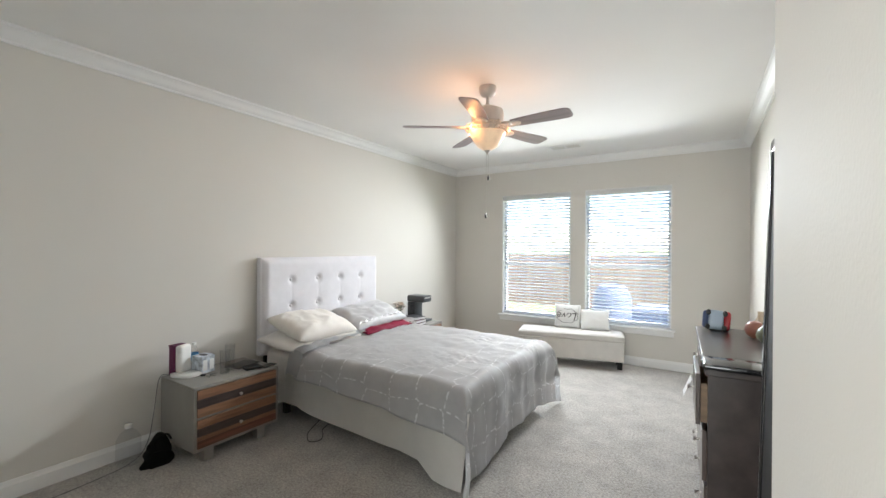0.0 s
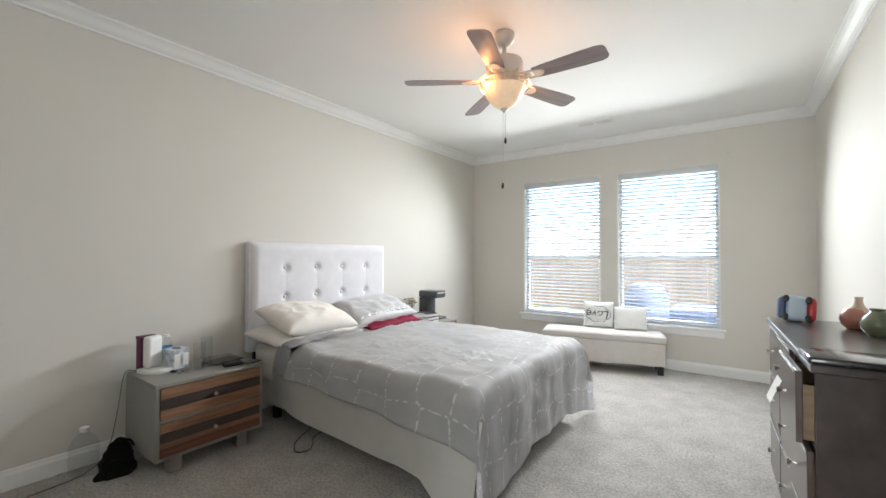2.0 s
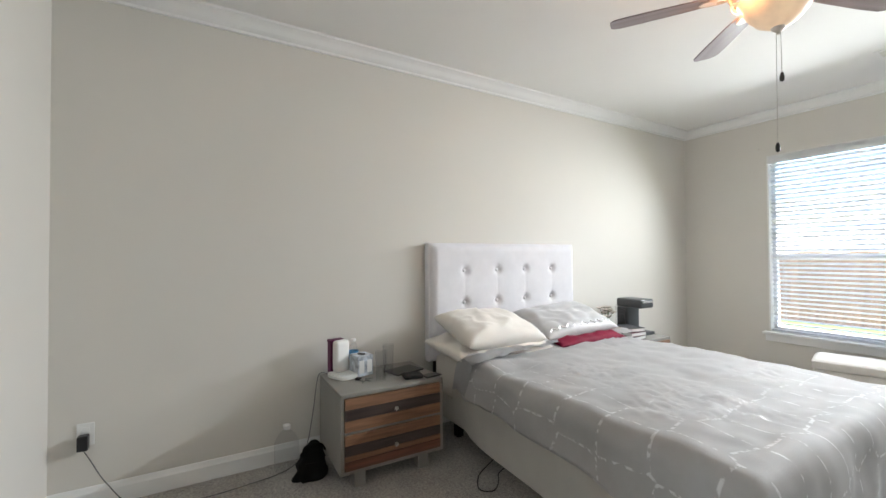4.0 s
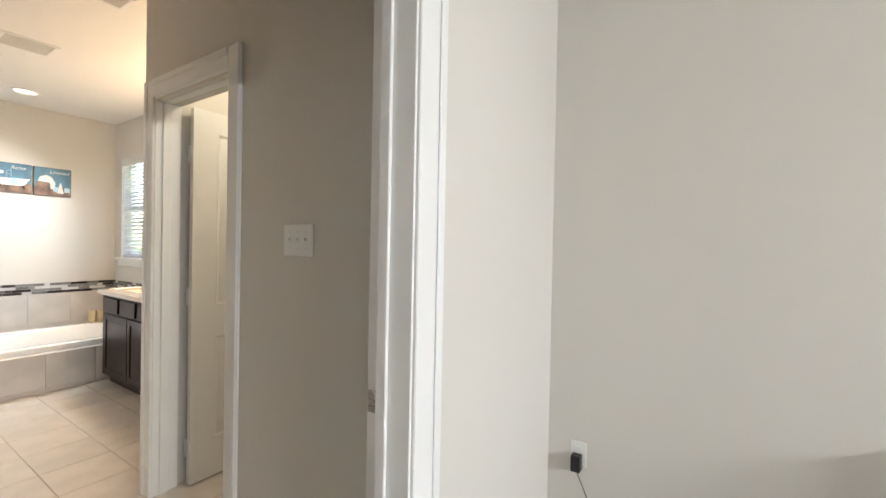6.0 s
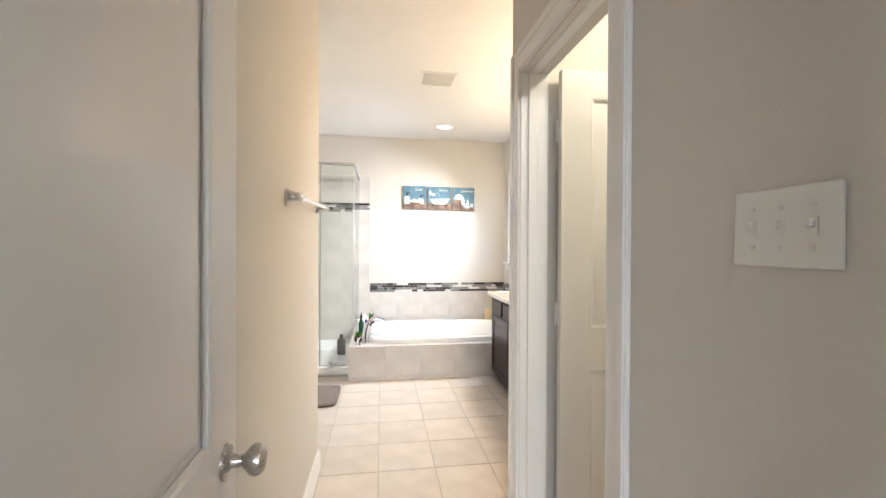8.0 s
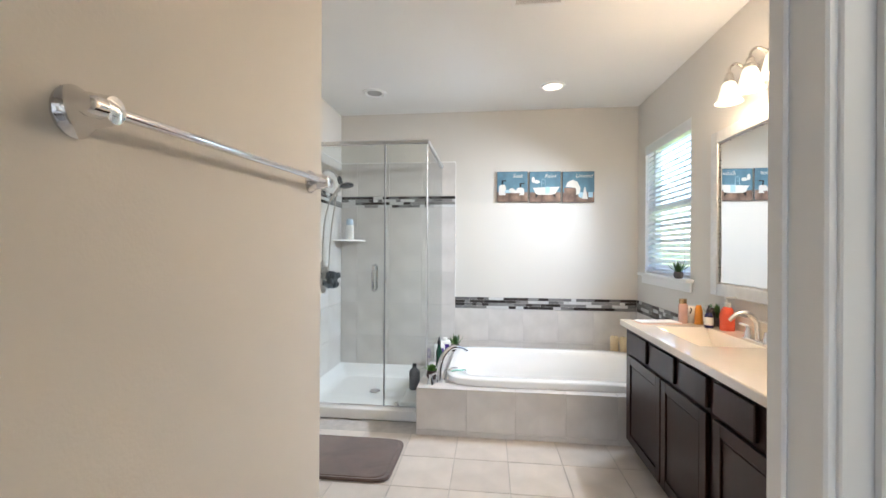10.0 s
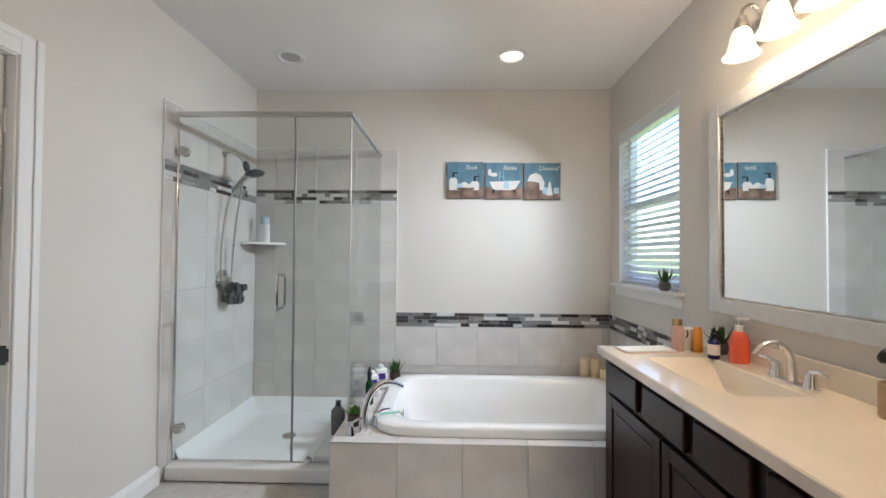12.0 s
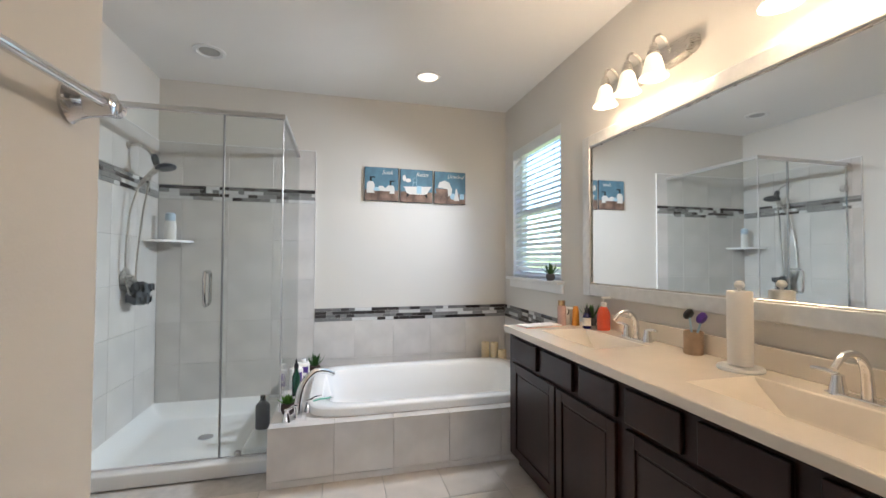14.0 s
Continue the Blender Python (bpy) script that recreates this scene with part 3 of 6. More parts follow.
def tree(x, y, h, seed):
    rnd = random.Random(seed)
    t = thing("tree", pose(x, y, -.32), "leafy green shade tree beyond the fence", "tree")
    bm = tube(smooth_path([(0, 0, 0), (.05, .02, h * .25), (-.05, .05, h * .55), (.03, 0, h * .9)], 4), .1, 8, taper=[.16 * (1 - .85 * i / 12) for i in range(13)])
    crown = bmesh.new()
    for k in range(9):
        a, e = rnd.uniform(0, 6.28), rnd.uniform(.35, .85)
        r = rnd.uniform(.9, 1.9)
        tip = Vector((r * math.cos(a), r * math.sin(a), h * e + rnd.uniform(.3, 1.1)))
        tube(smooth_path([(0, 0, h * e * .7), tuple(tip * .5 + Vector((0, 0, h * e * .35))), tuple(tip)], 3), .03, 5, bm=bm)
        for q in range(170):
            c = tip + Vector((rnd.gauss(0, .5), rnd.gauss(0, .5), rnd.gauss(0, .42)))
            s = rnd.uniform(.07, .16)
            d1, d2 = Vector((rnd.gauss(0, 1), rnd.gauss(0, 1), rnd.gauss(0, 1))).normalized(), Vector((rnd.gauss(0, 1), rnd.gauss(0, 1), rnd.gauss(0, 1))).normalized()
            vs = [crown.verts.new(c + d1 * s), crown.verts.new(c + d2 * s * .5), crown.verts.new(c - d1 * s), crown.verts.new(c - d2 * s * .5)]
            crown.faces.new(vs)
    part("trunk", bm, M["bark"], t, smooth=True)
    part("crown", crown, M["foliage"], t)


tree(-16.5, 25.0, 5.0, 1)
tree(14.5, 27.0, 5.5, 2)
tree(-13.5, -6.0, 4.2, 3)

# mouldings
CROWN = [(0, CE), (.092, CE), (.092, CE - .014), (.078, CE - .020), (.062, CE - .032), (.040, CE - .058), (.024, CE - .070), (.016, CE - .074), (.016, CE - .090), (0, CE - .090)]
for nm, p0, p1, w in (("bed", (XB, YD), (XB, YW), (1, 0)), ("window", (XB, YW), (XR, YW), (0, -1)), ("dresser", (XR, YW), (XR, 1.08), (-1, 0)),
                      ("door", (XB, YD), (-.5, YD), (0, 1)), ("entry", (.37, 1.08), (XR, 1.08), (0, 1))):
    struct("trim_crown_" + nm, run(CROWN, p0, p1, w), M["trim"], "white crown moulding at the ceiling", "moulding")
BASE = [(0, 0), (.016, 0), (.016, .082), (.012, .092), (.009, .104), (.006, .112), (0, .112)]
for p0, p1, w in (((XB, YD), (XB, YW), (1, 0)), ((XB, YW), (XR, YW), (0, -1)), ((XR, YW), (XR, 1.08), (-1, 0)), ((XB, YD), (-2.143, YD), (0, 1)), ((-1.124, YD), (-.5, YD), (0, 1)),
                  ((.37, 1.08), (XR, 1.08), (0, 1)), ((.37, -1.3), (.37, 1.08), (-1, 0)),
                  ((PX, .05), (PX, -.835), (1, 0)), ((PL, .05), (PL, -2.45), (-1, 0)), ((PL, -2.45), (BL, -2.45), (0, -1)), ((BL, -3.445), (BL, -4.17), (-1, 0)), ((BL, -2.45), (BL, -2.54), (-1, 0)), ((PX, -1.735), (-2.64, -1.735), (0, -1))):
    struct("baseboard", run(BASE, p0, p1, w), M["trim"], "white painted baseboard", "baseboard")


# casings: flat boards with a raised back band
def casing_strip(bm, axis, face, side, a0, a1, z0, z1, inner):
    """Board on a wall face (side +1/-1 off it). inner: which edge carries the thin inner bead, 'lo', 'hi' (along a) or 'bot'."""
    def put(p, q, r, s, d0, d1):
        c0, c1 = sorted((face + side * d0, face + side * d1))
        box(*((c0, c1, p, q) if axis == "x" else (p, q, c0, c1)), r, s, .003, 1, bm=bm)
    put(a0, a1, z0, z1, 0, .014)
    if inner == "bot":
        put(a0 + .004, a1 - .004, z1 - .034, z1 - .002, .014, .021)
    else:
        e0, e1 = (a1 - .034, a1 - .002) if inner == "lo" else (a0 + .002, a0 + .034)
        put(e0, e1, z0, z1 - .002, .014, .021)


def doorway(name, axis, wall0, wall1, a0, a1, top, faces, w=.078, stop=None):
    """Jamb lining and casings round an opening a0..a1; faces: which wall faces get a casing."""
    root = thing(name, None, "white painted door frame with moulded casing", "door frame", kind="structure")
    bm = bmesh.new()

    def put(p, q, r, s, c0=wall0 - .003, c1=wall1 + .003):
        box(*((c0, c1, p, q) if axis == "x" else (p, q, c0, c1)), r, s, .002, 1, bm=bm)
    put(a0 - .018, a0, 0, top)
    put(a1, a1 + .018, 0, top)
    put(a0 - .018, a1 + .018, top, top + .018)
    if stop:
        put(a0, a0 + .012, 0, top - .012, *stop)
        put(a1 - .012, a1, 0, top - .012, *stop)
        put(a0, a1, top - .012, top, *stop)
    part("jamb", bm, M["trim"], root)
    for side in faces:
        face = wall1 if side > 0 else wall0
        bm = bmesh.new()
        casing_strip(bm, axis, face, side, a0 - .006 - w, a0 - .006, 0, top + w + .006, "hi")
        casing_strip(bm, axis, face, side, a1 + .006, a1 + .006 + w, 0, top + w + .006, "lo")
        casing_strip(bm, axis, face, side, a0 - .006, a1 + .006, top + .006, top + w + .006, "bot")
        part("casing", bm, M["trim"], root)
    return root


frame_bath = doorway("door_frame_bath", "y", YD - .14, YD, -2.018, -1.248, 2.06, (1,), w=.118, stop=(.086, .120))
frame_closet = doorway("door_frame_closet", "x", PX - .12, PX, -1.605, -.917, 2.092, (1,), w=.09, stop=(PX - .07, PX - .03))
frame_wc = doorway("door_frame_side", "x", BL, BL + .12, -3.36, -2.635, 2.10, (-1,), w=.09)
part("strike_plate", merge(box(BL + .006, BL + .034, -3.3605, -3.3572, .90, .975, .001, 1), box(BL - .004, BL + .006, -3.3605, -3.3555, .912, .963, .001, 1)), [M["dark_grey"]], frame_wc, "dark bronze strike plate")
sp = part("strike_plate", merge(box(-2.0185, -2.0155, .052, .084, .905, .965, .001, 1), box(-2.017, -2.0148, .060, .076, .918, .952)), [M["nickel"]], frame_bath, "brushed nickel strike plate")


def panel_door(name, m, w, h, label, faces=(1, -1), knob=True, kside=1, top_panel=True):
    """Two-panel moulded door: hinge edge at x 0, leaf along +x, thickness in y -0.035..0."""
    d = thing(name, m, label, "door", kind="structure")
    T = .035
    sw, br, mr, tr = .132, .22, .18, .115        # stile, bottom, lock and top rails
    zs = [(br, .80), (.80 + mr, h - tr)]
    for x0, x1, z0, z1, nm in ((0, sw, 0, h, "stile"), (w - sw, w, 0, h, "stile"), (sw, w - sw, 0, br, "rail"), (sw, w - sw, .80, .80 + mr, "rail"), (sw, w - sw, h - tr, h, "rail")):
        part(nm, box(x0, x1, -T, 0, z0, z1), M["door"], d)
    for z0, z1 in zs:
        b = box(sw, w - sw, -T + .013, -.013, z0, z1)
        for yy, s in ((-.013, 1), (-T + .013, -1)):
            # raised field with sloping sides
            i0, i1 = .020, .046
            q = bmesh.new()
            o = [(sw + i0, z0 + i0), (w - sw - i0, z0 + i0), (w - sw - i0, z1 - i0), (sw + i0, z1 - i0)]
            i = [(sw + i1, z0 + i1), (w - sw - i1, z0 + i1), (w - sw - i1, z1 - i1), (sw + i1, z1 - i1)]
            vo = [q.verts.new((x, yy, z)) for x, z in o]
            vi = [q.verts.new((x, yy + s * .010, z)) for x, z in i]
            q.faces.new(vi)
            for k in range(4):
                q.faces.new((vo[k], vo[(k + 1) % 4], vi[(k + 1) % 4], vi[k]))
            bmesh.ops.recalc_face_normals(q, faces=q.faces[:])
            merge(b, q)
            # ovolo sticking
            for (p0, p1) in ((0, 1), (1, 2), (2, 3), (3, 0)):
                c = [(sw, z0), (w - sw, z0), (w - sw, z1), (sw, z1)]
                (xa, za), (xb, zb) = c[p0], c[p1]
                tube([(xa, yy + s * .004, za), (xb, yy + s * .004, zb)], .0105, 8, bm=b)
        part("panel", b, M["door"], d, smooth=True)
    if knob:
        for s in (1, -1):
            y0 = 0 if s > 0 else -T
            k = lathe([(0, 0), (.033, 0), (.033, .006), (.028, .009), (.013, .012), (.011, .030), (.016, .036), (.025, .044), (.029, .054), (.027, .064), (.018, .071), (0, .073)], 24, pose(w - .062, y0, .925, -90 * s))
            part("knob", k, M["nickel"], d, "brushed nickel door knob", smooth=True)
    for z in (.2, h * .5, h - .25):
        b = box(-.001, .0005, -T + .004, -.002, z - .045, z + .045)
        lathe([(.006, -.047), (.006, .047)], 10, pose(-.004, .004, z), b)
        part("hinge", b, M["trim"], d)
    return d


panel_door("door_bath", pose(-1.288, .001, .012, 0, 0, -88.1), .785, 2.04, "white two-panel bathroom door standing open")
panel_door("door_closet", pose(-2.330, -1.572, .012, 0, 0, 178.5), .68, 2.07, "cream-white two-panel closet door standing open", knob=True)
panel_door("door_side", pose(BL + .04, -3.355, .012, 0, 0, 90), .715, 2.085, "white panelled door standing closed")


# ---- windows ----
def window(name, width, height, depth, rail, m, label, stool=True, tilt=-26):
    """Opening seen from inside: x along the wall, y outwards, z up; origin at the opening's lower left."""
    w = thing(name, m, label, "window", kind="structure")
    b = bmesh.new()
    for x0, x1, z0, z1 in ((0, .045, 0, height), (width - .045, width, 0, height), (.045, width - .045, 0, .05), (.045, width - .045, height - .045, height)):
        box(x0, x1, depth - .06, depth - .005, z0, z1, .004, 1, bm=b)
    part("window_frame", b, M["vinyl"], w)
    part("meeting_rail", box(.045, width - .045, depth - .05, depth - .01, rail - .025, rail + .025, .004, 1), M["vinyl"], w)
    for z0, z1, y in ((.05, rail - .025, depth - .035), (rail + .025, height - .045, depth - .028)):
        g = part("pane", box(.045, width - .045, y, y + .004, z0, z1), M["pane"], w)
        g.visible_shadow = False
    # drywall returns
    b = bmesh.new()
    for x0, x1, z0, z1 in ((-.002, .012, 0, height), (width - .012, width + .002, 0, height), (.012, width - .012, height - .012, height + .002)):
        box(x0, x1, .001, depth - .06, z0, z1, bm=b)
    part("reveal", b, M["trim"], w)
    if stool:
        b = box(-.045, width + .045, -.055, depth - .06, -.022, .004, .006, 2)
        part("window_sill", b, M["trim"], w)
        part("apron", box(-.03, width + .03, -.018, -.001, -.092, -.023, .004, 1), M["trim"], w)
    # blind: headrail with valance, slats, cords, bottom rail
    bl = thing("window_blind", m @ pose(0, 0, 0), "white two-inch slatted horizontal blind, lowered and tilted open", "blind", "window blinds")
    part("headrail", box(.012, width - .012, .012, .065, height - .055, height - .006, .003, 1), M["slat"], bl)
    part("valance", box(.006, width - .006, .002, .012, height - .085, height - .004, .003, 1), M["slat"], bl)
    me, pitch = None, .0435
    n = int((height - .13) / pitch)
    for k in range(n):
        z = height - .105 - k * pitch
        if me is None:
            def fn(u, v):
                return Vector((.016 + u * (width - .032), (v - .5) * .05, .0035 * (1 - (2 * v - 1) ** 2)))
            o = part("slat", sheet(1, 4, fn, thick=.0025), M["slat"], bl)
            me = o.data
        else:
            o = piece("slat", me, bl, pose(0, 0, 0))
        o.matrix_basis = pose(0, .038, z, tilt + 1.2 * math.sin(k * 2.1), 0, .12 * math.sin(k * 5.7))
    part("bottom_rail", box(.014, width - .014, .014, .062, .012, .032, .004, 1), M["slat"], bl)
    for x in (.12, width - .12):
        b = tube([(x, .012, .03), (x, .012, height - .06)], .0013, 5)
        tube([(x, .063, .03), (x, .063, height - .06)], .0013, 5, bm=b)
        part("ladder_cord", b, M["slat"], bl)
    part("tilt_wand", tube([(.06, .004, height - .09), (.062, -.004, height * .55)], .004, 6), M["clear"], bl)
    return w


for i, (a, b_) in enumerate(WINS):
    window("window_%d" % (i + 1), b_ - a, WZ1 - WZ0, .135, .77, pose(a, YW, WZ0), "white vinyl single-hung window with a stool")
window("window_3", BW[1] - BW[0], BW[3] - BW[2], .135, .60, pose(BX, BW[0], BW[2], 0, 0, 90), "white vinyl bathroom window with a stool", tilt=40)

# ---- bathroom: shower, tub, vanity ----
TZ, TX0, TX1, TYF = .340, -1.268, BX, -4.0          # tub deck: height, ends, front
SY = -4.272                                         # shower front glass

# shower pan
pan = thing("shower_pan", None, "white acrylic shower pan with a raised curb", "shower pan")
b = bmesh.new()
box(-1.262, BL - .012, -4.30, -4.20, 0, .085, .012, 3, bm=b)
box(-1.262, BL - .012, BY + .012, -4.30, 0, .03, bm=b)
part("base", b, M["acrylic"], pan, smooth=True)


def fn(u, v):
    x, y = -1.262 + u * (BL - .012 + 1.262), BY + .012 + v * (-4.30 - BY - .012)
    du = min(u, 1 - u) * 1.04
    dv = (1 - v) * .97 if v > .5 else v * .97
    e = min(du, dv)
    return Vector((x, y, .034 + (.10 * max(0, 1 - e / .13) ** 2 if min(du, v * .97) <= dv or v < .5 else .05 * max(0, 1 - e / .08) ** 2)))


part("floor", sheet(40, 36, fn), M["acrylic"], pan, smooth=True)
part("side_ledge", box(-1.261, -1.075, BY + .013, -4.305, .031, .118, .02, 4), M["acrylic"], pan, smooth=True)
part("drain", lathe([(0, .040), (.045, .040), (.05, .036)], 20, pose(-.75, -4.75, 0)), M["chrome"], pan, smooth=True)

# shower enclosure
sh = thing("shower_enclosure", None, "frameless clear glass shower enclosure with chrome trim and hinged door", "shower enclosure")
ZG0, ZG1 = .092, 2.175
dr = part("glass_door", box(-.955, BL - .025, SY - .004, SY + .004, ZG0 + .008, ZG1 - .012), M["shower_glass"], sh, "hinged clear glass shower door")
fx = part("fixed_panel", box(-1.292, -.962, SY - .004, SY + .004, ZG0, ZG1), M["shower_glass"], sh)
rt = part("return_panel", box(-1.304, -1.296, BY + .014, SY, TZ + .004, ZG1), M["shower_glass"], sh)
for g in (dr, fx, rt):
    g.visible_shadow = False
part("header_rail", box(-1.312, BL - .004, SY - .014, SY + .014, ZG1, ZG1 + .03, .003, 1), M["satin_alu"], sh)
part("header_rail", box(-1.313, -1.287, BY + .012, SY - .0145, ZG1, ZG1 + .03, .003, 1), M["satin_alu"], sh)
part("door_seal", box(-.964, -.953, SY - .008, SY + .008, ZG0, ZG1, .002, 1), M["seal"], sh)
part("corner_seal", box(-1.302, -1.2925, SY - .006, SY + .006, ZG0, ZG1, .002, 1), M["satin_alu"], sh)
part("threshold", box(-1.29, BL - .013, SY - .010, SY + .010, .0855, ZG0, .002, 1), M["chrome"], sh)
part("wall_channel", box(BL - .022, BL - .0125, SY - .009, SY + .009, ZG0, ZG1, .002, 1), M["chrome"], sh)
for z in (.28, 1.96):
    k = lathe([(0, -.018), (.03, -.018), (.03, .018), (0, .018)], 24, pose(BL - .055, SY, z, 90))
    box(BL - .055, BL - .0125, SY - .016, SY + .016, z - .02, z + .02, .003, 1, bm=k)
    part("hinge", k, M["nickel"], sh, smooth=True)
hp = smooth_path([(-.878, SY + .004, 1.01), (-.878, SY + .045, 1.012), (-.878, SY + .058, 1.05), (-.878, SY + .058, 1.17), (-.878, SY + .045, 1.208), (-.878, SY + .004, 1.21)], 5)
part("door_handle", tube(hp, .010, 10), M["chrome"], sh, "curved chrome pull handle", smooth=True)
part("door_handle", tube([(p.x, 2 * SY - p.y, p.z) for p in hp], .010, 10), M["chrome"], sh, smooth=True)
for x in (-1.06, -1.24):
    part("clamp", lathe([(0, 0), (.02, 0), (.02, .022), (.012, .03), (0, .03)], 16, pose(x, SY, .0925)), M["chrome"], sh, smooth=True)

# shower fittings
shf = thing("shower_set", pose(BL - .013, -4.78, 0) @ Matrix.Diagonal((.82, 1, 1, 1)), "brushed nickel shower head with hand shower, hose and valve", "shower head")
part("flange", lathe([(0, 0), (.03, 0), (.026, .008), (.012, .012), (0, .012)], 20, pose(0, 0, 2.075, 0, -90)), M["nickel"], shf, smooth=True)
part("arm", tube(smooth_path([(0, 0, 2.075), (-.07, 0, 2.08), (-.14, 0, 2.05), (-.185, 0, 2.0)], 6), .011, 10), M["nickel"], shf, smooth=True)
part("bracket", lathe([(0, 0), (.024, .005), (.028, .05), (.018, .075), (0, .08)], 16, pose(-.215, 0, 1.945, 0, 20)), M["dark_grey"], shf, smooth=True)
part("spray_head", lathe([(0, .045), (.03, .042), (.075, .02), (.078, .008), (.07, 0), (0, -.004)], 28, pose(-.285, 0, 1.918, 0, 12)), M["dark_grey"], shf, smooth=True)
part("hand_shower", tube(smooth_path([(-.235, .01, 1.93), (-.16, .02, 1.86), (-.10, .03, 1.79)], 6), .016, 10, taper=[.026 - .0011 * i for i in range(13)]), M["nickel"], shf, smooth=True)
part("hose", tube(smooth_path([(-.10, .03, 1.79), (-.055, .06, 1.60), (-.045, .085, 1.35), (-.05, .08, 1.15), (-.055, .03, 1.04), (-.06, -.02, 1.10), (-.065, -.035, 1.30), (-.10, -.03, 1.60), (-.16, -.015, 1.85), (-.20, 0, 1.95)], 6), .008, 8), M["nickel"], shf, "metal shower hose", smooth=True)
part("valve_plate", lathe([(0, 0), (.085, 0), (.083, .006), (.06, .012), (0, .013)], 32, pose(0, 0, 1.14, 0, -90)), M["nickel"], shf, smooth=True)
b = lathe([(.036, .012), (.034, .05), (.028, .065), (0, .068)], 20, pose(0, 0, 1.14, 0, -90))
tube([(-.055, 0, 1.14), (-.062, -.035, 1.125), (-.066, -.085, 1.10)], .009, 8, bm=b, taper=[.012, .01, .007])
part("valve_handle", b, M["nickel"], shf, smooth=True)

pf = thing("bath_sponge", pose(BL - .10, -4.80, 1.045), "grey mesh bath sponge hanging from the shower valve", "sponge")
rnd = random.Random(5)
b = bmesh.new()
for k in range(46):
    a, e, r = rnd.uniform(0, 6.28), rnd.uniform(-1.4, 1.4), rnd.uniform(.05, .075)
    c = Vector((r * math.cos(a) * math.cos(e), r * math.sin(a) * math.cos(e), r * math.sin(e) * .9))
    w = rnd.uniform(.016, .03)
    merge(b, sheet(6, 3, lambda u, v: c + Vector((w * math.cos(u * 5 + a), w * math.sin(u * 5 + a), (v - .5) * w * 1.6 + .01 * math.sin(u * 14)))))
lathe([(0, -.05), (.04, -.035), (.055, 0), (.04, .035), (0, .05)], 14, None, b)
part("mesh", b, M["pouf"], pf)
part("loop", tube(smooth_path([(0, 0, .05), (.03, .004, .09), (.045, 0, .06), (.03, 0, .045)], 4), .003, 6), M["grey_cable"], pf)

cs = thing("corner_shelf", pose(BL - .013, BY + .013, 1.435), "white corner shelf in the tiled shower", "shelf")
pts = [(0, 0)] + [(-.26 * math.cos(a), .26 * math.sin(a)) for a in [i * math.pi / 2 / 10 for i in range(11)]]
part("ledge", flat([(x, y) for x, y in pts], -.018, 0), M["acrylic"], cs)


def bottle(name, m, prof, body_mat, cap=None, cap_mat=None, label="", squash=1.0, band=None, band_mat=None, cat_="bottle", bar=None, pump=False):
    t = thing(name, m, label, cat_)
    part("body", lathe(prof, 24, squash=squash), body_mat, t, smooth=True)
    if cap:
        part("cap", lathe(cap, 20, squash=1.0), cap_mat, t, smooth=True)
    if band:
        part("label", lathe(band, 24, squash=squash), band_mat, t, smooth=True)
    if bar:
        part("print", bar, M["ink"], t)
    if pump:
        z = max(p[1] for p in cap)
        q = tube([(0, 0, z - .01), (0, 0, z + .025)], .004, 8)
        box(-.045, .014, -.008, .008, z + .022, z + .034, .003, 2, bm=q)
        part("pump", q, cap_mat, t, smooth=True)
    return t


bottle("shampoo_bottle", pose(-.355, -5.165, 1.4355), [(0, 0), (.040, 0), (.042, .01), (.042, .12), (.036, .15), (.030, .163)], M["white_plastic"],
       [(.034, .15), (.036, .165), (.034, .205), (.024, .215), (0, .216)], M["toy_blue"], "white body wash bottle with a pale blue cap", .6,
       [(.0426, .03), (.0426, .11)], M["paper"])
bottle("shampoo_bottle", pose(-1.145, -4.60, .1185), [(0, 0), (.045, 0), (.047, .012), (.047, .16), (.02, .19), (.014, .20)], M["grey_pot"],
       [(.018, .195), (.018, .225), (0, .226)], M["black_plastic"], "dark grey bottle standing on the low shower ledge behind glass", .65)

# tub
tub = thing("bathtub", None, "white acrylic drop-in soaking tub in a tiled deck", "bathtub")
cx, cy, rx, ry = -2.295, -4.585, .83, .51


def ring(k, n, a, c, z, power):
    t = 2 * math.pi * k / n
    co, si = math.cos(t), math.sin(t)
    return Vector((cx + a * math.copysign(abs(co) ** (2 / power), co), cy + c * math.copysign(abs(si) ** (2 / power), si), z))


levels = [(rx, ry, TZ + .002, 7), (rx, ry, TZ + .045, 7), (rx - .006, ry - .006, TZ + .053, 7), (rx - .02, ry - .02, TZ + .057, 7), (rx - .065, ry - .075, TZ + .056, 6.5), (rx - .085, ry - .095, TZ + .048, 6), (rx - .10, ry - .11, TZ + .02, 6),
          (rx - .14, ry - .14, TZ - .14, 5), (rx - .20, ry - .18, TZ - .26, 4.5), (rx - .28, ry - .25, TZ - .30, 4), (rx - .6, ry - .42, TZ - .31, 3)]
b = bmesh.new()
N = 72
rows_ = [[b.verts.new(ring(k, N, *lv)) for k in range(N)] for lv in levels]
for p, q in zip(rows_, rows_[1:]):
    for k in range(N):
        b.faces.new((p[k], p[(k + 1) % N], q[(k + 1) % N], q[k]))
b.faces.new(rows_[-1])
bmesh.ops.recalc_face_normals(b, faces=b.faces[:])
part("basin", b, M["acrylic"], tub, smooth=True)
part("overflow_plate", lathe([(0, 0), (.035, 0), (.034, .006), (0, .008)], 20, pose(cx + rx - .128, cy, TZ - .08, 0, -82)), M["chrome"], tub, smooth=True)

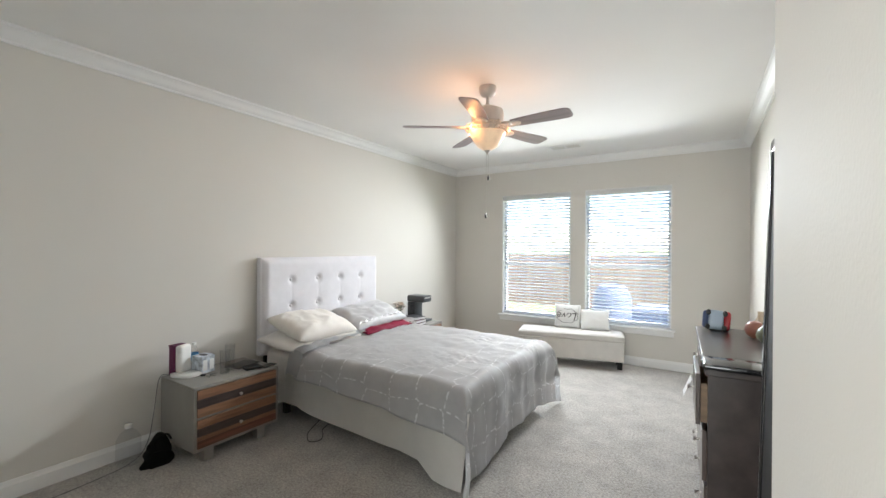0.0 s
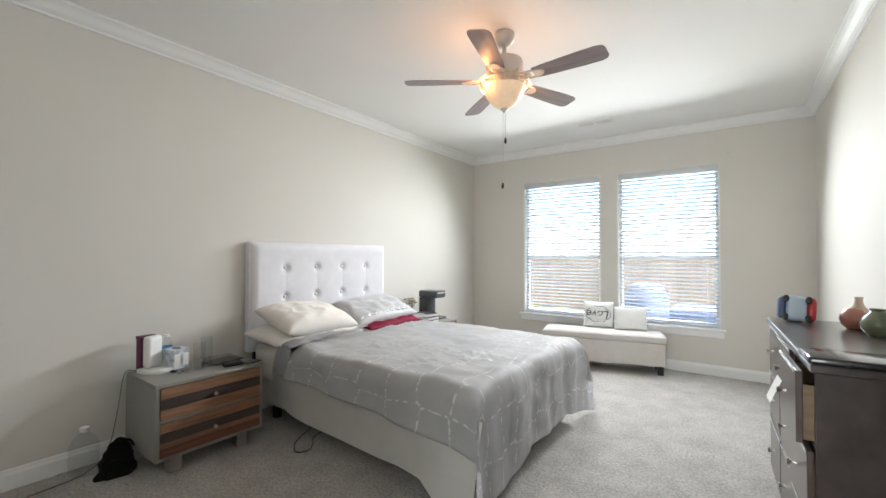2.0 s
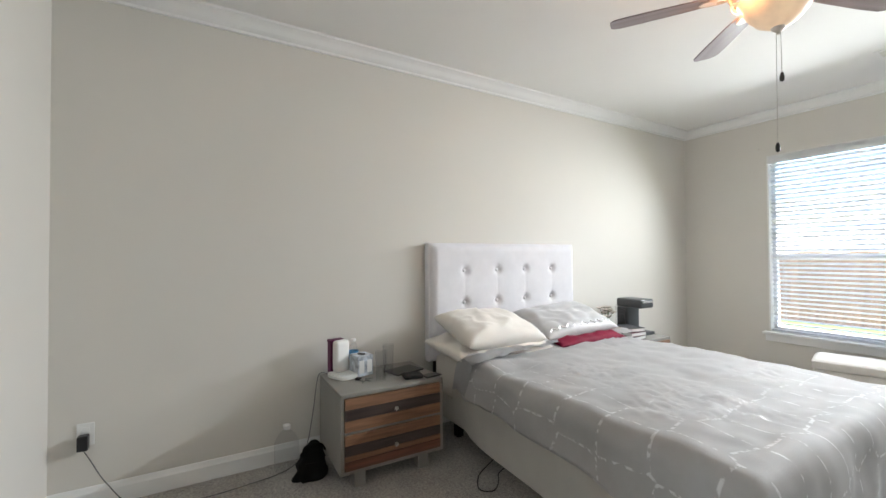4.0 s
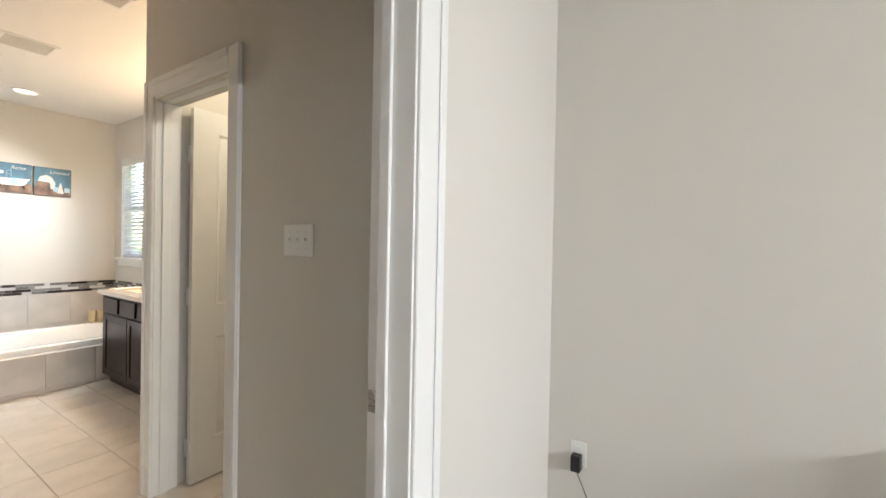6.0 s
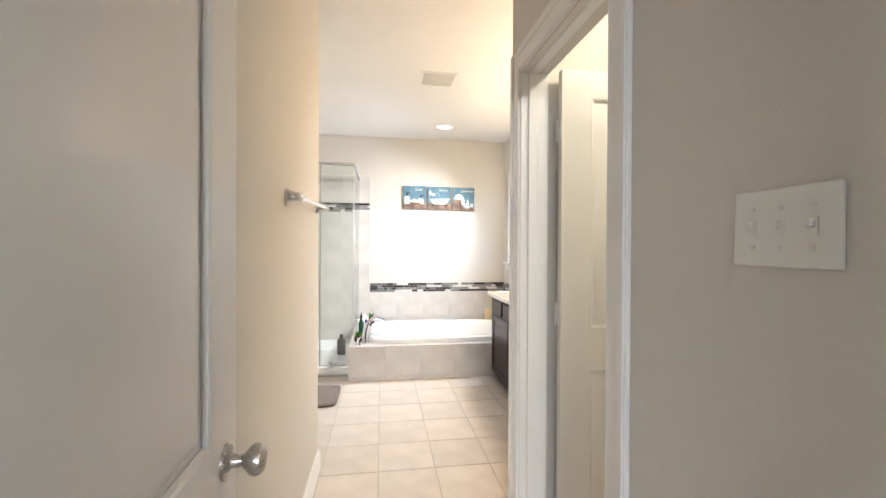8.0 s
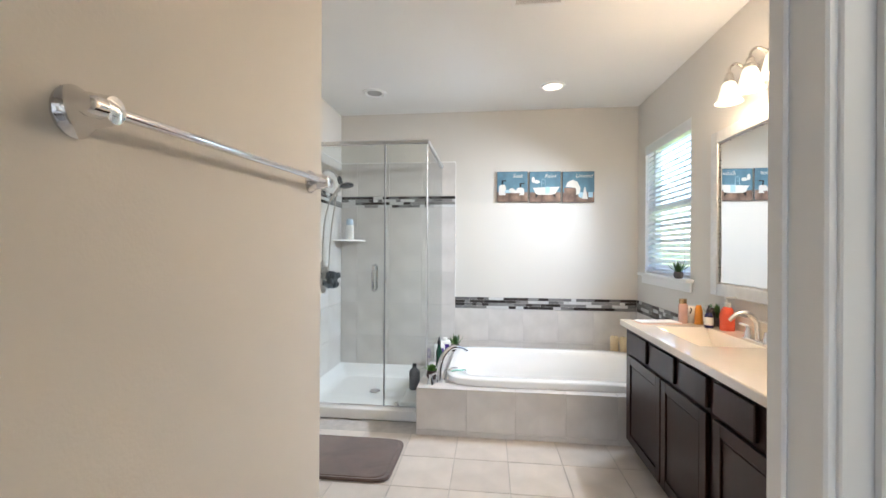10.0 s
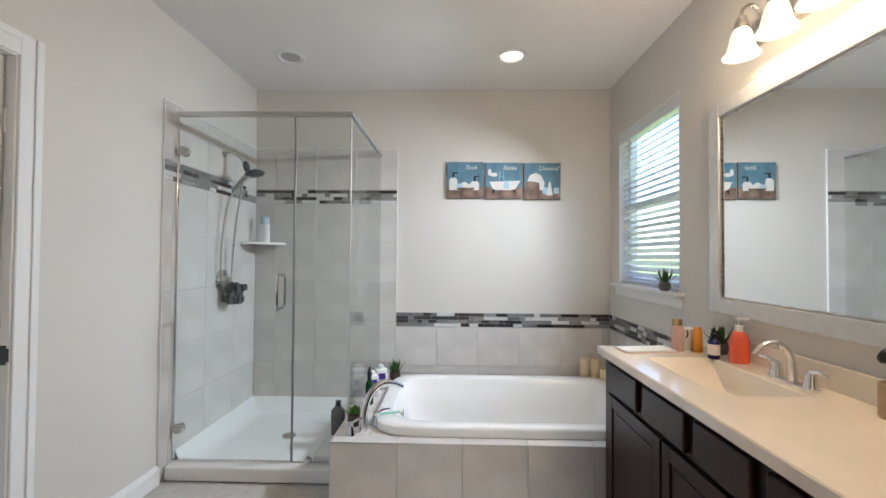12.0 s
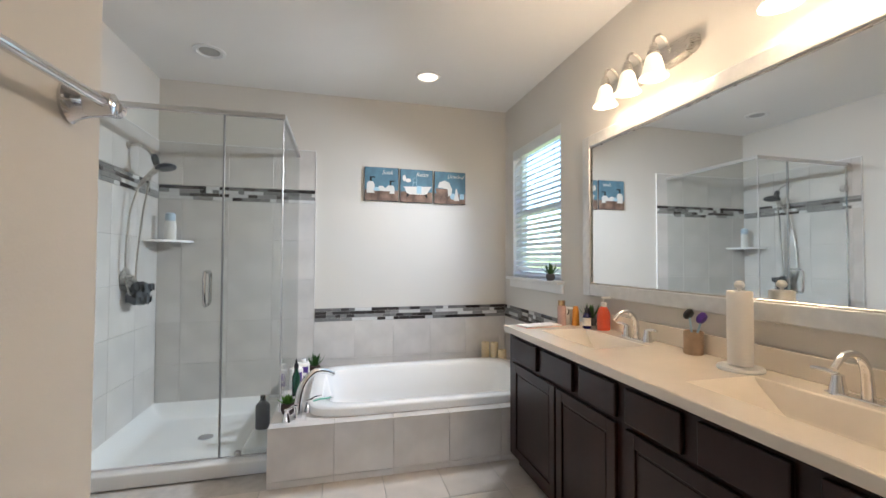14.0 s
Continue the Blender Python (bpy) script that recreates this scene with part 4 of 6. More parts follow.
# deck and apron body under the tiles
b = bmesh.new()
box(TX0 - .20, TX0 - .008, BY + .013, TYF - .008, 0, TZ - .009, bm=b)
box(TX1 + .001, TX0 - .2, TYF - .075, TYF - .008, 0, TZ - .009, bm=b)
box(TX1 + .001, TX0 - .2, BY + .013, BY + .10, 0, TZ - .009, bm=b)
box(TX1 + .001, TX1 + .13, BY + .1, TYF - .075, 0, TZ - .009, bm=b)
corner = bmesh.new()
for x0, x1, y0, y1 in ((TX0 - .29, TX0 - .199, BY + .11, TYF - .081), (TX1 + .132, TX0 - .29, TYF - .165, TYF - .081), (TX1 + .132, TX0 - .29, BY + .11, BY + .18)):
    box(x0, x1, y0, y1, TZ - .06, TZ - .001, bm=corner)
deck = struct("tub_deck", b, M["grout"], "beige tiled tub surround with front apron", "tub surround")

part("deck_infill", corner, M["walltile"], deck)

# tub tap
tap = thing("tub_faucet", pose(-1.415, -4.145, TZ), "chrome arched deck-mounted tub faucet with two handles", "faucet")
part("spout", tube(smooth_path([(0, 0, 0), (-.004, -.01, .10), (-.03, -.03, .19), (-.09, -.07, .245), (-.155, -.11, .235), (-.205, -.14, .205)], 6), .016, 12, taper=[.026 - .0004 * i for i in range(31)]), M["chrome"], tap, smooth=True)
for dx, dy in ((.055, .055), (-.055, -.085)):
    hb = lathe([(0, 0), (.028, 0), (.026, .008), (.016, .04), (.012, .06), (.015, .068), (0, .074)], 20, pose(dx, dy, 0))
    tube([(dx, dy, .062), (dx - .035, dy - .03, .075), (dx - .075, dy - .06, .072)], .006, 8, bm=hb, taper=[.008, .007, .005])
    part("tap_handle", hb, M["chrome"], tap, smooth=True)


rz = thing("razor", pose(-1.50, -4.215, TZ + .058, 0, 0, 200), "mint green plastic razor lying on the tub rim", "razor")
part("handle", tube(smooth_path([(0, 0, .006), (.04, .004, .010), (.085, 0, .008), (.115, -.004, .012)], 5), .005, 8, taper=[.0045 + .0018 * math.sin(i * .2) for i in range(16)]), M["mint"], rz, smooth=True)
part("head", box(.108, .124, -.022, .018, .006, .016, .003, 2), M["white_plastic"], rz)


def succulent(m, pot_r, pot_h, pot_mat, leaf_mat, n, L, label, spiky=True, seed=1):
    t = thing("potted_plant", m, label, "plant", "small succulents")
    part("pot", lathe([(0, 0), (pot_r * .7, 0), (pot_r, pot_h * .4), (pot_r * .97, pot_h * .8), (pot_r * .85, pot_h), (pot_r * .75, pot_h * .96), (0, pot_h * .9)], 22), pot_mat, t, smooth=True)
    r = random.Random(seed)
    for k in range(n):
        a = k * 2.4
        tier = k / n
        el = radians(18 + 65 * tier) if spiky else radians(8 + 75 * tier)
        l = L * (1 - .25 * tier) * r.uniform(.85, 1.1)
        w = L * (.11 if spiky else .22)

        def fn(u, v):
            ww = w * (math.sin(math.pi * min(1, .18 + .82 * u)) ** .8 if not spiky else (1 - u) ** .7) * (v - .5) * 2
            rad = pot_r * .15 + l * u * math.cos(el + .35 * u)
            z = pot_h * .9 + l * u * math.sin(el + .35 * u) + abs(v - .5) * w * .6
            return Vector((rad * math.cos(a) - ww * math.sin(a), rad * math.sin(a) + ww * math.cos(a), z))
        part("leaf", sheet(4, 2, fn, thick=.002), leaf_mat, t, smooth=True)
    return t


succulent(pose(-1.352, -4.215, TZ), .042, .065, M["brown_pot"], M["moss"], 22, .06, "bright green rosette succulent in a round brown pot", False, 2)
succulent(pose(-1.46, -5.10, TZ), .045, .065, M["brown_pot"], M["leaf"], 24, .115, "spiky green aloe in a brown bowl pot", True, 3)
succulent(pose(-3.185, -4.30, BW[2] + .0045), .034, .05, M["grey_pot"], M["leaf"], 22, .10, "spiky green aloe in a grey pot on the window sill", True, 4)
bottle("bubble_bath_bottle", pose(-1.365, -4.56, TZ), [(0, 0), (.026, 0), (.027, .006), (.027, .13), (.014, .165), (.012, .19)], M["green_glass"], [(.015, .185), (.015, .215), (.007, .225), (.006, .25), (0, .25)], M["black_plastic"], "tall dark green bottle with a black spout", 1)
for x, y, a in ((-1.385, -4.88, 12), (-1.35, -4.72, 20)):
    t = thing("soap_carton", pose(x, y, TZ, 0, 0, a), "white plastic refill pack with a purple label", "bottle", "bath refill packs")
    part("body", merge(box(-.045, .045, -.03, .03, 0, .15, .012, 3), lathe([(.02, .145), (.02, .175), (0, .176)], 14)), M["white_plastic"], t, smooth=True)
    part("label", box(-.032, .032, .0302, .0312, .03, .12), M["violet"], t)
    part("print", box(-.02, .02, .0313, .032, .05, .075), M["paper"], t)
for x, y, h in ((-2.985, -5.16, .175), (-3.06, -5.125, .175), (-3.10, -5.03, .125)):
    t = thing("pillar_candle", pose(x, y, TZ), "cream wax pillar candle on the tub deck", "candle", "cream pillar candles")
    part("wax", lathe([(0, 0), (.036, 0), (.037, .004), (.037, h - .006), (.033, h), (.028, h - .004), (0, h - .008)], 24), M["candle"], t, smooth=True)
    part("wick", tube([(0, 0, h - .008), (.002, 0, h + .01)], .0012, 5), M["ink"], t)

# pictures over the tub: three painted plank squares
ART = "square blue canvas with "
S = .309


def art(k, what, build):
    t = thing("wall_art", pose(-1.862 - k * .3245, BY + .0008, 1.823 - .004 * k, 90, 0, 180 + .4), ART + what, "wall art", "three bath pictures")
    # local: x right as seen, y up, z towards the room
    part("panel", box(0, S, 0, S, 0, .018, .003, 1), M["art_edge"], t)
    part("sky", box(.003, S - .003, .10, S - .003, .018, .0188), M["art_blue"], t)
    part("planks", box(.003, S - .003, .003, .0996, .018, .0188), M["art_wood"], t)
    build(t)


def soak(t):
    for x, w, h in ((.055, .07, .105), (.235, .075, .075)):
        part("soap_dispenser", flat([(x - w / 2, .07), (x + w / 2, .07), (x + w / 2, .07 + h * .75), (x + w * .3, .07 + h), (x - w * .3, .07 + h), (x - w / 2, .07 + h * .75)], .019, .0202), M["art_white"], t)
        part("pump", flat([(x - .008, .07 + h), (x + .008, .07 + h), (x + .008, .105 + h), (x + .04, .105 + h), (x + .04, .115 + h), (x - .008, .115 + h)], .019, .0202), M["ink"], t)
    part("bowl", flat([(.08, .09), (.235, .09), (.215, .06), (.10, .06)], .0204, .0212), M["art_wood"], t)
    for x, y, r, mm in ((.11, .105, .028, "art_pale"), (.15, .115, .032, "art_white"), (.19, .10, .028, "art_white")):
        part("soap", flat(disc_outline(r, r * .75, 16, x, y), .0190 + .0003 * x, .0203), M[mm], t)


def relax(t):
    part("bathtub", flat([(.03, .145), (.30, .155), (.285, .135), (.255, .085), (.22, .075), (.09, .075), (.06, .09), (.045, .13)], .019, .0202), M["art_white"], t)
    for x, d in ((.07, -.01), (.235, .012)):
        part("foot", flat([(x - .01, .078), (x + .018, .078), (x + .012 + d, .05), (x + d, .05)], .0190, .0200), M["ink"], t)
    part("towel", flat([(.155, .155), (.20, .155), (.20, .085), (.155, .085)], .0204, .0212), M["art_pale"], t)
    for x, y, rx_, ry_ in ((.038, .225, .016, .03), (.075, .205, .028, .018)):
        part("butterfly_wing", flat(disc_outline(rx_, ry_, 14, x, y), .019, .0202), M["art_white"], t)
    b = tube([(.12, .152, .0195), (.12, .215, .0195), (.135, .235, .0195), (.155, .225, .0195), (.155, .16, .0195)], .002, 6)
    tube([(.12, .19, .0195), (.155, .19, .0195)], .002, 6, bm=b)
    part("tap", b, M["art_pale"], t)


def unwind(t):
    part("basket", flat([(.012, .145), (.155, .145), (.14, .06), (.03, .06)], .019, .0200), M["art_wood"], t)
    part("towel", flat([(.03, .155), (.05, .205), (.10, .225), (.145, .205), (.175, .14), (.165, .085), (.135, .075), (.13, .14), (.09, .15)], .0202, .0212), M["art_white"], t)
    part("bottle", flat([(.19, .035), (.245, .035), (.222, .15), (.212, .15)], .019, .0202), M["art_white"], t)
    part("bottle", flat(disc_outline(.026, .03, 14, .18, .075), .019, .0199), M["art_pale"], t)
    part("jar", flat([(.25, .05), (.295, .05), (.295, .10), (.25, .10)], .019, .0202), M["art_pale"], t)


def words(body):
    def f(t):
        b = text_bm(body, .052, .0004, .35)
        bmesh.ops.transform(b, matrix=pose(.205, .262, .0194), verts=b.verts[:])
        part("lettering", b, M["art_white"], t)
    return f


def both(p, q):
    def f(t):
        p(t)
        q(t)
    return f


art(0, "painted soap bottles and the word Soak", both(soak, words("Soak")))
art(1, "a painted clawfoot tub and the word Relax", both(relax, words("Relax")))
art(2, "a painted towel basket and the word Unwind", both(unwind, words("Unwind")))

# ---- vanity ----
VX, VY0, VY1, VZ = -2.668, -3.945, -1.74, .878       # front of the top, far end, near end, height
carc = -2.70
van = thing("vanity_cabinet", None, "long espresso-stained wooden double vanity cabinet", "vanity")
part("carcass", box(BX + .002, carc, VY0 + .012, VY1 - .002, .09, VZ - .125), M["espresso"], van)
part("toe_kick", box(BX + .002, carc - .06, VY0 + .012, VY1 - .002, 0, .0898), M["espresso"], van)
part("face_rail", box(carc - .02, carc, VY0 + .012, VY1 - .002, VZ - .1248, VZ - .0365), M["espresso"], van)
part("end_panel", box(BX + .002, carc - .0202, VY0 + .012, VY0 + .03, VZ - .1248, VZ - .0365), M["espresso"], van)


def front(name, y0, y1, z0, z1, shaker):
    if not shaker:
        part(name, box(carc + .001, carc + .019, y0, y1, z0, z1, .005, 2), M["espresso"], van)
        return
    w = .052
    d = part(name, merge(box(carc + .001, carc + .010, y0 + w, y1 - w, z0 + w, z1 - w), box(carc + .0101, carc + .013, y0 + w + .012, y1 - w - .012, z0 + w + .012, z1 - w - .012, .002, 1)), M["espresso"], van)
    for nm, p, q, r, s in (("stile", y0, y0 + w, z0, z1), ("stile", y1 - w, y1, z0, z1), ("rail", y0 + w, y1 - w, z0, z0 + w), ("rail", y0 + w, y1 - w, z1 - w, z1)):
        part(nm, box(carc + .001, carc + .019, p, q, r, s, .002, 1), M["espresso"], d)


for y0, y1 in ((-3.86, -3.555), (-3.50, -3.205), (-3.15, -2.905), (-2.85, -2.595), (-2.535, -2.275), (-2.215, -1.79)):
    front("drawer_front", y0, y1, .685, .815, False)
for y0, y1 in ((-3.86, -3.36), (-3.345, -2.905), (-2.85, -2.32), (-2.305, -1.79)):
    front("cabinet_door", y0, y1, .115, .665, True)
# top with two basins
vt = thing("countertop", None, "glossy cream cultured marble vanity top with two integral basins", "countertop")
SINKS = ((-3.72, -3.20), (-2.69, -2.17))
SX0, SX1 = -3.10, -2.80
b = bmesh.new()
ys = [VY0, SINKS[0][0], SINKS[0][1], SINKS[1][0], SINKS[1][1], VY1 - .002]
for k in range(5):
    if k in (1, 3):
        box(BX + .001, SX0, ys[k], ys[k + 1], VZ - .036, VZ, bm=b)
        box(SX1, VX, ys[k], ys[k + 1], VZ - .036, VZ, bm=b)
    else:
        box(BX + .001, VX, ys[k], ys[k + 1], VZ - .036, VZ, bm=b)
bmesh.ops.remove_doubles(b, verts=b.verts[:], dist=1e-5)
part("slab", b, M["marble_top"], vt)
part("front_edge", box(VX + .0002, VX + .008, VY0, VY1 - .003, VZ - .037, VZ + .0006, .0035, 2), M["marble_top"], vt)
for y0, y1 in SINKS:
    b = bmesh.new()
    lv = [(0, 0, VZ), (.006, .006, VZ - .004), (.012, .02, VZ - .02), (.03, .11, VZ - .085), (.045, .15, VZ - .10), (.12, .22, VZ - .105)]
    rr = [[b.verts.new(p) for p in ((SX0 + i, y0 + j, z), (SX1 - i, y0 + j, z), (SX1 - i, y1 - j, z), (SX0 + i, y1 - j, z))] for i, j, z in lv]
    for p, q in zip(rr, rr[1:]):
        for k in range(4):
            b.faces.new((p[k], p[(k + 1) % 4], q[(k + 1) % 4], q[k]))
    b.faces.new(rr[-1])
    bmesh.ops.recalc_face_normals(b, faces=b.faces[:])
    part("basin", b, M["marble_top"], vt, smooth=True)
    part("drain", lathe([(0, .004), (.02, .004), (.024, 0)], 18, pose((SX0 + SX1) / 2, (y0 + y1) / 2, VZ - .105)), M["chrome"], vt, smooth=True)
part("backsplash", box(BX + .001, BX + .02, VY0, VY1 - .003, VZ, VZ + .088, .004, 2), M["marble_top"], vt)
part("side_splash", box(BX + .021, VX - .05, VY1 - .021, VY1 - .003, VZ, VZ + .088, .004, 2), M["marble_top"], vt)


def faucet(y):
    t = thing("sink_faucet", pose(-3.155, y, VZ), "chrome arched bathroom faucet with two lever handles", "faucet", "sink faucets")
    part("spout", tube(smooth_path([(0, 0, 0), (.002, 0, .05), (.012, 0, .105), (.05, 0, .142), (.10, 0, .138), (.138, 0, .105)], 6), .012, 14, taper=[.017 - .00027 * i for i in range(31)]), M["chrome"], t, smooth=True)
    for s in (-1, 1):
        b = lathe([(0, 0), (.026, 0), (.024, .006), (.017, .045), (.016, .06), (0, .066)], 20, pose(0, s * .075, 0))
        tube([(0, s * .075, .058), (.004, s * .11, .068), (.006, s * .145, .066)], .007, 8, bm=b, taper=[.010, .008, .006])
        part("tap_handle", b, M["chrome"], t, smooth=True)
    part("base_plate", box(-.024, .024, -.1, .1, 0, .008, .004, 2), M["chrome"], t)
    return t


faucet(-3.350)
faucet(-2.395)

# mirror
mi = thing("bathroom_mirror", None, "large wall mirror in a wide brushed silver frame", "mirror")
MY0, MY1, MZ0, MZ1, MW = -3.925, -2.29, 1.06, 2.095, .075
part("mirror_glass", box(BX + .004, BX + .010, MY0 + MW - .005, MY1 - MW + .005, MZ0 + MW - .005, MZ1 - MW + .005), M["mirror"], mi)
for p, q, r, s in ((MY0, MY0 + MW, MZ0, MZ1), (MY1 - MW, MY1, MZ0, MZ1), (MY0 + MW, MY1 - MW, MZ0, MZ0 + MW), (MY0 + MW, MY1 - MW, MZ1 - MW, MZ1)):
    part("frame_rail", box(BX + .001, BX + .026, p, q, r, s, .006, 3), M["mirror_frame"], mi)
b = bmesh.new()
for p, q, r, s in ((MY0 + MW, MY0 + MW + .008, MZ0 + MW, MZ1 - MW), (MY1 - MW - .008, MY1 - MW, MZ0 + MW, MZ1 - MW), (MY0 + MW + .008, MY1 - MW - .008, MZ0 + MW, MZ0 + MW + .008), (MY0 + MW + .008, MY1 - MW - .008, MZ1 - MW - .008, MZ1 - MW)):
    box(BX + .011, BX + .018, p, q, r, s, .002, 1, bm=b)
part("inner_bead", b, M["nickel"], mi)


# vanity lights
def sconce(yc):
    t = thing("vanity_light", pose(BX, yc, 2.30), "three-light brushed nickel vanity bar with lit frosted bell shades", "wall lamp", "vanity lights")
    part("back_plate", flat(disc_outline(.33, .06, 40, power=3.5), 0, .022, m=pose(0, 0, 0, 90, 0, 90)), M["nickel"], t, smooth=True)
    part("back_rim", flat(disc_outline(.305, .042, 40, power=3.5), .0222, .034, m=pose(0, 0, 0, 90, 0, 90)), M["nickel"], t, smooth=True)
    for k in (-1, 0, 1):
        y = k * .184
        part("arm", tube(smooth_path([(.03, y, 0), (.05, y, .055), (.09, y, .085), (.125, y, .065), (.13, y, .02)], 6), .007, 10), M["nickel"], t, smooth=True)
        part("socket", lathe([(0, .03), (.018, .03), (.022, .01), (.030, -.012), (.028, -.02), (0, -.02)], 18, pose(.13, y, 0)), M["nickel"], t, smooth=True)
        sd = part("shade", lathe([(.024, -.018), (.036, -.035), (.044, -.07), (.052, -.105), (.066, -.128), (.068, -.132), (.064, -.130), (.048, -.10), (.040, -.07), (.030, -.035), (.02, -.02)], 24, pose(.13, y, 0)), M["frosted"], t, "lit frosted glass bell shade", smooth=True)
        sd.visible_shadow = False
        lp = new("vanity_bulb", bpy.data.lights.new("vanity_bulb", "POINT"))
        lp.data.energy, lp.data.color, lp.data.shadow_soft_size = VANITY_W, (1.0, .74, .48), .06
        lp.matrix_world = pose(BX + .13, yc + y, 2.30 - .085)


sconce(-3.352)
sconce(-2.40)

# counter things
bottle("hand_soap", pose(-3.165, -3.64, VZ), [(0, 0), (.038, 0), (.040, .006), (.040, .095), (.030, .125), (.015, .14)], M["soap_red"], [(.016, .135), (.017, .16), (0, .161)], M["white_plastic"], "clear pump bottle of coral red hand soap", .8,
       [(.0405, .084), (.0405, .096), (.0305, .126), (.0155, .1405)], M["clear"], pump=True)
bottle("perfume_bottle", pose(-3.02, -3.86, VZ), [(0, 0), (.026, 0), (.027, .005), (.027, .115), (.02, .125)], M["rose_glass"], [(.019, .122), (.022, .125), (.022, .155), (0, .156)], M["gold"], "rose-tinted mist bottle with a gold cap", 1)
bottle("lotion_tube", pose(-3.10, -3.83, VZ), [(0, 0), (.024, 0), (.026, .004), (.022, .09), (.014, .12), (0, .121)], M["orange"], None, None, "orange plastic lotion tube standing on its cap", .7)
zb = thing("cosmetic_jar", pose(-3.085, -3.90, VZ), "white jar with black zebra stripes", "jar")
part("body", lathe([(0, 0), (.035, 0), (.036, .004), (.036, .10), (.03, .105), (0, .106)], 24), M["white_plastic"], zb, smooth=True)
for k in range(6):
    a = k * 1.05
    part("stripe", tube(smooth_path([(.0362 * math.cos(a), .0362 * math.sin(a), .06), (.0362 * math.cos(a + .2), .0362 * math.sin(a + .2), .08), (.0362 * math.cos(a + .1), .0362 * math.sin(a + .1), .098)], 4), .0035, 6), M["ink"], zb)
succulent(pose(-3.19, -3.80, VZ), .033, .05, M["grey_pot"], M["leaf"], 20, .11, "spiky green aloe in a dark pot on the counter", True, 8)
bk = bottle("serum_bottle", pose(-3.14, -3.765, VZ), [(0, 0), (.022, 0), (.023, .004), (.023, .085), (.014, .095)], M["black_plastic"], [(.014, .093), (.014, .115), (0, .116)], M["black_plastic"], "small black bottle with a white letter C", 1)
b = text_bm("C", .045, .0006)
bmesh.ops.transform(b, matrix=pose(.0225, 0, .045) @ pose(0, 0, 0, 90, 0, 90), verts=b.verts[:])
part("lettering", b, M["paper"], bk)
dk = bottle("dropper_bottle", pose(-3.10, -3.71, VZ), [(0, 0), (.023, 0), (.024, .004), (.024, .075), (.012, .09), (.011, .095)], M["cobalt"], [(.013, .092), (.013, .112), (.006, .118), (.006, .135), (0, .136)], M["black_plastic"], "cobalt blue dropper bottle with a white label", 1, [(.0244, .018), (.0244, .065)], M["paper"])
nb = thing("notebook", pose(-2.86, -3.86, VZ, 0, 0, 8), "pink-covered notebook lying on the counter", "notebook")
part("cover", box(-.13, .13, -.055, .065, 0, .003, .001, 1), M["pink_paper"], nb)
part("pages", box(-.127, .127, -.05, .062, .003, .009), M["paper"], nb)
part("page", box(-.122, .118, -.046, .060, .0092, .0105, .0005, 1), M["paper"], nb, "white top page")
cup = thing("toothbrush_cup", pose(-3.172, -3.018, VZ), "beige stone tumbler on the counter", "cup")
part("body", lathe([(0, 0), (.037, 0), (.039, .004), (.039, .10), (.036, .10), (.035, .008), (0, .008)], 24), M["stone_cup"], cup, smooth=True)
for dx, dy, mm in ((-.012, -.02, "black_plastic"), (.01, .028, "violet")):
    t = thing("toothbrush", pose(-3.172 + dx * .5, -3.018 + dy * .4, VZ + .011), "toothbrush with a suction cap standing in the tumbler", "toothbrush", "toothbrushes")
    part("handle", tube([(0, 0, 0), (dx * .7, dy * .8, .09), (dx * 1.6, dy * 1.9, .15)], .0045, 8), M["art_pale"], t, smooth=True)
    part("head_cap", lathe([(0, -.014), (.02, -.010), (.027, .002), (.024, .012), (.012, .018), (0, .018)], 16, pose(dx * 1.7, dy * 2, .155, 60, 30)), M[mm], t, smooth=True)
tr = thing("paper_towel_holder", pose(-3.125, -2.762, VZ), "upright holder with a roll of white paper towels", "paper towels")
part("base", lathe([(0, 0), (.075, 0), (.078, .006), (.074, .014), (0, .018)], 32), M["mirror_frame"], tr, smooth=True)
part("roll", lathe([(.02, .02), (.040, .02), (.042, .03), (.042, .29), (.040, .297), (.02, .297)], 32), M["paper"], tr, smooth=True)
part("finial", lathe([(.006, .28), (.006, .305), (.016, .312), (.018, .322), (.012, .334), (0, .337)], 18), M["white_plastic"], tr, smooth=True)

# towel bar on the passage wall
tbm = thing("towel_bar", pose(PL, -1.605, 1.527, -2.1), "chrome towel bar fixed to the wall", "towel bar")
for y in (0, -.745):
    part("bracket", lathe([(0, 0), (.036, 0), (.037, .005), (.031, .012), (.024, .030), (.022, .048), (.019, .066), (0, .071)], 24, pose(0, y, 0, 0, -90), squash=.85), M["chrome"], tbm, smooth=True)
part("bar", tube([(-.056, .022, 0), (-.056, -.77, 0)], .0085, 14), M["chrome"], tbm, smooth=True)
for y, s in ((.02, 1), (-.767, -1)):
    part("end_cap", lathe([(.010, -.012), (.015, -.008), (.016, .008), (.012, .016), (0, .019)], 18, pose(-.056, y, 0, -90 * s)), M["chrome"], tbm, smooth=True)

# switch plate
sw = thing("light_switch", pose(PX, -.447, 1.366), "white triple toggle light switch plate", "light switch")
part("plate", box(.0005, .007, -.082, .082, -.0595, .0595, .003, 2), M["white_plastic"], sw)
for y in (-.046, 0, .046):
    part("toggle", merge(box(.007, .0085, -.006 + y, .006 + y, -.014, .014), box(.0085, .017, -.004 + y, .004 + y, -.002, .010, .0015, 1)), M["white_plastic"], sw)
    for z in (-.03, .03):
        part("screw", lathe([(0, .0016), (.0035, .0012), (.004, 0)], 10, pose(.007, y, z, 0, 90)), M["grille"], sw)


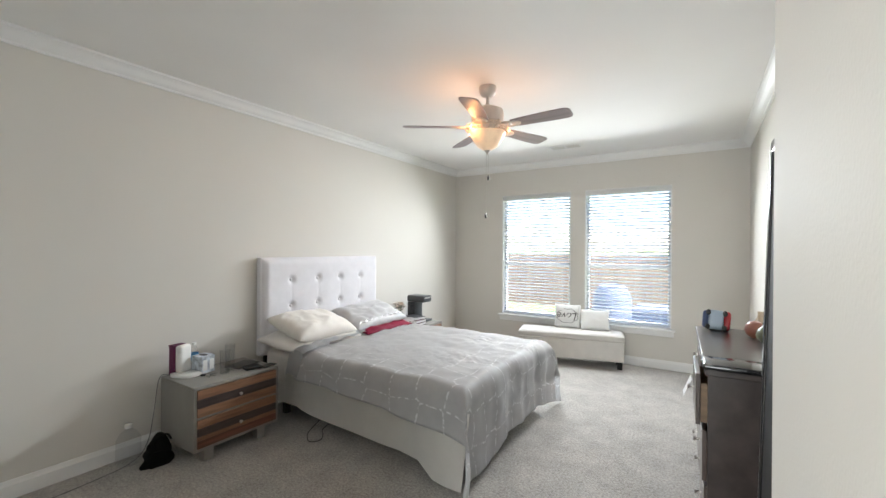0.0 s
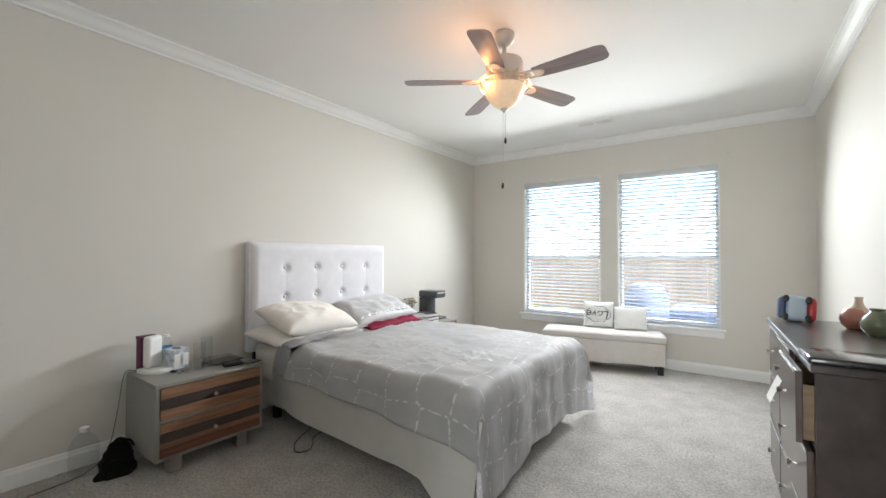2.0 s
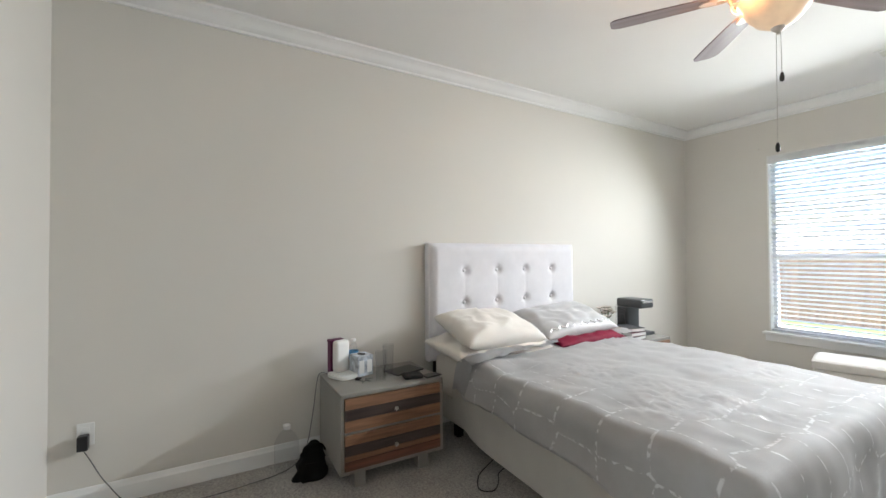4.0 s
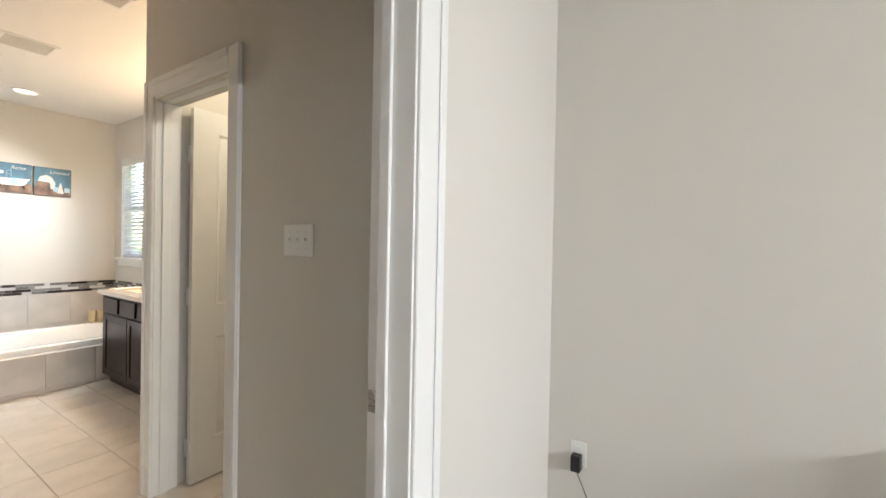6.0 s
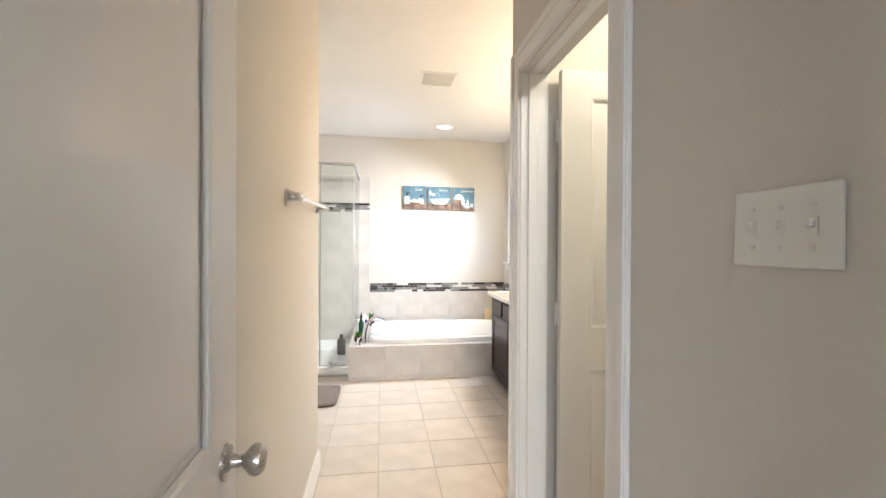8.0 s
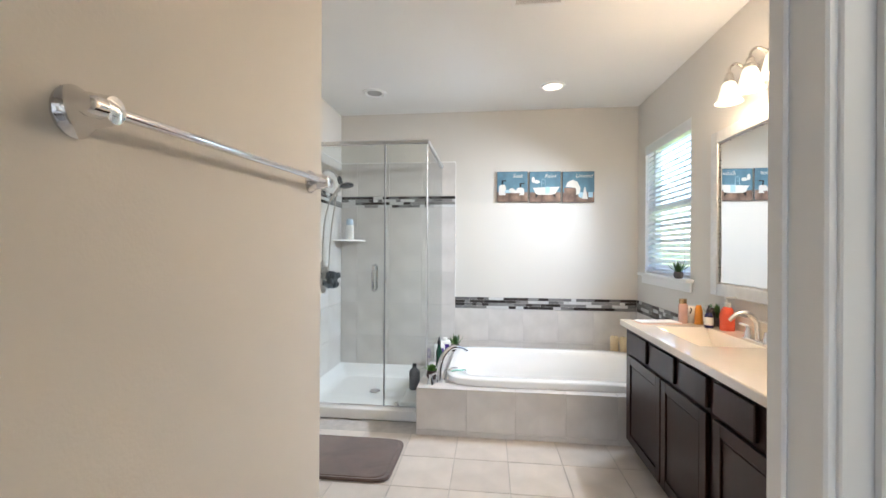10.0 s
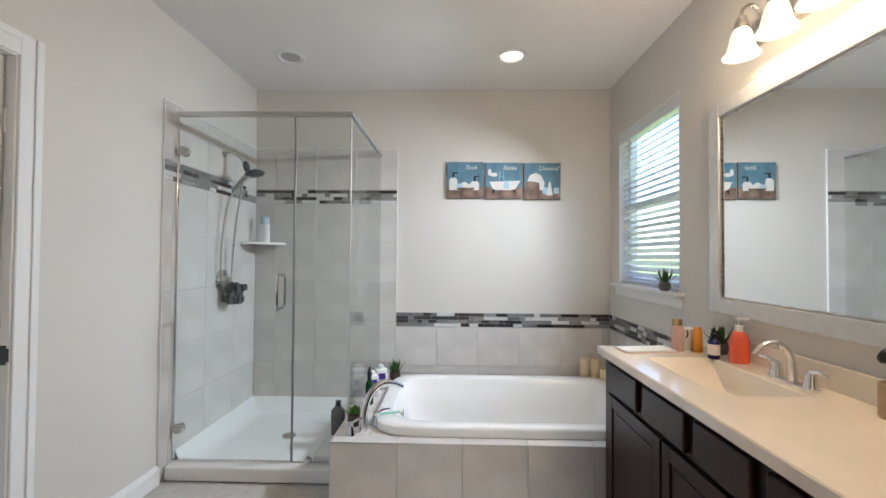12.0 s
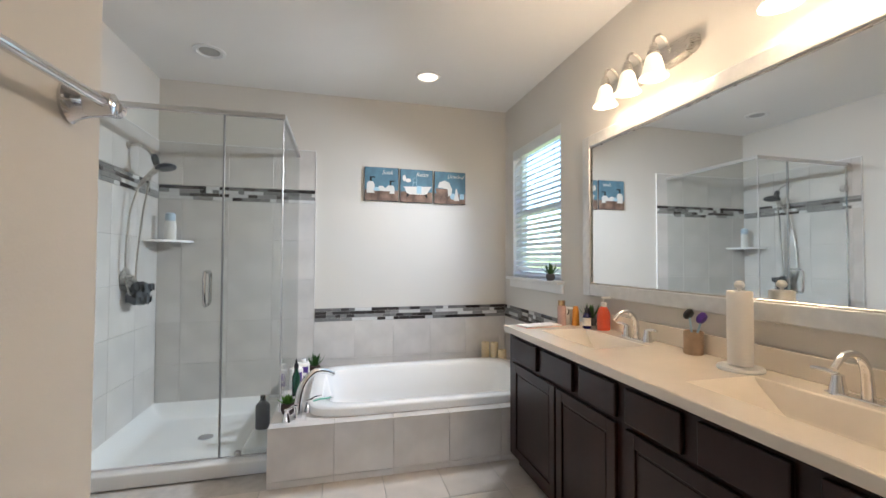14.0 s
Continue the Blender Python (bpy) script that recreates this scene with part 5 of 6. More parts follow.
# ceiling fittings
def vent(x0, x1, y0, y1, z, split, label, along="x"):
    t = thing("ceiling_vent", None, label, "vent")
    b = bmesh.new()
    f = .022
    for p, q, r, s in ((x0, x0 + f, y0, y1), (x1 - f, x1, y0, y1), (x0 + f, x1 - f, y0, y0 + f), (x0 + f, x1 - f, y1 - f, y1)):
        box(p, q, r, s, z - .008, z - .0005, .002, 1, bm=b)
    part("frame", b, M["trim"], t)
    # grey sheet: the shade between the slats put into its colour
    part("backing", box(x0 + f, x1 - f, y0 + f, y1 - f, z - .002, z - .0006), M["vent_dark"], t)
    if split:
        c = (x0 + x1) / 2
        part("divider", box(c - .012, c + .012, y0 + f, y1 - f, z - .007, z - .0021), M["trim"], t)
    n = int((y1 - y0 - 2 * f) / .014)
    for k in range(n):
        y = y0 + f + .007 + k * .014
        part("slat", box(x0 + f, x1 - f, y - .0035, y + .0035, z - .006, z - .0035), M["grille"], t)


vent(-2.235, -1.905, -2.21, -2.02, CE, True, "white double-louvred supply register in the ceiling")
vent(-2.205, -1.905, -3.50, -3.21, CE, False, "square white exhaust fan grille in the ceiling")
vent(-1.36, -.98, 5.06, 5.23, CE, True, "white double-louvred supply register in the ceiling")
for x, y, lit in ((-2.325, -4.70, True), (-.745, -4.70, False)):
    t = thing("recessed_light", pose(x, y, CE), "white recessed can light, " + ("lit warm" if lit else "switched off"), "ceiling lamp")
    part("trim_ring", lathe([(.105, 0), (.104, -.008), (.085, -.012), (.078, -.004), (.075, .02)][::-1], 32), M["trim"], t, smooth=True)
    part("lens", lathe([(0, -.0045), (.079, -.0035)], 32) if lit else lathe([(0, -.0055), (.064, -.0050), (.066, -.002)], 32), M["can_glow"] if lit else M["vent_dark"], t, smooth=True)
    if lit:
        lp = new("can_lamp", bpy.data.lights.new("can_lamp", "SPOT"))
        lp.data.energy, lp.data.color, lp.data.shadow_soft_size, lp.data.spot_size, lp.data.spot_blend = CAN_W, (1.0, .82, .6), .06, radians(120), .8
        lp.matrix_world = look((x, y, CE - .02), (x, y, 0))
cl = thing("closet_light", pose(-2.75, -.8, CE), "frosted closet ceiling light, lit", "ceiling lamp")
part("globe", lathe([(.10, 0), (.11, -.03), (.09, -.08), (.04, -.11), (0, -.115)], 24), M["frosted"], cl, smooth=True)
lp = new("closet_bulb", bpy.data.lights.new("closet_bulb", "POINT"))
lp.data.energy, lp.data.color, lp.data.shadow_soft_size = CLOSET_W, (1.0, .90, .70), .1
lp.matrix_world = pose(-2.75, -.8, CE - .22)

# bath mat
bmh = thing("bath_mat", pose(-.79, -3.62, .0045), "brown plush memory-foam bath mat with rounded corners", "bath mat")
o = disc_outline(.43, .255, 48, power=9)
b = bmesh.new()
lv = [(1.0, .0), (1.0, .012), (.985, .018), (.93, .016), (.92, .020), (.5, .021)]
rr = [[b.verts.new((x * f, y * f if f > .9 else y * f, z)) for x, y in o] for f, z in lv]
for p, q in zip(rr, rr[1:]):
    for k in range(48):
        b.faces.new((p[k], p[(k + 1) % 48], q[(k + 1) % 48], q[k]))
b.faces.new(rr[-1])
bmesh.ops.recalc_face_normals(b, faces=b.faces[:])
part("foam", b, M["mat_brown"], bmh, smooth=True)

# ---- bedroom ----
HY0, HY1 = 2.312, 3.858
bed = thing("bed", pose(-2.1, 3.085, 0), "queen bed with a white button-tufted upholstered headboard", "bed")
ox, oy = 2.1, -3.085
hb = part("headboard", box(XB + .004 + ox, -3.095 + ox, HY0 + oy, HY1 + oy, .50, 1.395, .014, 3), M["headboard"], bed, "white button-tufted upholstered headboard", smooth=True)
BTN = [(y, z) for z in (1.18, .93) for y in (2.625, 2.945, 3.245, 3.555)]


def fn(u, v):
    y, z = HY0 + .012 + u * (HY1 - HY0 - .024), .51 + v * .878
    e = min(1, min(u, 1 - u) * (HY1 - HY0) / .05) ** .5 * min(1, min(v, 1 - v) * .878 / .05) ** .5
    d = .035 * e
    for by, bz in BTN:
        r2 = (y - by) ** 2 + (z - bz) ** 2
        d -= .030 * math.exp(-r2 / .0009) + .006 * math.exp(-r2 / .010)
    for by in (2.625, 2.945, 3.245, 3.555):
        if z < 1.18:
            d -= .0022 * math.exp(-(y - by) ** 2 / .00012)
    return Vector((-3.0955 + d + ox, y + oy, z))


part("padding", sheet(130, 76, fn), M["headboard"], hb, smooth=True)
for y, z in BTN:
    part("button", lathe([(0, .012), (.010, .010), (.014, .004), (.013, 0), (0, -.004)], 14, pose(-3.086 + ox, y + oy, z, 0, 90)), M["headboard"], hb, smooth=True)
for y in (HY0 + .06, HY1 - .12):
    part("headboard_leg", box(XB + .02 + ox, -3.11 + ox, y + oy, y + .06 + oy, 0, .5, .003, 1), M["black_plastic"], bed)
part("box_spring", box(-3.06 + ox, -1.02 + ox, 2.37 + oy, 3.82 + oy, .12, .30, .02, 3), M["sheet"], bed, smooth=True)
part("mattress", box(-3.06 + ox, -1.0 + ox, 2.335 + oy, 3.845 + oy, .30, .575, .05, 4), M["linen"], bed, "mattress in a white fitted sheet", smooth=True)
for x in (-2.9, -1.15):
    for y in (2.45, 3.74):
        part("leg", box(x - .025 + ox, x + .025 + ox, y - .025 + oy, y + .025 + oy, 0, .12), M["black_plastic"], bed)


# white flat sheet hanging over the near side
def fn(u, v):
    x = -2.74 + u * 1.80
    hem = .108 + .055 * (1 - u) ** 2 + .05 * max(0, .12 - u) / .12 - .075 * min(1, max(0, u - .80) / .07) + .006 * math.sin(u * 13)
    z = .47 + v * (hem - .47)
    y = 2.318 - .012 - .045 * v * u - .05 * v * max(0, u - .7) / .3 + .010 * v * math.sin(u * 17 + 1) + .006 * noise.noise(Vector((x * 5, z * 3, 2)))
    return Vector((x, y - 2.3, z))


ws = thing("bed_sheet", pose(0, 2.3, 0), "white flat sheet hanging down the side of the bed", "bed sheet")
part("cloth", sheet(70, 14, fn, thick=.003), M["sheet"], ws, smooth=True)


# comforter: a draped sheet over the mattress
XH, XF, YN, YF, ZT = -2.66, -1.02, 2.345, 3.84, .612
SL, TN, TF = (XF - XH) + .60, .235, .36              # length with foot drop, near and far side drops


def drape(s, t):
    """s from the head along the bed, t across from the near hem."""
    ds, dn, df = max(0.0, s - (XF - XH)), max(0.0, TN - t), max(0.0, t - TN - (YF - YN))
    dn *= 1 + .42 * min(1, s / (XF - XH)) ** 2
    ds *= 1 - .12 * min(1, max(0, (t - TN - .25) / .25)) * min(1, max(0, (TN + YF - YN - t) / .3))
    x, y = XH + min(s, XF - XH), YN + min(max(t - TN, 0), YF - YN)
    x += .11 * math.exp(-max(t - TN, 0) / .30) * max(0, 1 - s / .5)
    dt = max(dn, df)
    r = .075

    def over(d):
        if d < r * math.pi / 2:
            a = d / r
            return r * math.sin(a), r * (1 - math.cos(a))
        return r, r + d - r * math.pi / 2
    ex, zx = over(ds)
    ey, zy = over(dt)
    drop = max(zx, zy)
    both_ = min(1, ds / .12) * min(1, dt / .08)
    fold = math.sin(t * 21 + .6 * math.sin(t * 5)) * .6 + math.sin(t * 43 + 1) * .3
    flare = .012 * min(1, ds / .5) + .008 * min(1, ds / .30) * fold + .022 * noise.noise(Vector((t * 4, ds * 3, 6))) * min(1, ds / .2)
    x += ex + flare + .05 * both_ * dt / .3
    sgn = -1 if dn > 0 else 1
    y += sgn * (ey + .03 * (dt / .3) + .012 * math.sin(s * 11) * min(1, dt / .15) + .06 * both_ * ds / .5)
    if df > 0:
        y += .01 * min(1, ds / .3)
    z = ZT - drop
    if both_ > 0:
        z -= .03 * both_
    top = max(0.0, 1 - drop / .10)
    z += top * (.022 * noise.noise(Vector((s * 3.2, t * 3.2, 4))) + .010 * noise.noise(Vector((s * 9, t * 9, 7))) + .018)
    x += .010 * noise.noise(Vector((s * 8, t * 8, 1))) * (1 - top)
    y += .012 * noise.noise(Vector((s * 7, t * 7, 9))) * (1 - top)
    head = max(0, .10 - s) / .10
    z += .012 * head + .01 * math.sin(t * 16) * head
    # crumples: short sharp ridges in patches
    cr = noise.noise(Vector((s * 2.1, t * 2.1, 21)))
    if cr > 0:
        w = Vector((s * 11 + .8 * noise.noise(Vector((s * 4, t * 4, 2))), t * 17 + s * 7, 13))
        z += top * .012 * min(1, cr * 3) * max(0, 1 - 4.5 * abs(noise.noise(w))) ** 2
    return Vector((x + 1.9, y - 3.0, max(z, .012)))


cf = thing("comforter", pose(-1.9, 3.0, 0), "grey satin comforter with silver thread lines draped over the bed", "comforter")
TW = TN + (YF - YN) + TF
part("quilt", sheet(150, 140, lambda u, v: drape(u * SL, v * TW), uv=lambda u, v: (u * SL, v * TW), thick=.010), M["quilt"], cf, smooth=True, sharp=80)


# turned-back edge with a ruffle
def fn(u, v):
    t = u * (YF - YN + TN + .1) - TN
    dn = max(0, -t)
    lap = min(1, dn / .06)
    y = YN + max(t, 0) - (.100 * math.sin(lap * math.pi / 2) + .06 * dn) - .008 * math.sin(u * 31 + v * 2) * lap
    z = ZT + .046 + .022 * math.sin(v * math.pi) - max(0, dn - .045) * 1.05 - .02 * lap + (.007 * math.sin(u * 60 + v * 3) + .005 * math.sin(u * 97 + 1)) * abs(1 - 1.6 * v) + .008 * noise.noise(Vector((u * 12, v * 6, 3)))
    x = XH - .035 + .15 * v + .12 * math.exp(-max(t, 0) / .30) - .22 * dn + .010 * math.sin(u * 9) + .006 * math.sin(u * 47) * (1 - v)
    return Vector((x + 1.9, y - 3.0, z))


part("turned_edge", sheet(110, 10, fn, thick=.008), M["grey_satin"], cf, smooth=True)


def pillow(name, m, w, h, d, material, label, seed):
    t = thing(name, m, label, "pillow")
    part("cover", cushion(w, h, d, 44, 32, .02, seed), material, t, smooth=True, sharp=100)
    return t


pillow("pillow", pose(-2.795, 2.64, .655, 4, 0, 90), .80, .52, .16, M["linen"], "cream cotton pillow lying flat on the bed", 1)
pillow("pillow", pose(-2.765, 2.64, .775, 17, 2, 93), .70, .47, .19, M["linen"], "plump cream cotton pillow leaning on the headboard", 2)
gp = pillow("pillow", pose(-2.80, 3.42, .765, 19, -3, 88), .76, .48, .15, M["grey_satin"], "grey satin sham pillow with silver trim", 3)
b = bmesh.new()
for k in range(17):
    p = []
    for q in (0, 1):
        x, y = -.33 + .039 * (k + .8 * q), -.178 + (.012 if (k + q) % 2 else -.012)
        e = max(0.0, (1 - abs(x / .38) ** 3.2) * (1 - abs(y / .24) ** 3.2)) ** .5
        p.append((x, y, .075 * e + .002))
    tube(p, .0065, 6, bm=b)
part("trim_band", b, M["silver_foil"], gp, "silver zigzag trim")
pillow("pillow", pose(-2.645, 3.44, .652, 5, 0, 90), .72, .30, .085, M["burgundy"], "burgundy satin pillow lying flat", 4)


# nightstands
def nightstand(m, label):
    t = thing("nightstand", m, label, "nightstand", "pair of nightstands")
    W, D, H = .64, .47, .54                         # along y, depth along x, height; front at +x
    part("top", box(-D / 2, D / 2, -W / 2, W / 2, H - .022, H, .003, 1), M["grey_wood"], t, "grey painted wooden top")
    part("side_panel", box(-D / 2, D / 2 - .001, -W / 2, -W / 2 + .02, .10, H - .0225), M["grey_wood"], t)
    part("side_panel", box(-D / 2, D / 2 - .001, W / 2 - .02, W / 2, .10, H - .0225), M["grey_wood"], t)
    part("bottom_panel", box(-D / 2, D / 2 - .001, -W / 2 + .0205, W / 2 - .0205, .10, .118), M["grey_wood"], t)
    part("back_panel", box(-D / 2, -D / 2 + .012, -W / 2 + .0205, W / 2 - .0205, .1185, H - .0225), M["grey_wood"], t)
    part("divider", box(-D / 2 + .0125, D / 2 - .001, -W / 2 + .0205, W / 2 - .0205, .318, .328), M["grey_wood"], t)
    for sx in (-1, 1):
        for sy in (-1, 1):
            part("leg", box(sx * (D / 2 - .07) - .035, sx * (D / 2 - .07) + .035, sy * (W / 2 - .12) - .035, sy * (W / 2 - .12) + .035, 0, .0995, .004, 1), M["grey_wood"], t)
    for z0, z1, planks in ((.332, .514, ((.332, .392, "oak_a"), (.394, .452, "oak_b"), (.454, .514, "oak_a"))),
                           (.122, .314, ((.122, .172, "oak_c"), (.174, .200, "oak_a"), (.202, .256, "oak_b"), (.258, .314, "oak_a")))):
        d = part("drawer", box(-D / 2 + .03, D / 2 - .004, -W / 2 + .023, W / 2 - .023, z0, z1), M["drawer_wood"], t)
        for a, c, mm in planks:
            part("plank", box(D / 2 - .004, D / 2 + .006 + (.002 if mm == "oak_c" else 0), -W / 2 + .022, W / 2 - .022, a, c, .0015, 1), M[mm], d)
        part("knob", lathe([(0, 0), (.006, 0), (.006, .008), (.012, .013), (.012, .019), (0, .022)], 14, pose(D / 2 + .006, 0, (z0 + z1) / 2 - .005, 0, 90)), M["nickel"], d, "small glass-topped metal knob", smooth=True)
    return t


ns = nightstand(pose(-2.836, 1.826, 0), "grey nightstand with two mixed-wood plank drawers")
ns2 = copy_thing(ns, pose(-2.836, 4.26, 0))

# things on the near nightstand
Z = .5405
t = thing("air_freshener", pose(-2.955, 1.63, Z, 0, 0, 20), "white rounded plastic device on a saucer base", "device")
part("base", flat(disc_outline(.10, .085, 36, power=3), 0, .018), M["white_plastic"], t, smooth=True)
part("tray", flat(disc_outline(.088, .073, 36, power=3), .0182, .024), M["white_plastic"], t, smooth=True)
part("upright", merge(None, box(-.062, -.005, -.052, .052, .020, .222, .022, 5)), M["white_plastic"], t, smooth=True)
t = thing("gift_box", pose(-3.035, 1.598, Z, 0, 0, 8), "tall dark purple cardboard box with a lid", "box")
part("body", box(-.025, .025, -.045, .045, 0, .205, .002, 1), M["purple"], t)
part("lid", box(-.028, .028, -.048, .048, .205, .222, .002, 1), M["purple"], t)
t = thing("tissue_box", pose(-2.935, 1.735, Z, 0, 0, 12), "square tissue box with a grey-blue print", "tissue box")
part("carton", box(-.055, .055, -.055, .055, 0, .128, .003, 1), M["tissue_print"], t)
# black disc on the closed carton, painted as the slot's dark shade
part("opening", flat(disc_outline(.035, .022, 20), .1282, .1295), M["black_flat"], t)
for s in (-1, 1):
    part("panel", box(.0552, .0562, s * .028 - .018, s * .028 + .018, .02, .10), M["paper"], t)
bottle("water_bottle", pose(-3.03, 1.715, Z), [(0, 0), (.03, 0), (.032, .008), (.032, .13), (.026, .165), (.014, .185), (.013, .2)], M["clear"], [(.015, .196), (.015, .212), (0, .213)], M["white_plastic"], "clear plastic water bottle with a blue label", 1, [(.0325, .08), (.0325, .135)], M["blue_label"])
for x, y, h in ((-2.80, 1.865, .20), (-2.755, 1.80, .175)):
    t = thing("drinking_glass", pose(x, y, Z), "tall clear empty drinking glass", "glass", "two drinking glasses")
    part("body", lathe([(0, .004), (.028, .004), (.030, .0), (.036, h), (.034, h), (.028, .01), (0, .010)], 24), M["clear"], t, smooth=True)
t = thing("tablet", pose(-2.86, 2.00, Z, 0, 0, 14), "black tablet lying flat", "tablet")
part("body", box(-.075, .075, -.11, .11, 0, .009, .004, 2), M["black_plastic"], t)
t = thing("wallet", pose(-2.70, 1.985, Z, 0, 0, -12), "black folded leather wallet", "wallet")
part("body", box(-.045, .045, -.06, .06, 0, .024, .009, 3), M["black_cloth"], t, smooth=True)
t = thing("remote_control", pose(-2.665, 2.085, Z, 0, 0, 8), "slim black phone lying on its back", "phone")
part("body", box(-.035, .035, -.04, .075, 0, .009, .004, 2), M["black_plastic"], t)
t = thing("key_ring", pose(-2.80, 1.70, Z, 0, 0, 40), "bunch of keys on a ring", "keys")
part("ring", tube([(.016 * math.cos(a), .016 * math.sin(a), .004) for a in [i * .5236 for i in range(12)]], .0015, 6, closed=True), M["nickel"], t)
for k in range(3):
    part("key", flat([(.012, -.006), (.028, -.008), (.03, -.003), (.06, -.003), (.06, .003), (.03, .003), (.028, .008), (.012, .006)], .001 + .003 * k, .0035 + .003 * k, m=pose(0, 0, 0, 0, 0, 50 * k - 60)), M["dark_grey"], t)
part("fob", box(-.05, -.015, -.014, .014, 0, .014, .005, 2), M["black_plastic"], t)

# things on the far nightstand
t = thing("coffee_maker", pose(-2.875, 4.455, Z) @ Matrix.Diagonal((1.12, 1.28, 1.0, 1)), "dark grey single-serve coffee maker", "coffee maker")
part("base", box(-.12, .13, -.075, .075, 0, .03, .01, 3), M["dark_grey"], t, smooth=True)
part("column", box(-.12, -.01, -.07, .07, .03, .25, .012, 3), M["dark_grey"], t, smooth=True)
part("reservoir", box(-.09, -.02, -.125, -.0725, .02, .27, .01, 3), M["clear"], t, smooth=True)
part("brew_head", box(-.12, .12, -.078, .078, .2505, .335, .018, 4), M["dark_grey"], t, smooth=True)
part("handle_trim", box(.1205, .126, -.06, .06, .30, .318, .003, 2), M["nickel"], t)
for k, (mm, w) in enumerate((("book_b", .135), ("book_a", .13), ("book_b", .115))):
    t = thing("book", pose(-2.78, 4.19 + .008 * k, Z + .034 * k, 0, 0, 6 - 9 * k), "hardback book lying flat in a stack", "book", "stack of books")
    part("cover", merge(box(-w, w, -.095, .095, 0, .003), merge(box(-w, w, -.095, .095, .030, .033), box(-w, -w + .003, -.095, .095, .003, .030))), M[mm], t)
    part("pages", box(-w + .0035, w - .006, -.091, .091, .0032, .0298), M["paper"], t)
t = thing("alarm_clock", pose(-2.98, 4.05, Z, 0, 0, 10), "small black upright picture frame", "frame")
part("body", box(-.02, .02, -.05, .05, 0, .20, .004, 2), M["black_plastic"], t)
part("face", box(.0202, .0215, -.038, .038, .03, .18), M["paper"], t)
fl = thing("flower_bunch", pose(-3.0, 4.20, Z), "small bunch of cream dried flowers in a low dark pot", "flowers")
part("pot", lathe([(0, 0), (.035, 0), (.048, .05), (.04, .12), (.034, .118), (0, .10)], 18), M["grey_pot"], fl, smooth=True)
rnd = random.Random(3)
for k in range(13):
    c = Vector((rnd.uniform(-.05, .05), rnd.uniform(-.075, .075), rnd.uniform(.15, .255)))
    b = bmesh.new()
    for q in range(7):
        a = q * .9
        merge(b, sheet(3, 3, lambda u, v: c + Vector((.034 * u * math.cos(a + (v - .5) * 1.0), .034 * u * math.sin(a + (v - .5) * 1.0), .016 * u * u - .006 * q / 7))))
    part("flower", b, M["cream"], fl, smooth=True)
    part("stem", tube([(0, 0, .105), tuple(c)], .0015, 5), M["leaf"], fl)

# by the wall: jug, bag, outlet, charger, cables
bottle("water_jug", pose(-3.045, 1.30, 0), [(0, .003), (.06, .003), (.07, .012), (.071, .10), (.066, .115), (.071, .13), (.07, .17), (.05, .21), (.022, .235), (.02, .25)], M["clear"], [(.022, .246), (.023, .27), (0, .271)], M["white_plastic"], "clear plastic gallon water jug with a white cap on the carpet", 1, cat_="jug")
bg = thing("handbag", pose(-2.885, 1.42, 0, 0, 0, 15), "small slouched black fabric bag on the carpet", "bag")


def fn(u, v):
    a = 2 * math.pi * u
    r = (.105 + .012 * math.sin(3 * a + 1)) * (1 - .35 * v) * (1 if v > .01 else .9)
    n_ = .02 * noise.noise(Vector((math.cos(a) * 2, math.sin(a) * 2, v * 4)))
    return Vector(((r + n_) * math.cos(a) * .65, (r + n_) * math.sin(a), v * (.165 + .03 * math.cos(a * 2 + .6))))


b = sheet(32, 14, fn, thick=.006)
bmesh.ops.holes_fill(b, edges=[e for e in b.edges if e.is_boundary], sides=0)
part("body", b, M["black_cloth"], bg, smooth=True)
part("strap", tube(smooth_path([(.02, -.07, .14), (.03, -.06, .20), (.03, .03, .19), (.02, .07, .14)], 6), .007, 8), M["black_cloth"], bg, smooth=True)
part("inside", lathe([(0, .10), (.06, .105)], 16, squash=1.3), M["black_flat"], bg)
ot = thing("wall_outlet", pose(XB, .337, .385), "white duplex wall outlet", "outlet")
part("plate", box(.0005, .006, -.036, .036, -.058, .058, .003, 2), M["white_plastic"], ot)
part("receptacle", box(.006, .008, -.017, .017, .008, .038, .002, 1), M["white_plastic"], ot)
ch = thing("phone_charger", pose(XB + .0062, .332, .360), "black plug-in charger with a cable", "charger")
part("body", box(.0, .045, -.022, .022, -.045, .03, .005, 2), M["black_plastic"], ch)
part("cable", tube(smooth_path([(.022, 0, -.045), (.03, .03, -.10), (.06, .10, -.22), (.12, .22, -.335), (.20, .45, -.352), (.19, .75, -.352), (.14, .98, -.345), (.12, 1.08, -.25), (.09, 1.13, -.05), (.085, 1.165, .17), (.12, 1.22, .186)], 8), .0025, 6), M["grey_cable"], ch, smooth=True)
cb = thing("power_cable", pose(-2.42, 2.30, 0), "thin black cable looped on the carpet", "cable")
part("cord", tube(smooth_path([(-.10, .22, .008), (-.02, .06, .008), (.05, -.05, .008), (.16, -.12, .008), (.21, -.06, .008), (.15, .02, .008), (.08, .08, .01), (.02, .25, .008)], 8), .003, 6), M["cable"], cb, smooth=True)

# bench under the windows
bn = thing("storage_bench", pose(-1.20, 5.53, 0, 0, 0, 13.2), "cream upholstered storage bench with a tufted lid", "bench")
L, D = .645, .165
part("chest", box(-L, L, -D, D, .095, .345, .012, 3), M["bench"], bn, smooth=True)


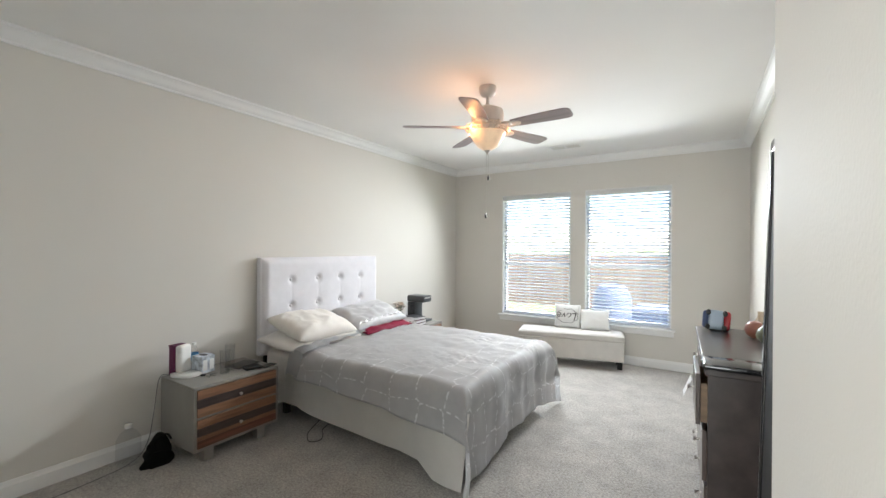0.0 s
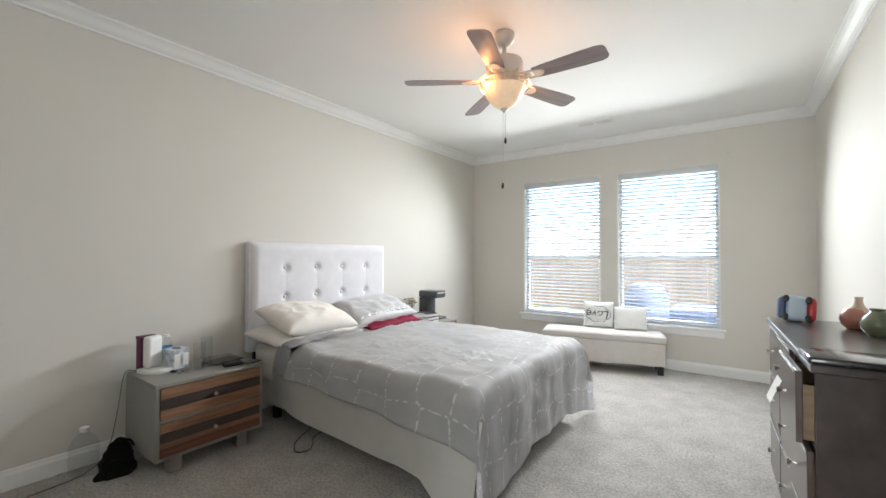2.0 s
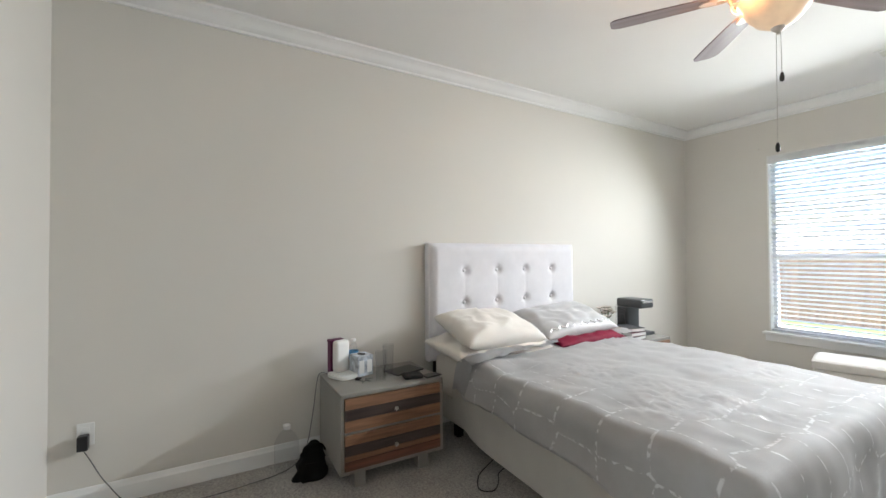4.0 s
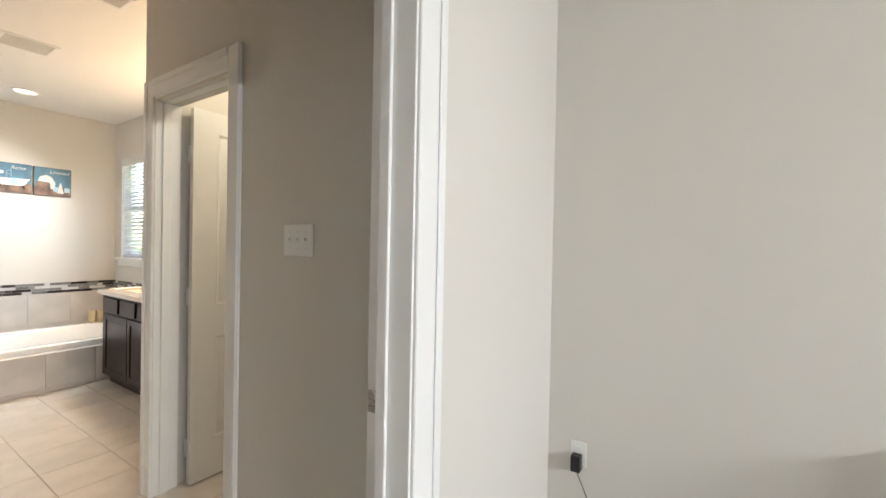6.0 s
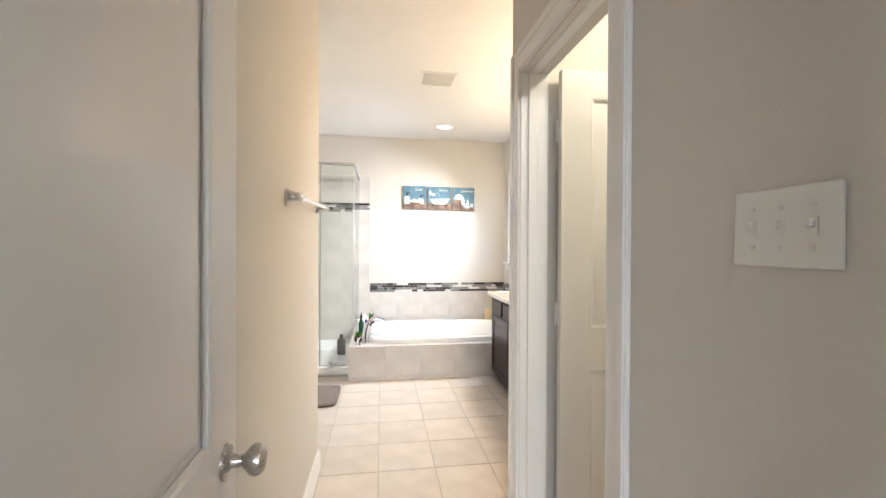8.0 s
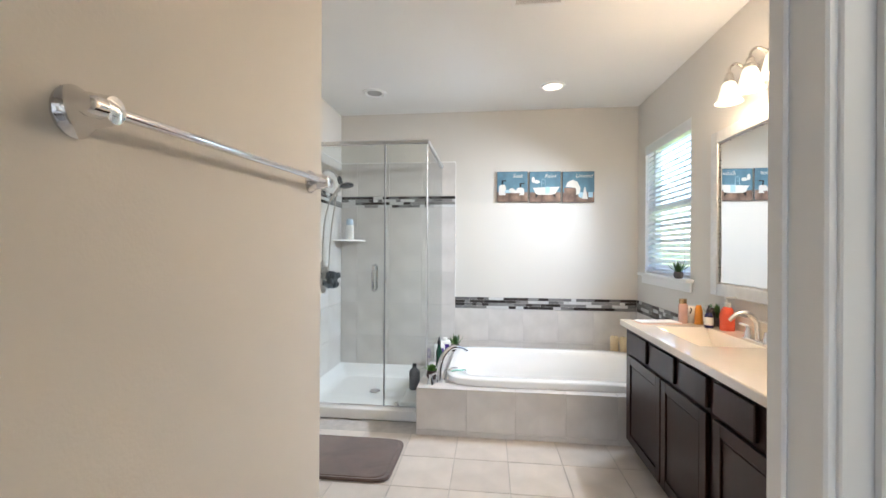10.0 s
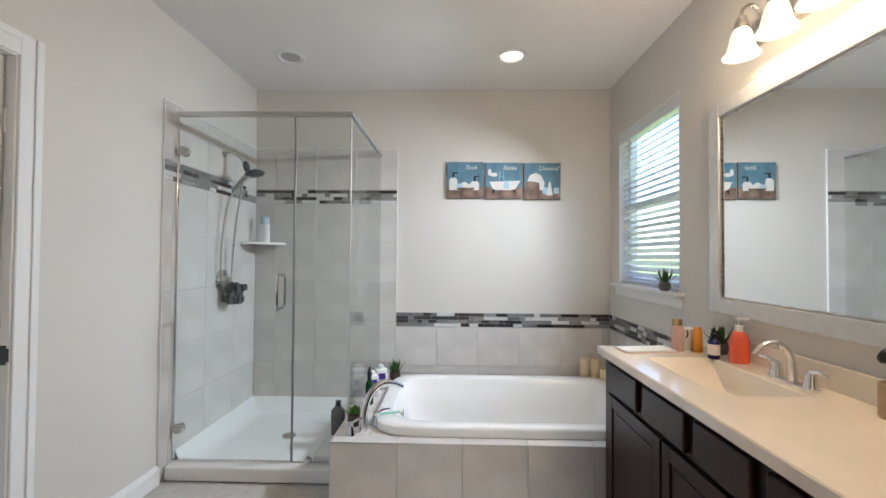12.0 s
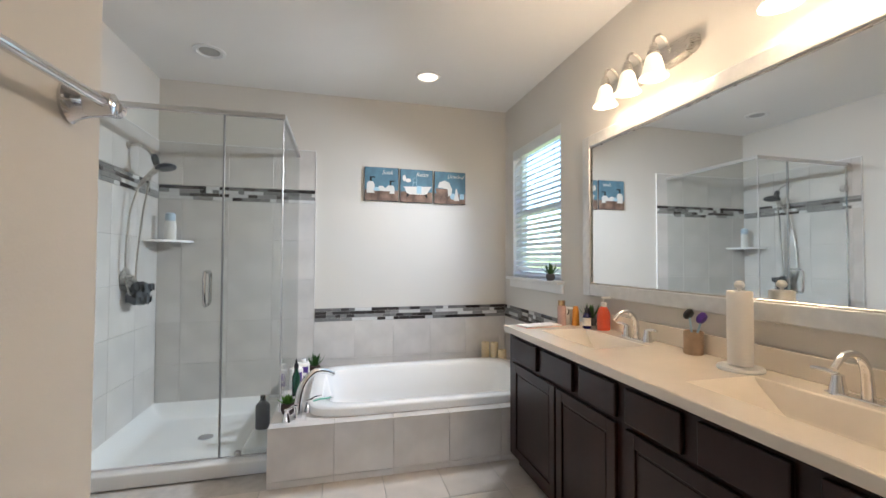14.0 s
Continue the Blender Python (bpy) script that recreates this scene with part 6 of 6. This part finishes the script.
def fn(u, v):
    x, y = (2 * u - 1) * (L + .008), (2 * v - 1) * (D + .008)
    e = min(1, min(u, 1 - u) * 2 * L / .035) ** .5 * min(1, min(v, 1 - v) * 2 * D / .035) ** .5
    d = .028 * e
    for k in range(5):
        for j in (-.055, .055):
            d -= .014 * math.exp(-((x - (-.5 + .25 * k)) ** 2 + (y - j) ** 2) / .0007)
    return Vector((x, y, .408 + d))


lid = part("lid", box(-L - .008, L + .008, -D - .008, D + .008, .348, .412, .010, 3), M["bench"], bn, smooth=True)
part("pad", sheet(90, 30, fn), M["bench"], lid, smooth=True)
for k in range(5):
    for j in (-.055, .055):
        part("button", lathe([(0, .006), (.008, .004), (.010, 0)], 12, pose(-.5 + .25 * k, j, .4225)), M["bench"], lid, smooth=True)
for sx in (-1, 1):
    for sy in (-1, 1):
        part("foot", box(sx * (L - .05) - .03, sx * (L - .05) + .03, sy * (D - .04) - .03, sy * (D - .04) + .03, 0, .0948, .004, 1), M["black_lacquer"], bn)

lv = thing("throw_pillow", pose(-1.27, 5.665, .585, 76, 0, 11), "white square pillow printed Love, standing upside down", "pillow", "throw pillows")
part("cover", cushion(.34, .32, .11, 24, 22, .006, 11), M["pillow_white"], lv, smooth=True, sharp=100)
# the word turned upside down inside a cloud outline
b = text_bm("Love", .13, .001, .25)
bmesh.ops.transform(b, matrix=pose(0, 0, .0585, 0, 0, 180), verts=b.verts[:])
for v_ in b.verts:
    v_.co.z = .0560 - .30 * (v_.co.x ** 2 + v_.co.y ** 2) + (v_.co.z - .0585)
part("lettering", b, M["ink"], lv)
cl_ = [((.128 + .012 * abs(math.sin(a * 4))) * math.cos(a), (.085 + .014 * abs(math.sin(a * 4))) * math.sin(a)) for a in [i * 2 * math.pi / 64 for i in range(64)]]
part("outline", tube([(x, y, .0545 - .42 * (x * x + y * y)) for x, y in cl_], .0028, 6, closed=True), M["ink"], lv)
lp2 = thing("throw_pillow", pose(-.92, 5.70, .56, 74, 0, 15), "white square pillow with fine silver flecks", "pillow", "throw pillows")
part("cover", cushion(.36, .27, .11, 24, 20, .006, 12), M["pillow_white"], lp2, smooth=True, sharp=100)
rnd = random.Random(9)
b = bmesh.new()
for k in range(70):
    x, y = rnd.uniform(-.14, .14), rnd.uniform(-.10, .10)
    flat([(-.005, -.0012), (.005, -.0012), (.005, .0012), (-.005, .0012)], 0, .001, b, pose(x, y, .0548 - .75 * (x * x + y * y) * .6, 0, 0, rnd.uniform(0, 180)))
part("flecks", b, M["silver_foil"], lp2)

# dresser
dz = thing("dresser", pose(.262, 3.07, 0, 0, 0, 2.3), "dark wood dresser with nine drawers, one pulled open", "dresser")
DL, DD, DH = .635, .445, .922                        # half length (y), depth (+x), height
for sy in (-DL, DL - .022):
    part("side_panel", box(.0, DD, sy, sy + .022, .05, DH - .0325), M["dresser"], dz)
part("back_panel", box(DD - .012, DD, -DL + .0225, DL - .0225, .05, DH - .0325), M["dresser"], dz)
part("bottom_panel", box(.0, DD - .0125, -DL + .0225, DL - .0225, .05, .075), M["dresser"], dz)
for k in (-1, 1):
    part("divider", box(.002, DD - .0125, k * .205 - .009, k * .205 + .009, .0755, DH - .0325), M["dresser"], dz)
for a, c in ((-DL + .0225, -.2145), (-.1955, .1955), (.2145, DL - .0225)):
    for z in (.345, .615):
        part("rail", box(.002, .04, a, c, z, z + .018), M["dresser"], dz)
for sx in (.03, DD - .07):
    for sy in (-DL + .03, DL - .07):
        part("foot", box(sx, sx + .04, sy, sy + .04, 0, .0498), M["dresser"], dz)
part("top", box(-.014, DD + .004, -DL - .014, DL + .010, DH - .032, DH, .006, 3), M["dresser"], dz, "glossy dark wooden top")
for c, (y0, y1) in enumerate(((-.61, -.216), (-.194, .194), (.216, .61))):
    for r, (z0, z1) in enumerate(((.078, .342), (.366, .612), (.636, .886))):
        out = {(0, 2): .048, (0, 1): .02, (1, 2): .012, (0, 0): .012}.get((c, r), .002)
        f = part("drawer", merge(box(.02 - out, DD - .05 - out, y0 + .012, y0 + .024, z0 + .01, z1 - .05), merge(box(.02 - out, DD - .05 - out, y1 - .024, y1 - .012, z0 + .01, z1 - .05), box(.02 - out, DD - .05 - out, y0 + .024, y1 - .024, z0 + .01, z0 + .018))), M["drawer_wood"], dz)
        part("drawer_front", box(-.001 - out, .019 - out, y0, y1, z0, z1, .003, 2), M["dresser_front"], f)
        part("edge_bead", box(-.0035 - out, -.0012 - out, y0 + .006, y1 - .006, z1 - .012, z1 - .005, .001, 1), M["nickel"], f)
        part("knob", lathe([(0, 0), (.006, 0), (.005, .014), (.012, .024), (.013, .030), (0, .032)], 14, pose(-.002 - out, (y0 + y1) / 2, (z0 + z1) / 2, 0, -90)), M["nickel"], f, "flared metal knob", smooth=True)
# a pale card sticking out of the middle drawer
t = thing("folded_paper", pose(.196, 2.735, .742, 0, -68, 4), "white card hanging over an open drawer", "paper")
part("sheet", box(-.05, .05, -.05, .05, 0, .0015), M["paper"], t)

DT = DH + .0005
lc = thing("laptop", pose(.262, 3.07, DT, 0, 0, 2.3), "closed black laptop-like case lying on the dresser end", "laptop")
part("case", box(-.022, DD - .02, -DL - .03, -DL + .165, 0, .026, .009, 3), M["black_lacquer"], lc, smooth=True)
for m, prof, mm, lb in ((pose(.60, 3.60, DT), [(0, 0), (.035, 0), (.055, .035), (.057, .06), (.045, .095), (.024, .125), (.018, .155), (.022, .172), (.018, .172), (.012, .15), (0, .14)], "vase_cream", "small cream ceramic bottle vase"),
                        (pose(.555, 3.44, DT), [(0, 0), (.03, 0), (.058, .025), (.068, .058), (.06, .09), (.035, .115), (.02, .12), (.012, .115), (0, .11)], "vase_terra", "round terracotta-coloured bud vase"),
                        (pose(.60, 3.25, DT), [(0, 0), (.035, 0), (.065, .03), (.072, .06), (.060, .095), (.035, .12), (.028, .13), (.034, .142), (.030, .142), (.02, .125), (0, .11)], "vase_green", "olive green glazed vase")):
    t = thing("vase", m, lb, "vase", "three ceramic vases")
    part("body", lathe([(r * .85, z * .88) for r, z in prof], 28), M[mm], t, smooth=True)
ty = thing("toy_van", pose(.345, 3.60, DT + .070, -8, 4, 3), "red, pale blue and navy toy camper van on the dresser", "toy")
part("body", box(-.055, .055, -.06, .06, -.060, .062, .020, 4), M["toy_blue"], ty, smooth=True)
part("nose", box(.0555, .105, -.058, .058, -.058, .060, .022, 4), M["toy_red"], ty, smooth=True)
part("tail", box(-.095, -.0555, -.056, .056, -.055, .055, .018, 4), M["toy_navy"], ty, smooth=True)
for x in (-.06, .06):
    for z in (-.045, .045):
        part("wheel", lathe([(0, 0), (.016, 0), (.018, .004), (.018, .012), (.014, .014), (0, .014)], 16, pose(x, -.060, z, 90)), M["black_plastic"], ty, smooth=True)

ty.scale = (.82, .74, 1.12)

# tall black panel by the dresser
pn = thing("floor_mirror", pose(.455, 1.875, 0, 0, 1.4), "tall black full-length panel in a glossy black frame, standing by the dresser", "mirror")
# matt black sheet fills the frame, with no mirror glass in it
part("glass", box(-.012, -.004, -.20, .20, .06, 1.86), M["black_flat"], pn)
for p, q, r, s in ((-.245, -.20, .0, 1.91), (.20, .245, .0, 1.91), (-.20, .20, .0, .06), (-.20, .20, 1.86, 1.91)):
    part("frame_rail", box(-.022, .014, p, q, r, s, .008, 3), M["black_lacquer"], pn)
part("back_board", box(-.003, .004, -.20, .20, .06, 1.86), M["black_flat"], pn)
for y in (-.16, .16):
    part("easel_leg", tube([(.0145, y, 1.5), (.16, y, .012)], .011, 8), M["black_lacquer"], pn)

# ceiling fan with light
fan = thing("ceiling_fan", pose(-1.163, 2.975, CE), "brushed nickel five-blade ceiling fan with a lit alabaster bowl", "ceiling fan")
part("canopy", lathe([(0, -.001), (.068, -.001), (.070, -.012), (.064, -.05), (.045, -.075), (.025, -.082), (0, -.082)], 32), M["fan_metal"], fan, smooth=True)
part("downrod", lathe([(.013, -.08), (.013, -.16)], 14), M["fan_metal"], fan, smooth=True)
part("coupling", lathe([(.013, -.135), (.03, -.145), (.034, -.165), (.03, -.175)], 20), M["fan_metal"], fan, smooth=True)
part("motor_housing", lathe([(.02, -.165), (.085, -.168), (.118, -.185), (.125, -.205), (.125, -.265), (.118, -.285), (.095, -.295), (0, -.295)], 40), M["fan_metal"], fan, smooth=True)
part("switch_housing", lathe([(.095, -.295), (.10, -.30), (.09, -.345), (.07, -.36), (0, -.36)], 32), M["fan_metal"], fan, smooth=True)
for k in range(30):
    part("filigree", tube([(.092, 0, -.296), (.135, .008, -.303), (.158, 0, -.328), (.150, -.006, -.350), (.132, 0, -.356)], .0045, 6) if k % 3 else tube(smooth_path([(.092, 0, -.292), (.155, .02, -.300), (.172, 0, -.326), (.160, -.02, -.348), (.13, 0, -.356)], 3), .0062, 6), M["filigree"], fan).matrix_basis = pose(0, 0, 0, 0, 0, k * 12)
for r_, z_ in ((.134, -.300), (.160, -.332)):
    part("filigree_ring", tube([(r_ * math.cos(i * .2094), r_ * math.sin(i * .2094), z_) for i in range(30)], .005, 6, closed=True), M["filigree"], fan, smooth=True)
bowl = part("glass_bowl", lathe([(.138, -.358), (.142, -.366), (.134, -.378), (.125, -.395), (.108, -.43), (.078, -.468), (.04, -.492), (.012, -.50), (0, -.50), (0, -.494), (.04, -.486), (.075, -.462), (.103, -.427), (.12, -.392), (.13, -.37)], 40), M["fan_bowl"], fan, "lit alabaster glass bowl", smooth=True)
part("bowl_collar", lathe([(.098, -.348), (.136, -.353), (.14, -.358), (.132, -.362), (.098, -.358)], 36), M["fan_metal"], fan, smooth=True)
part("finial", lathe([(0, -.496), (.026, -.498), (.022, -.508), (.010, -.516), (.009, -.524), (0, -.530)], 16), M["fan_metal"], fan, smooth=True)
for dx, z1 in ((.008, -.69), (-.008, -.985)):
    c = part("pull_chain", tube([(dx, 0, -.512), (dx * 1.2, 0, z1)], .0014, 6), M["nickel"], fan)
    part("pull", lathe([(0, 0), (.005, -.004), (.009, -.022), (.008, -.038), (0, -.044)], 12, pose(dx * 1.2, 0, z1)), M["black_plastic"], c, "dark wooden chain pull", smooth=True)


def fan_blade(ang):
    outline = [(.215, -.05), (.30, -.058), (.52, -.068), (.62, -.068), (.648, -.058), (.660, -.035), (.660, .035), (.648, .058), (.62, .068), (.52, .068), (.30, .058), (.215, .05)]
    bl = part("blade", flat(outline, -.003, .003), M["fan_blade"], fan, "dark walnut-finished blade")
    bl.matrix_basis = pose(0, 0, -.318, 0, 0, ang) @ pose(0, 0, 0, -11)
    b = tube(smooth_path([(.085, 0, .025), (.13, .02, .012), (.175, .035, -.002), (.25, .030, -.006)], 4), .007, 6)
    tube(smooth_path([(.085, 0, .025), (.13, -.02, .012), (.175, -.035, -.002), (.25, -.030, -.006)], 4), .007, 6, bm=b)
    flat([(.215, -.04), (.27, -.025), (.285, 0), (.27, .025), (.215, .04)], -.009, -.0032, b)
    tube([(.17 + .022 * math.cos(a), .022 * math.sin(a), .0) for a in [i * .5236 for i in range(12)]], .005, 6, bm=b, closed=True)
    part("blade_bracket", b, M["fan_metal"], bl, smooth=True)


for k in range(5):
    fan_blade(-3 + 72 * k)
for k in range(3):
    lp = new("fan_bulb", bpy.data.lights.new("fan_bulb", "POINT"))
    lp.data.energy, lp.data.color, lp.data.shadow_soft_size = FAN_W, (1.0, .46, .18), .03
    lp.matrix_world = pose(-1.163 + .19 * math.cos(radians((33, 177, 249)[k])), 2.975 + .19 * math.sin(radians((33, 177, 249)[k])), CE - .352)

# curtain screws above the windows
for x, z in ((-2.40, 2.39), (-1.20, 2.42), (.02, 2.40)):
    t = thing("wall_anchor", pose(x, YW, z), "small leftover curtain bracket screw in the wall", "screw", "curtain screws")
    part("head", lathe([(0, .008), (.006, .006), (.007, 0)], 10, pose(0, 0, 0, 90)), M["nickel"], t, smooth=True)

# patio furniture outside
pc = thing("patio_chair", pose(-1.15, 8.2, -.22, 0, 0, 20), "round-backed outdoor chair under a blue cover", "chair")
part("cover", lathe([(.30, .0), (.34, .2), (.36, .5), (.33, .85), (.24, 1.02), (.1, 1.08), (0, 1.09)], 28), M["patio_blue"], pc, smooth=True)
pt = thing("patio_table", pose(-.2, 8.6, -.22), "low outdoor table under a blue cover", "table")
part("cover", box(-.62, .62, -.45, .45, 0, .66, .06, 4), M["patio_blue"], pt, smooth=True)

# ---- pieces of floors and walls ----
struct("floor_bath", box(BX, BL + .12, BY, .13, -.14, -.004), M["grout"], "beige ceramic tile bathroom floor", "floor")
floor_ob = bpy.data.objects["floor_bath"]
TS, TG = .338, .0045
plates = {}


def plate(name, w, h, d, parent, m, material, bev=.0015):
    """A bevelled flat tile, sharing its mesh with those of the same size: w along x, h along y, d along z."""
    key = (round(w, 4), round(h, 4), round(d, 4), material.name)
    if key not in plates:
        bm = box(-w / 2, w / 2, -h / 2, h / 2, 0, d, bev, 1)
        me = bpy.data.meshes.new(name)
        bm.to_mesh(me)
        bm.free()
        me.materials.append(material)
        plates[key] = me
    return piece(name, plates[key], parent, m)


def spans(lo, hi, start, step):
    """Cut lo..hi at start + k * step."""
    k = math.ceil((lo - start) / step - 1e-6)
    cuts = [lo]
    while start + k * step < hi - .02:
        if start + k * step > lo + .02:
            cuts.append(start + k * step)
        k += 1
    return list(zip(cuts, cuts[1:] + [hi]))


for x0, x1 in spans(BX, BL, -1.571, TS):
    for y0, y1 in spans(TYF - .01, .128, -3.025, TS):
        if x1 < -2.75 and y1 < -1.70:
            continue
        if x0 > PL + .1 and y0 > -2.3:
            continue
        plate("tile", x1 - x0 - TG, y1 - y0 - TG, .0045, floor_ob, pose((x0 + x1) / 2, (y0 + y1) / 2, -.0041, .12 * math.sin(x0 * 77 + y0 * 31), .12 * math.sin(x0 * 41 - y0 * 57)), M["tile"])

# tub deck and apron tiles
JX = [TX0, -1.630, -1.976, -2.322, -2.668, -3.014, TX1]
for a, c in zip(JX, JX[1:]):
    w = a - c - .003
    m = (a + c) / 2
    if a > -2.7:
        plate("tile", w, .296, .008, deck, pose(m, TYF - .008, .190, 90, 0, 180), M["walltile"])
        plate("tile", w, .036, .008, deck, pose(m, TYF - .008, .021, 90, 0, 180), M["walltile"])
    plate("tile", w, .078, .008, deck, pose(m, TYF - .039, TZ - .0085), M["walltile"])
    plate("tile", w, .09, .008, deck, pose(m, BY + .06, TZ - .0085), M["walltile"])
for y0, y1 in spans(BY + .108, TYF - .08, -4.42, .346):
    plate("tile", .195, y1 - y0 - .003, .008, deck, pose(TX0 - .0985, (y0 + y1) / 2, TZ - .0085), M["walltile"])
    plate("tile", .125, y1 - y0 - .003, .008, deck, pose(TX1 + .064, (y0 + y1) / 2, TZ - .0085), M["walltile"])
for y0, y1 in spans(BY + .02, TYF, -4.42, .346):
    plate("tile", y1 - y0 - .003, .335, .008, deck, pose(TX0 - .008, (y0 + y1) / 2, .168, 90, 0, 90), M["walltile"])

# wall tile fields
tf = struct("trim_wall_tile", merge(box(BX + .0005, BL - .002, BY + .0005, BY + .004, TZ + .001, .742), merge(box(-1.438, BL - .001, BY + .0005, BY + .004, .742, 2.24), merge(box(BL - .004, BL - .0005, BY + .004, -4.165, .02, 2.24), box(BX + .0005, BX + .004, BY + .004, VY0 - .002, TZ + .001, .742)))), M["wall_grout"], "large pale beige wall tiles round tub and shower", "wall tile")


def field_back(x0, x1, z0, z1, sx, sz):
    for a, c in spans(x0, x1, sx, .346):
        for r, s in spans(z0, z1, sz, .338):
            plate("tile", c - a - .0016, s - r - .0016, .008, tf, pose((a + c) / 2, BY + .004, (r + s) / 2, 90, 0, 180), M["walltile"])


def field_side(x, sgn, y0, y1, z0, z1, sy, sz):
    for a, c in spans(y0, y1, sy, .346):
        for r, s in spans(z0, z1, sz, .338):
            plate("tile", c - a - .0016, s - r - .0016, .008, tf, pose(x, (a + c) / 2, (r + s) / 2, 90, 0, 90 * sgn), M["walltile"])


field_back(BX + .014, -1.438, TZ + .001, .736, -1.438, .412)
field_back(-1.438, BL - .013, .036, 1.772, -1.438, .095)
field_back(-1.438, BL - .013, 1.892, 2.24, -1.438, 1.892)
field_side(BL - .004, -1, BY + .013, -4.165, .036, 1.772, -4.93, .095)
field_side(BL - .004, -1, BY + .013, -4.165, 1.892, 2.24, -4.93, 1.892)
field_side(BX + .004, 1, BY + .013, VY0 - .002, TZ + .001, .736, -4.93, .412)
part("edge_trim", box(-1.442, -1.4385, BY + .0005, BY + .014, .855, 2.244), M["trim"], tf)
part("edge_trim", box(-1.438, BL - .013, BY + .0005, BY + .013, 2.2405, 2.246), M["trim"], tf)
part("edge_trim", box(BL - .013, BL - .0005, BY + .013, -4.161, 2.2405, 2.246), M["trim"], tf)
part("edge_trim", box(BL - .0125, BL - .0005, -4.1645, -4.160, .02, 2.24), M["trim"], tf)

# mosaic bands: three courses of thin glass and stone strips
mb = struct("trim_mosaic", merge(box(BX + .003, -1.44, BY + .0005, BY + .005, .738, .854), merge(box(-1.438, BL - .002, BY + .0042, BY + .006, 1.774, 1.890), merge(box(BL - .0065, BL - .0045, BY + .006, -4.165, 1.774, 1.890), box(BX + .0005, BX + .005, BY + .005, VY0 - .002, .738, .854)))), M["grout"], "band of dark, grey and white glass mosaic strips", "mosaic")
rnd = random.Random(21)
TONES = ["mos_dark", "mos_grey", "mos_white", "mos_grey", "mos_dark", "mos_grey", "mos_white"]
LENS = (.048, .074, .100, .148)


def band(at, length, z0, course, place):
    for r in range(course):
        h = .116 / course
        s = 0
        while s < length - .01:
            w = min(rnd.choice(LENS), length - s)
            if length - s - w < .03:
                w = length - s
            k = rnd.randrange(7)
            plate("mosaic_strip", w - .0025, h - .0025, .006, mb, place(at, s + w / 2, z0 + (r + .5) * h), M[TONES[k]], .001)
            s += w


back = lambda at, s, z: pose(at - s, BY + .005, z, 90, 0, 180)
band(-1.442, -1.442 - BX - .012, .738, 4, back)
band(BL - .014, 1.438 + BL - .014, 1.774, 4, lambda at, s, z: pose(at - s, BY + .006, z, 90, 0, 180))
band(BY + .012, -4.165 - BY - .012, 1.774, 4, lambda at, s, z: pose(BL - .0065, at + s, z, 90, 0, -90))
band(BY + .012, VY0 - .002 - BY - .012, .738, 4, lambda at, s, z: pose(BX + .005, at + s, z, 90, 0, 90))
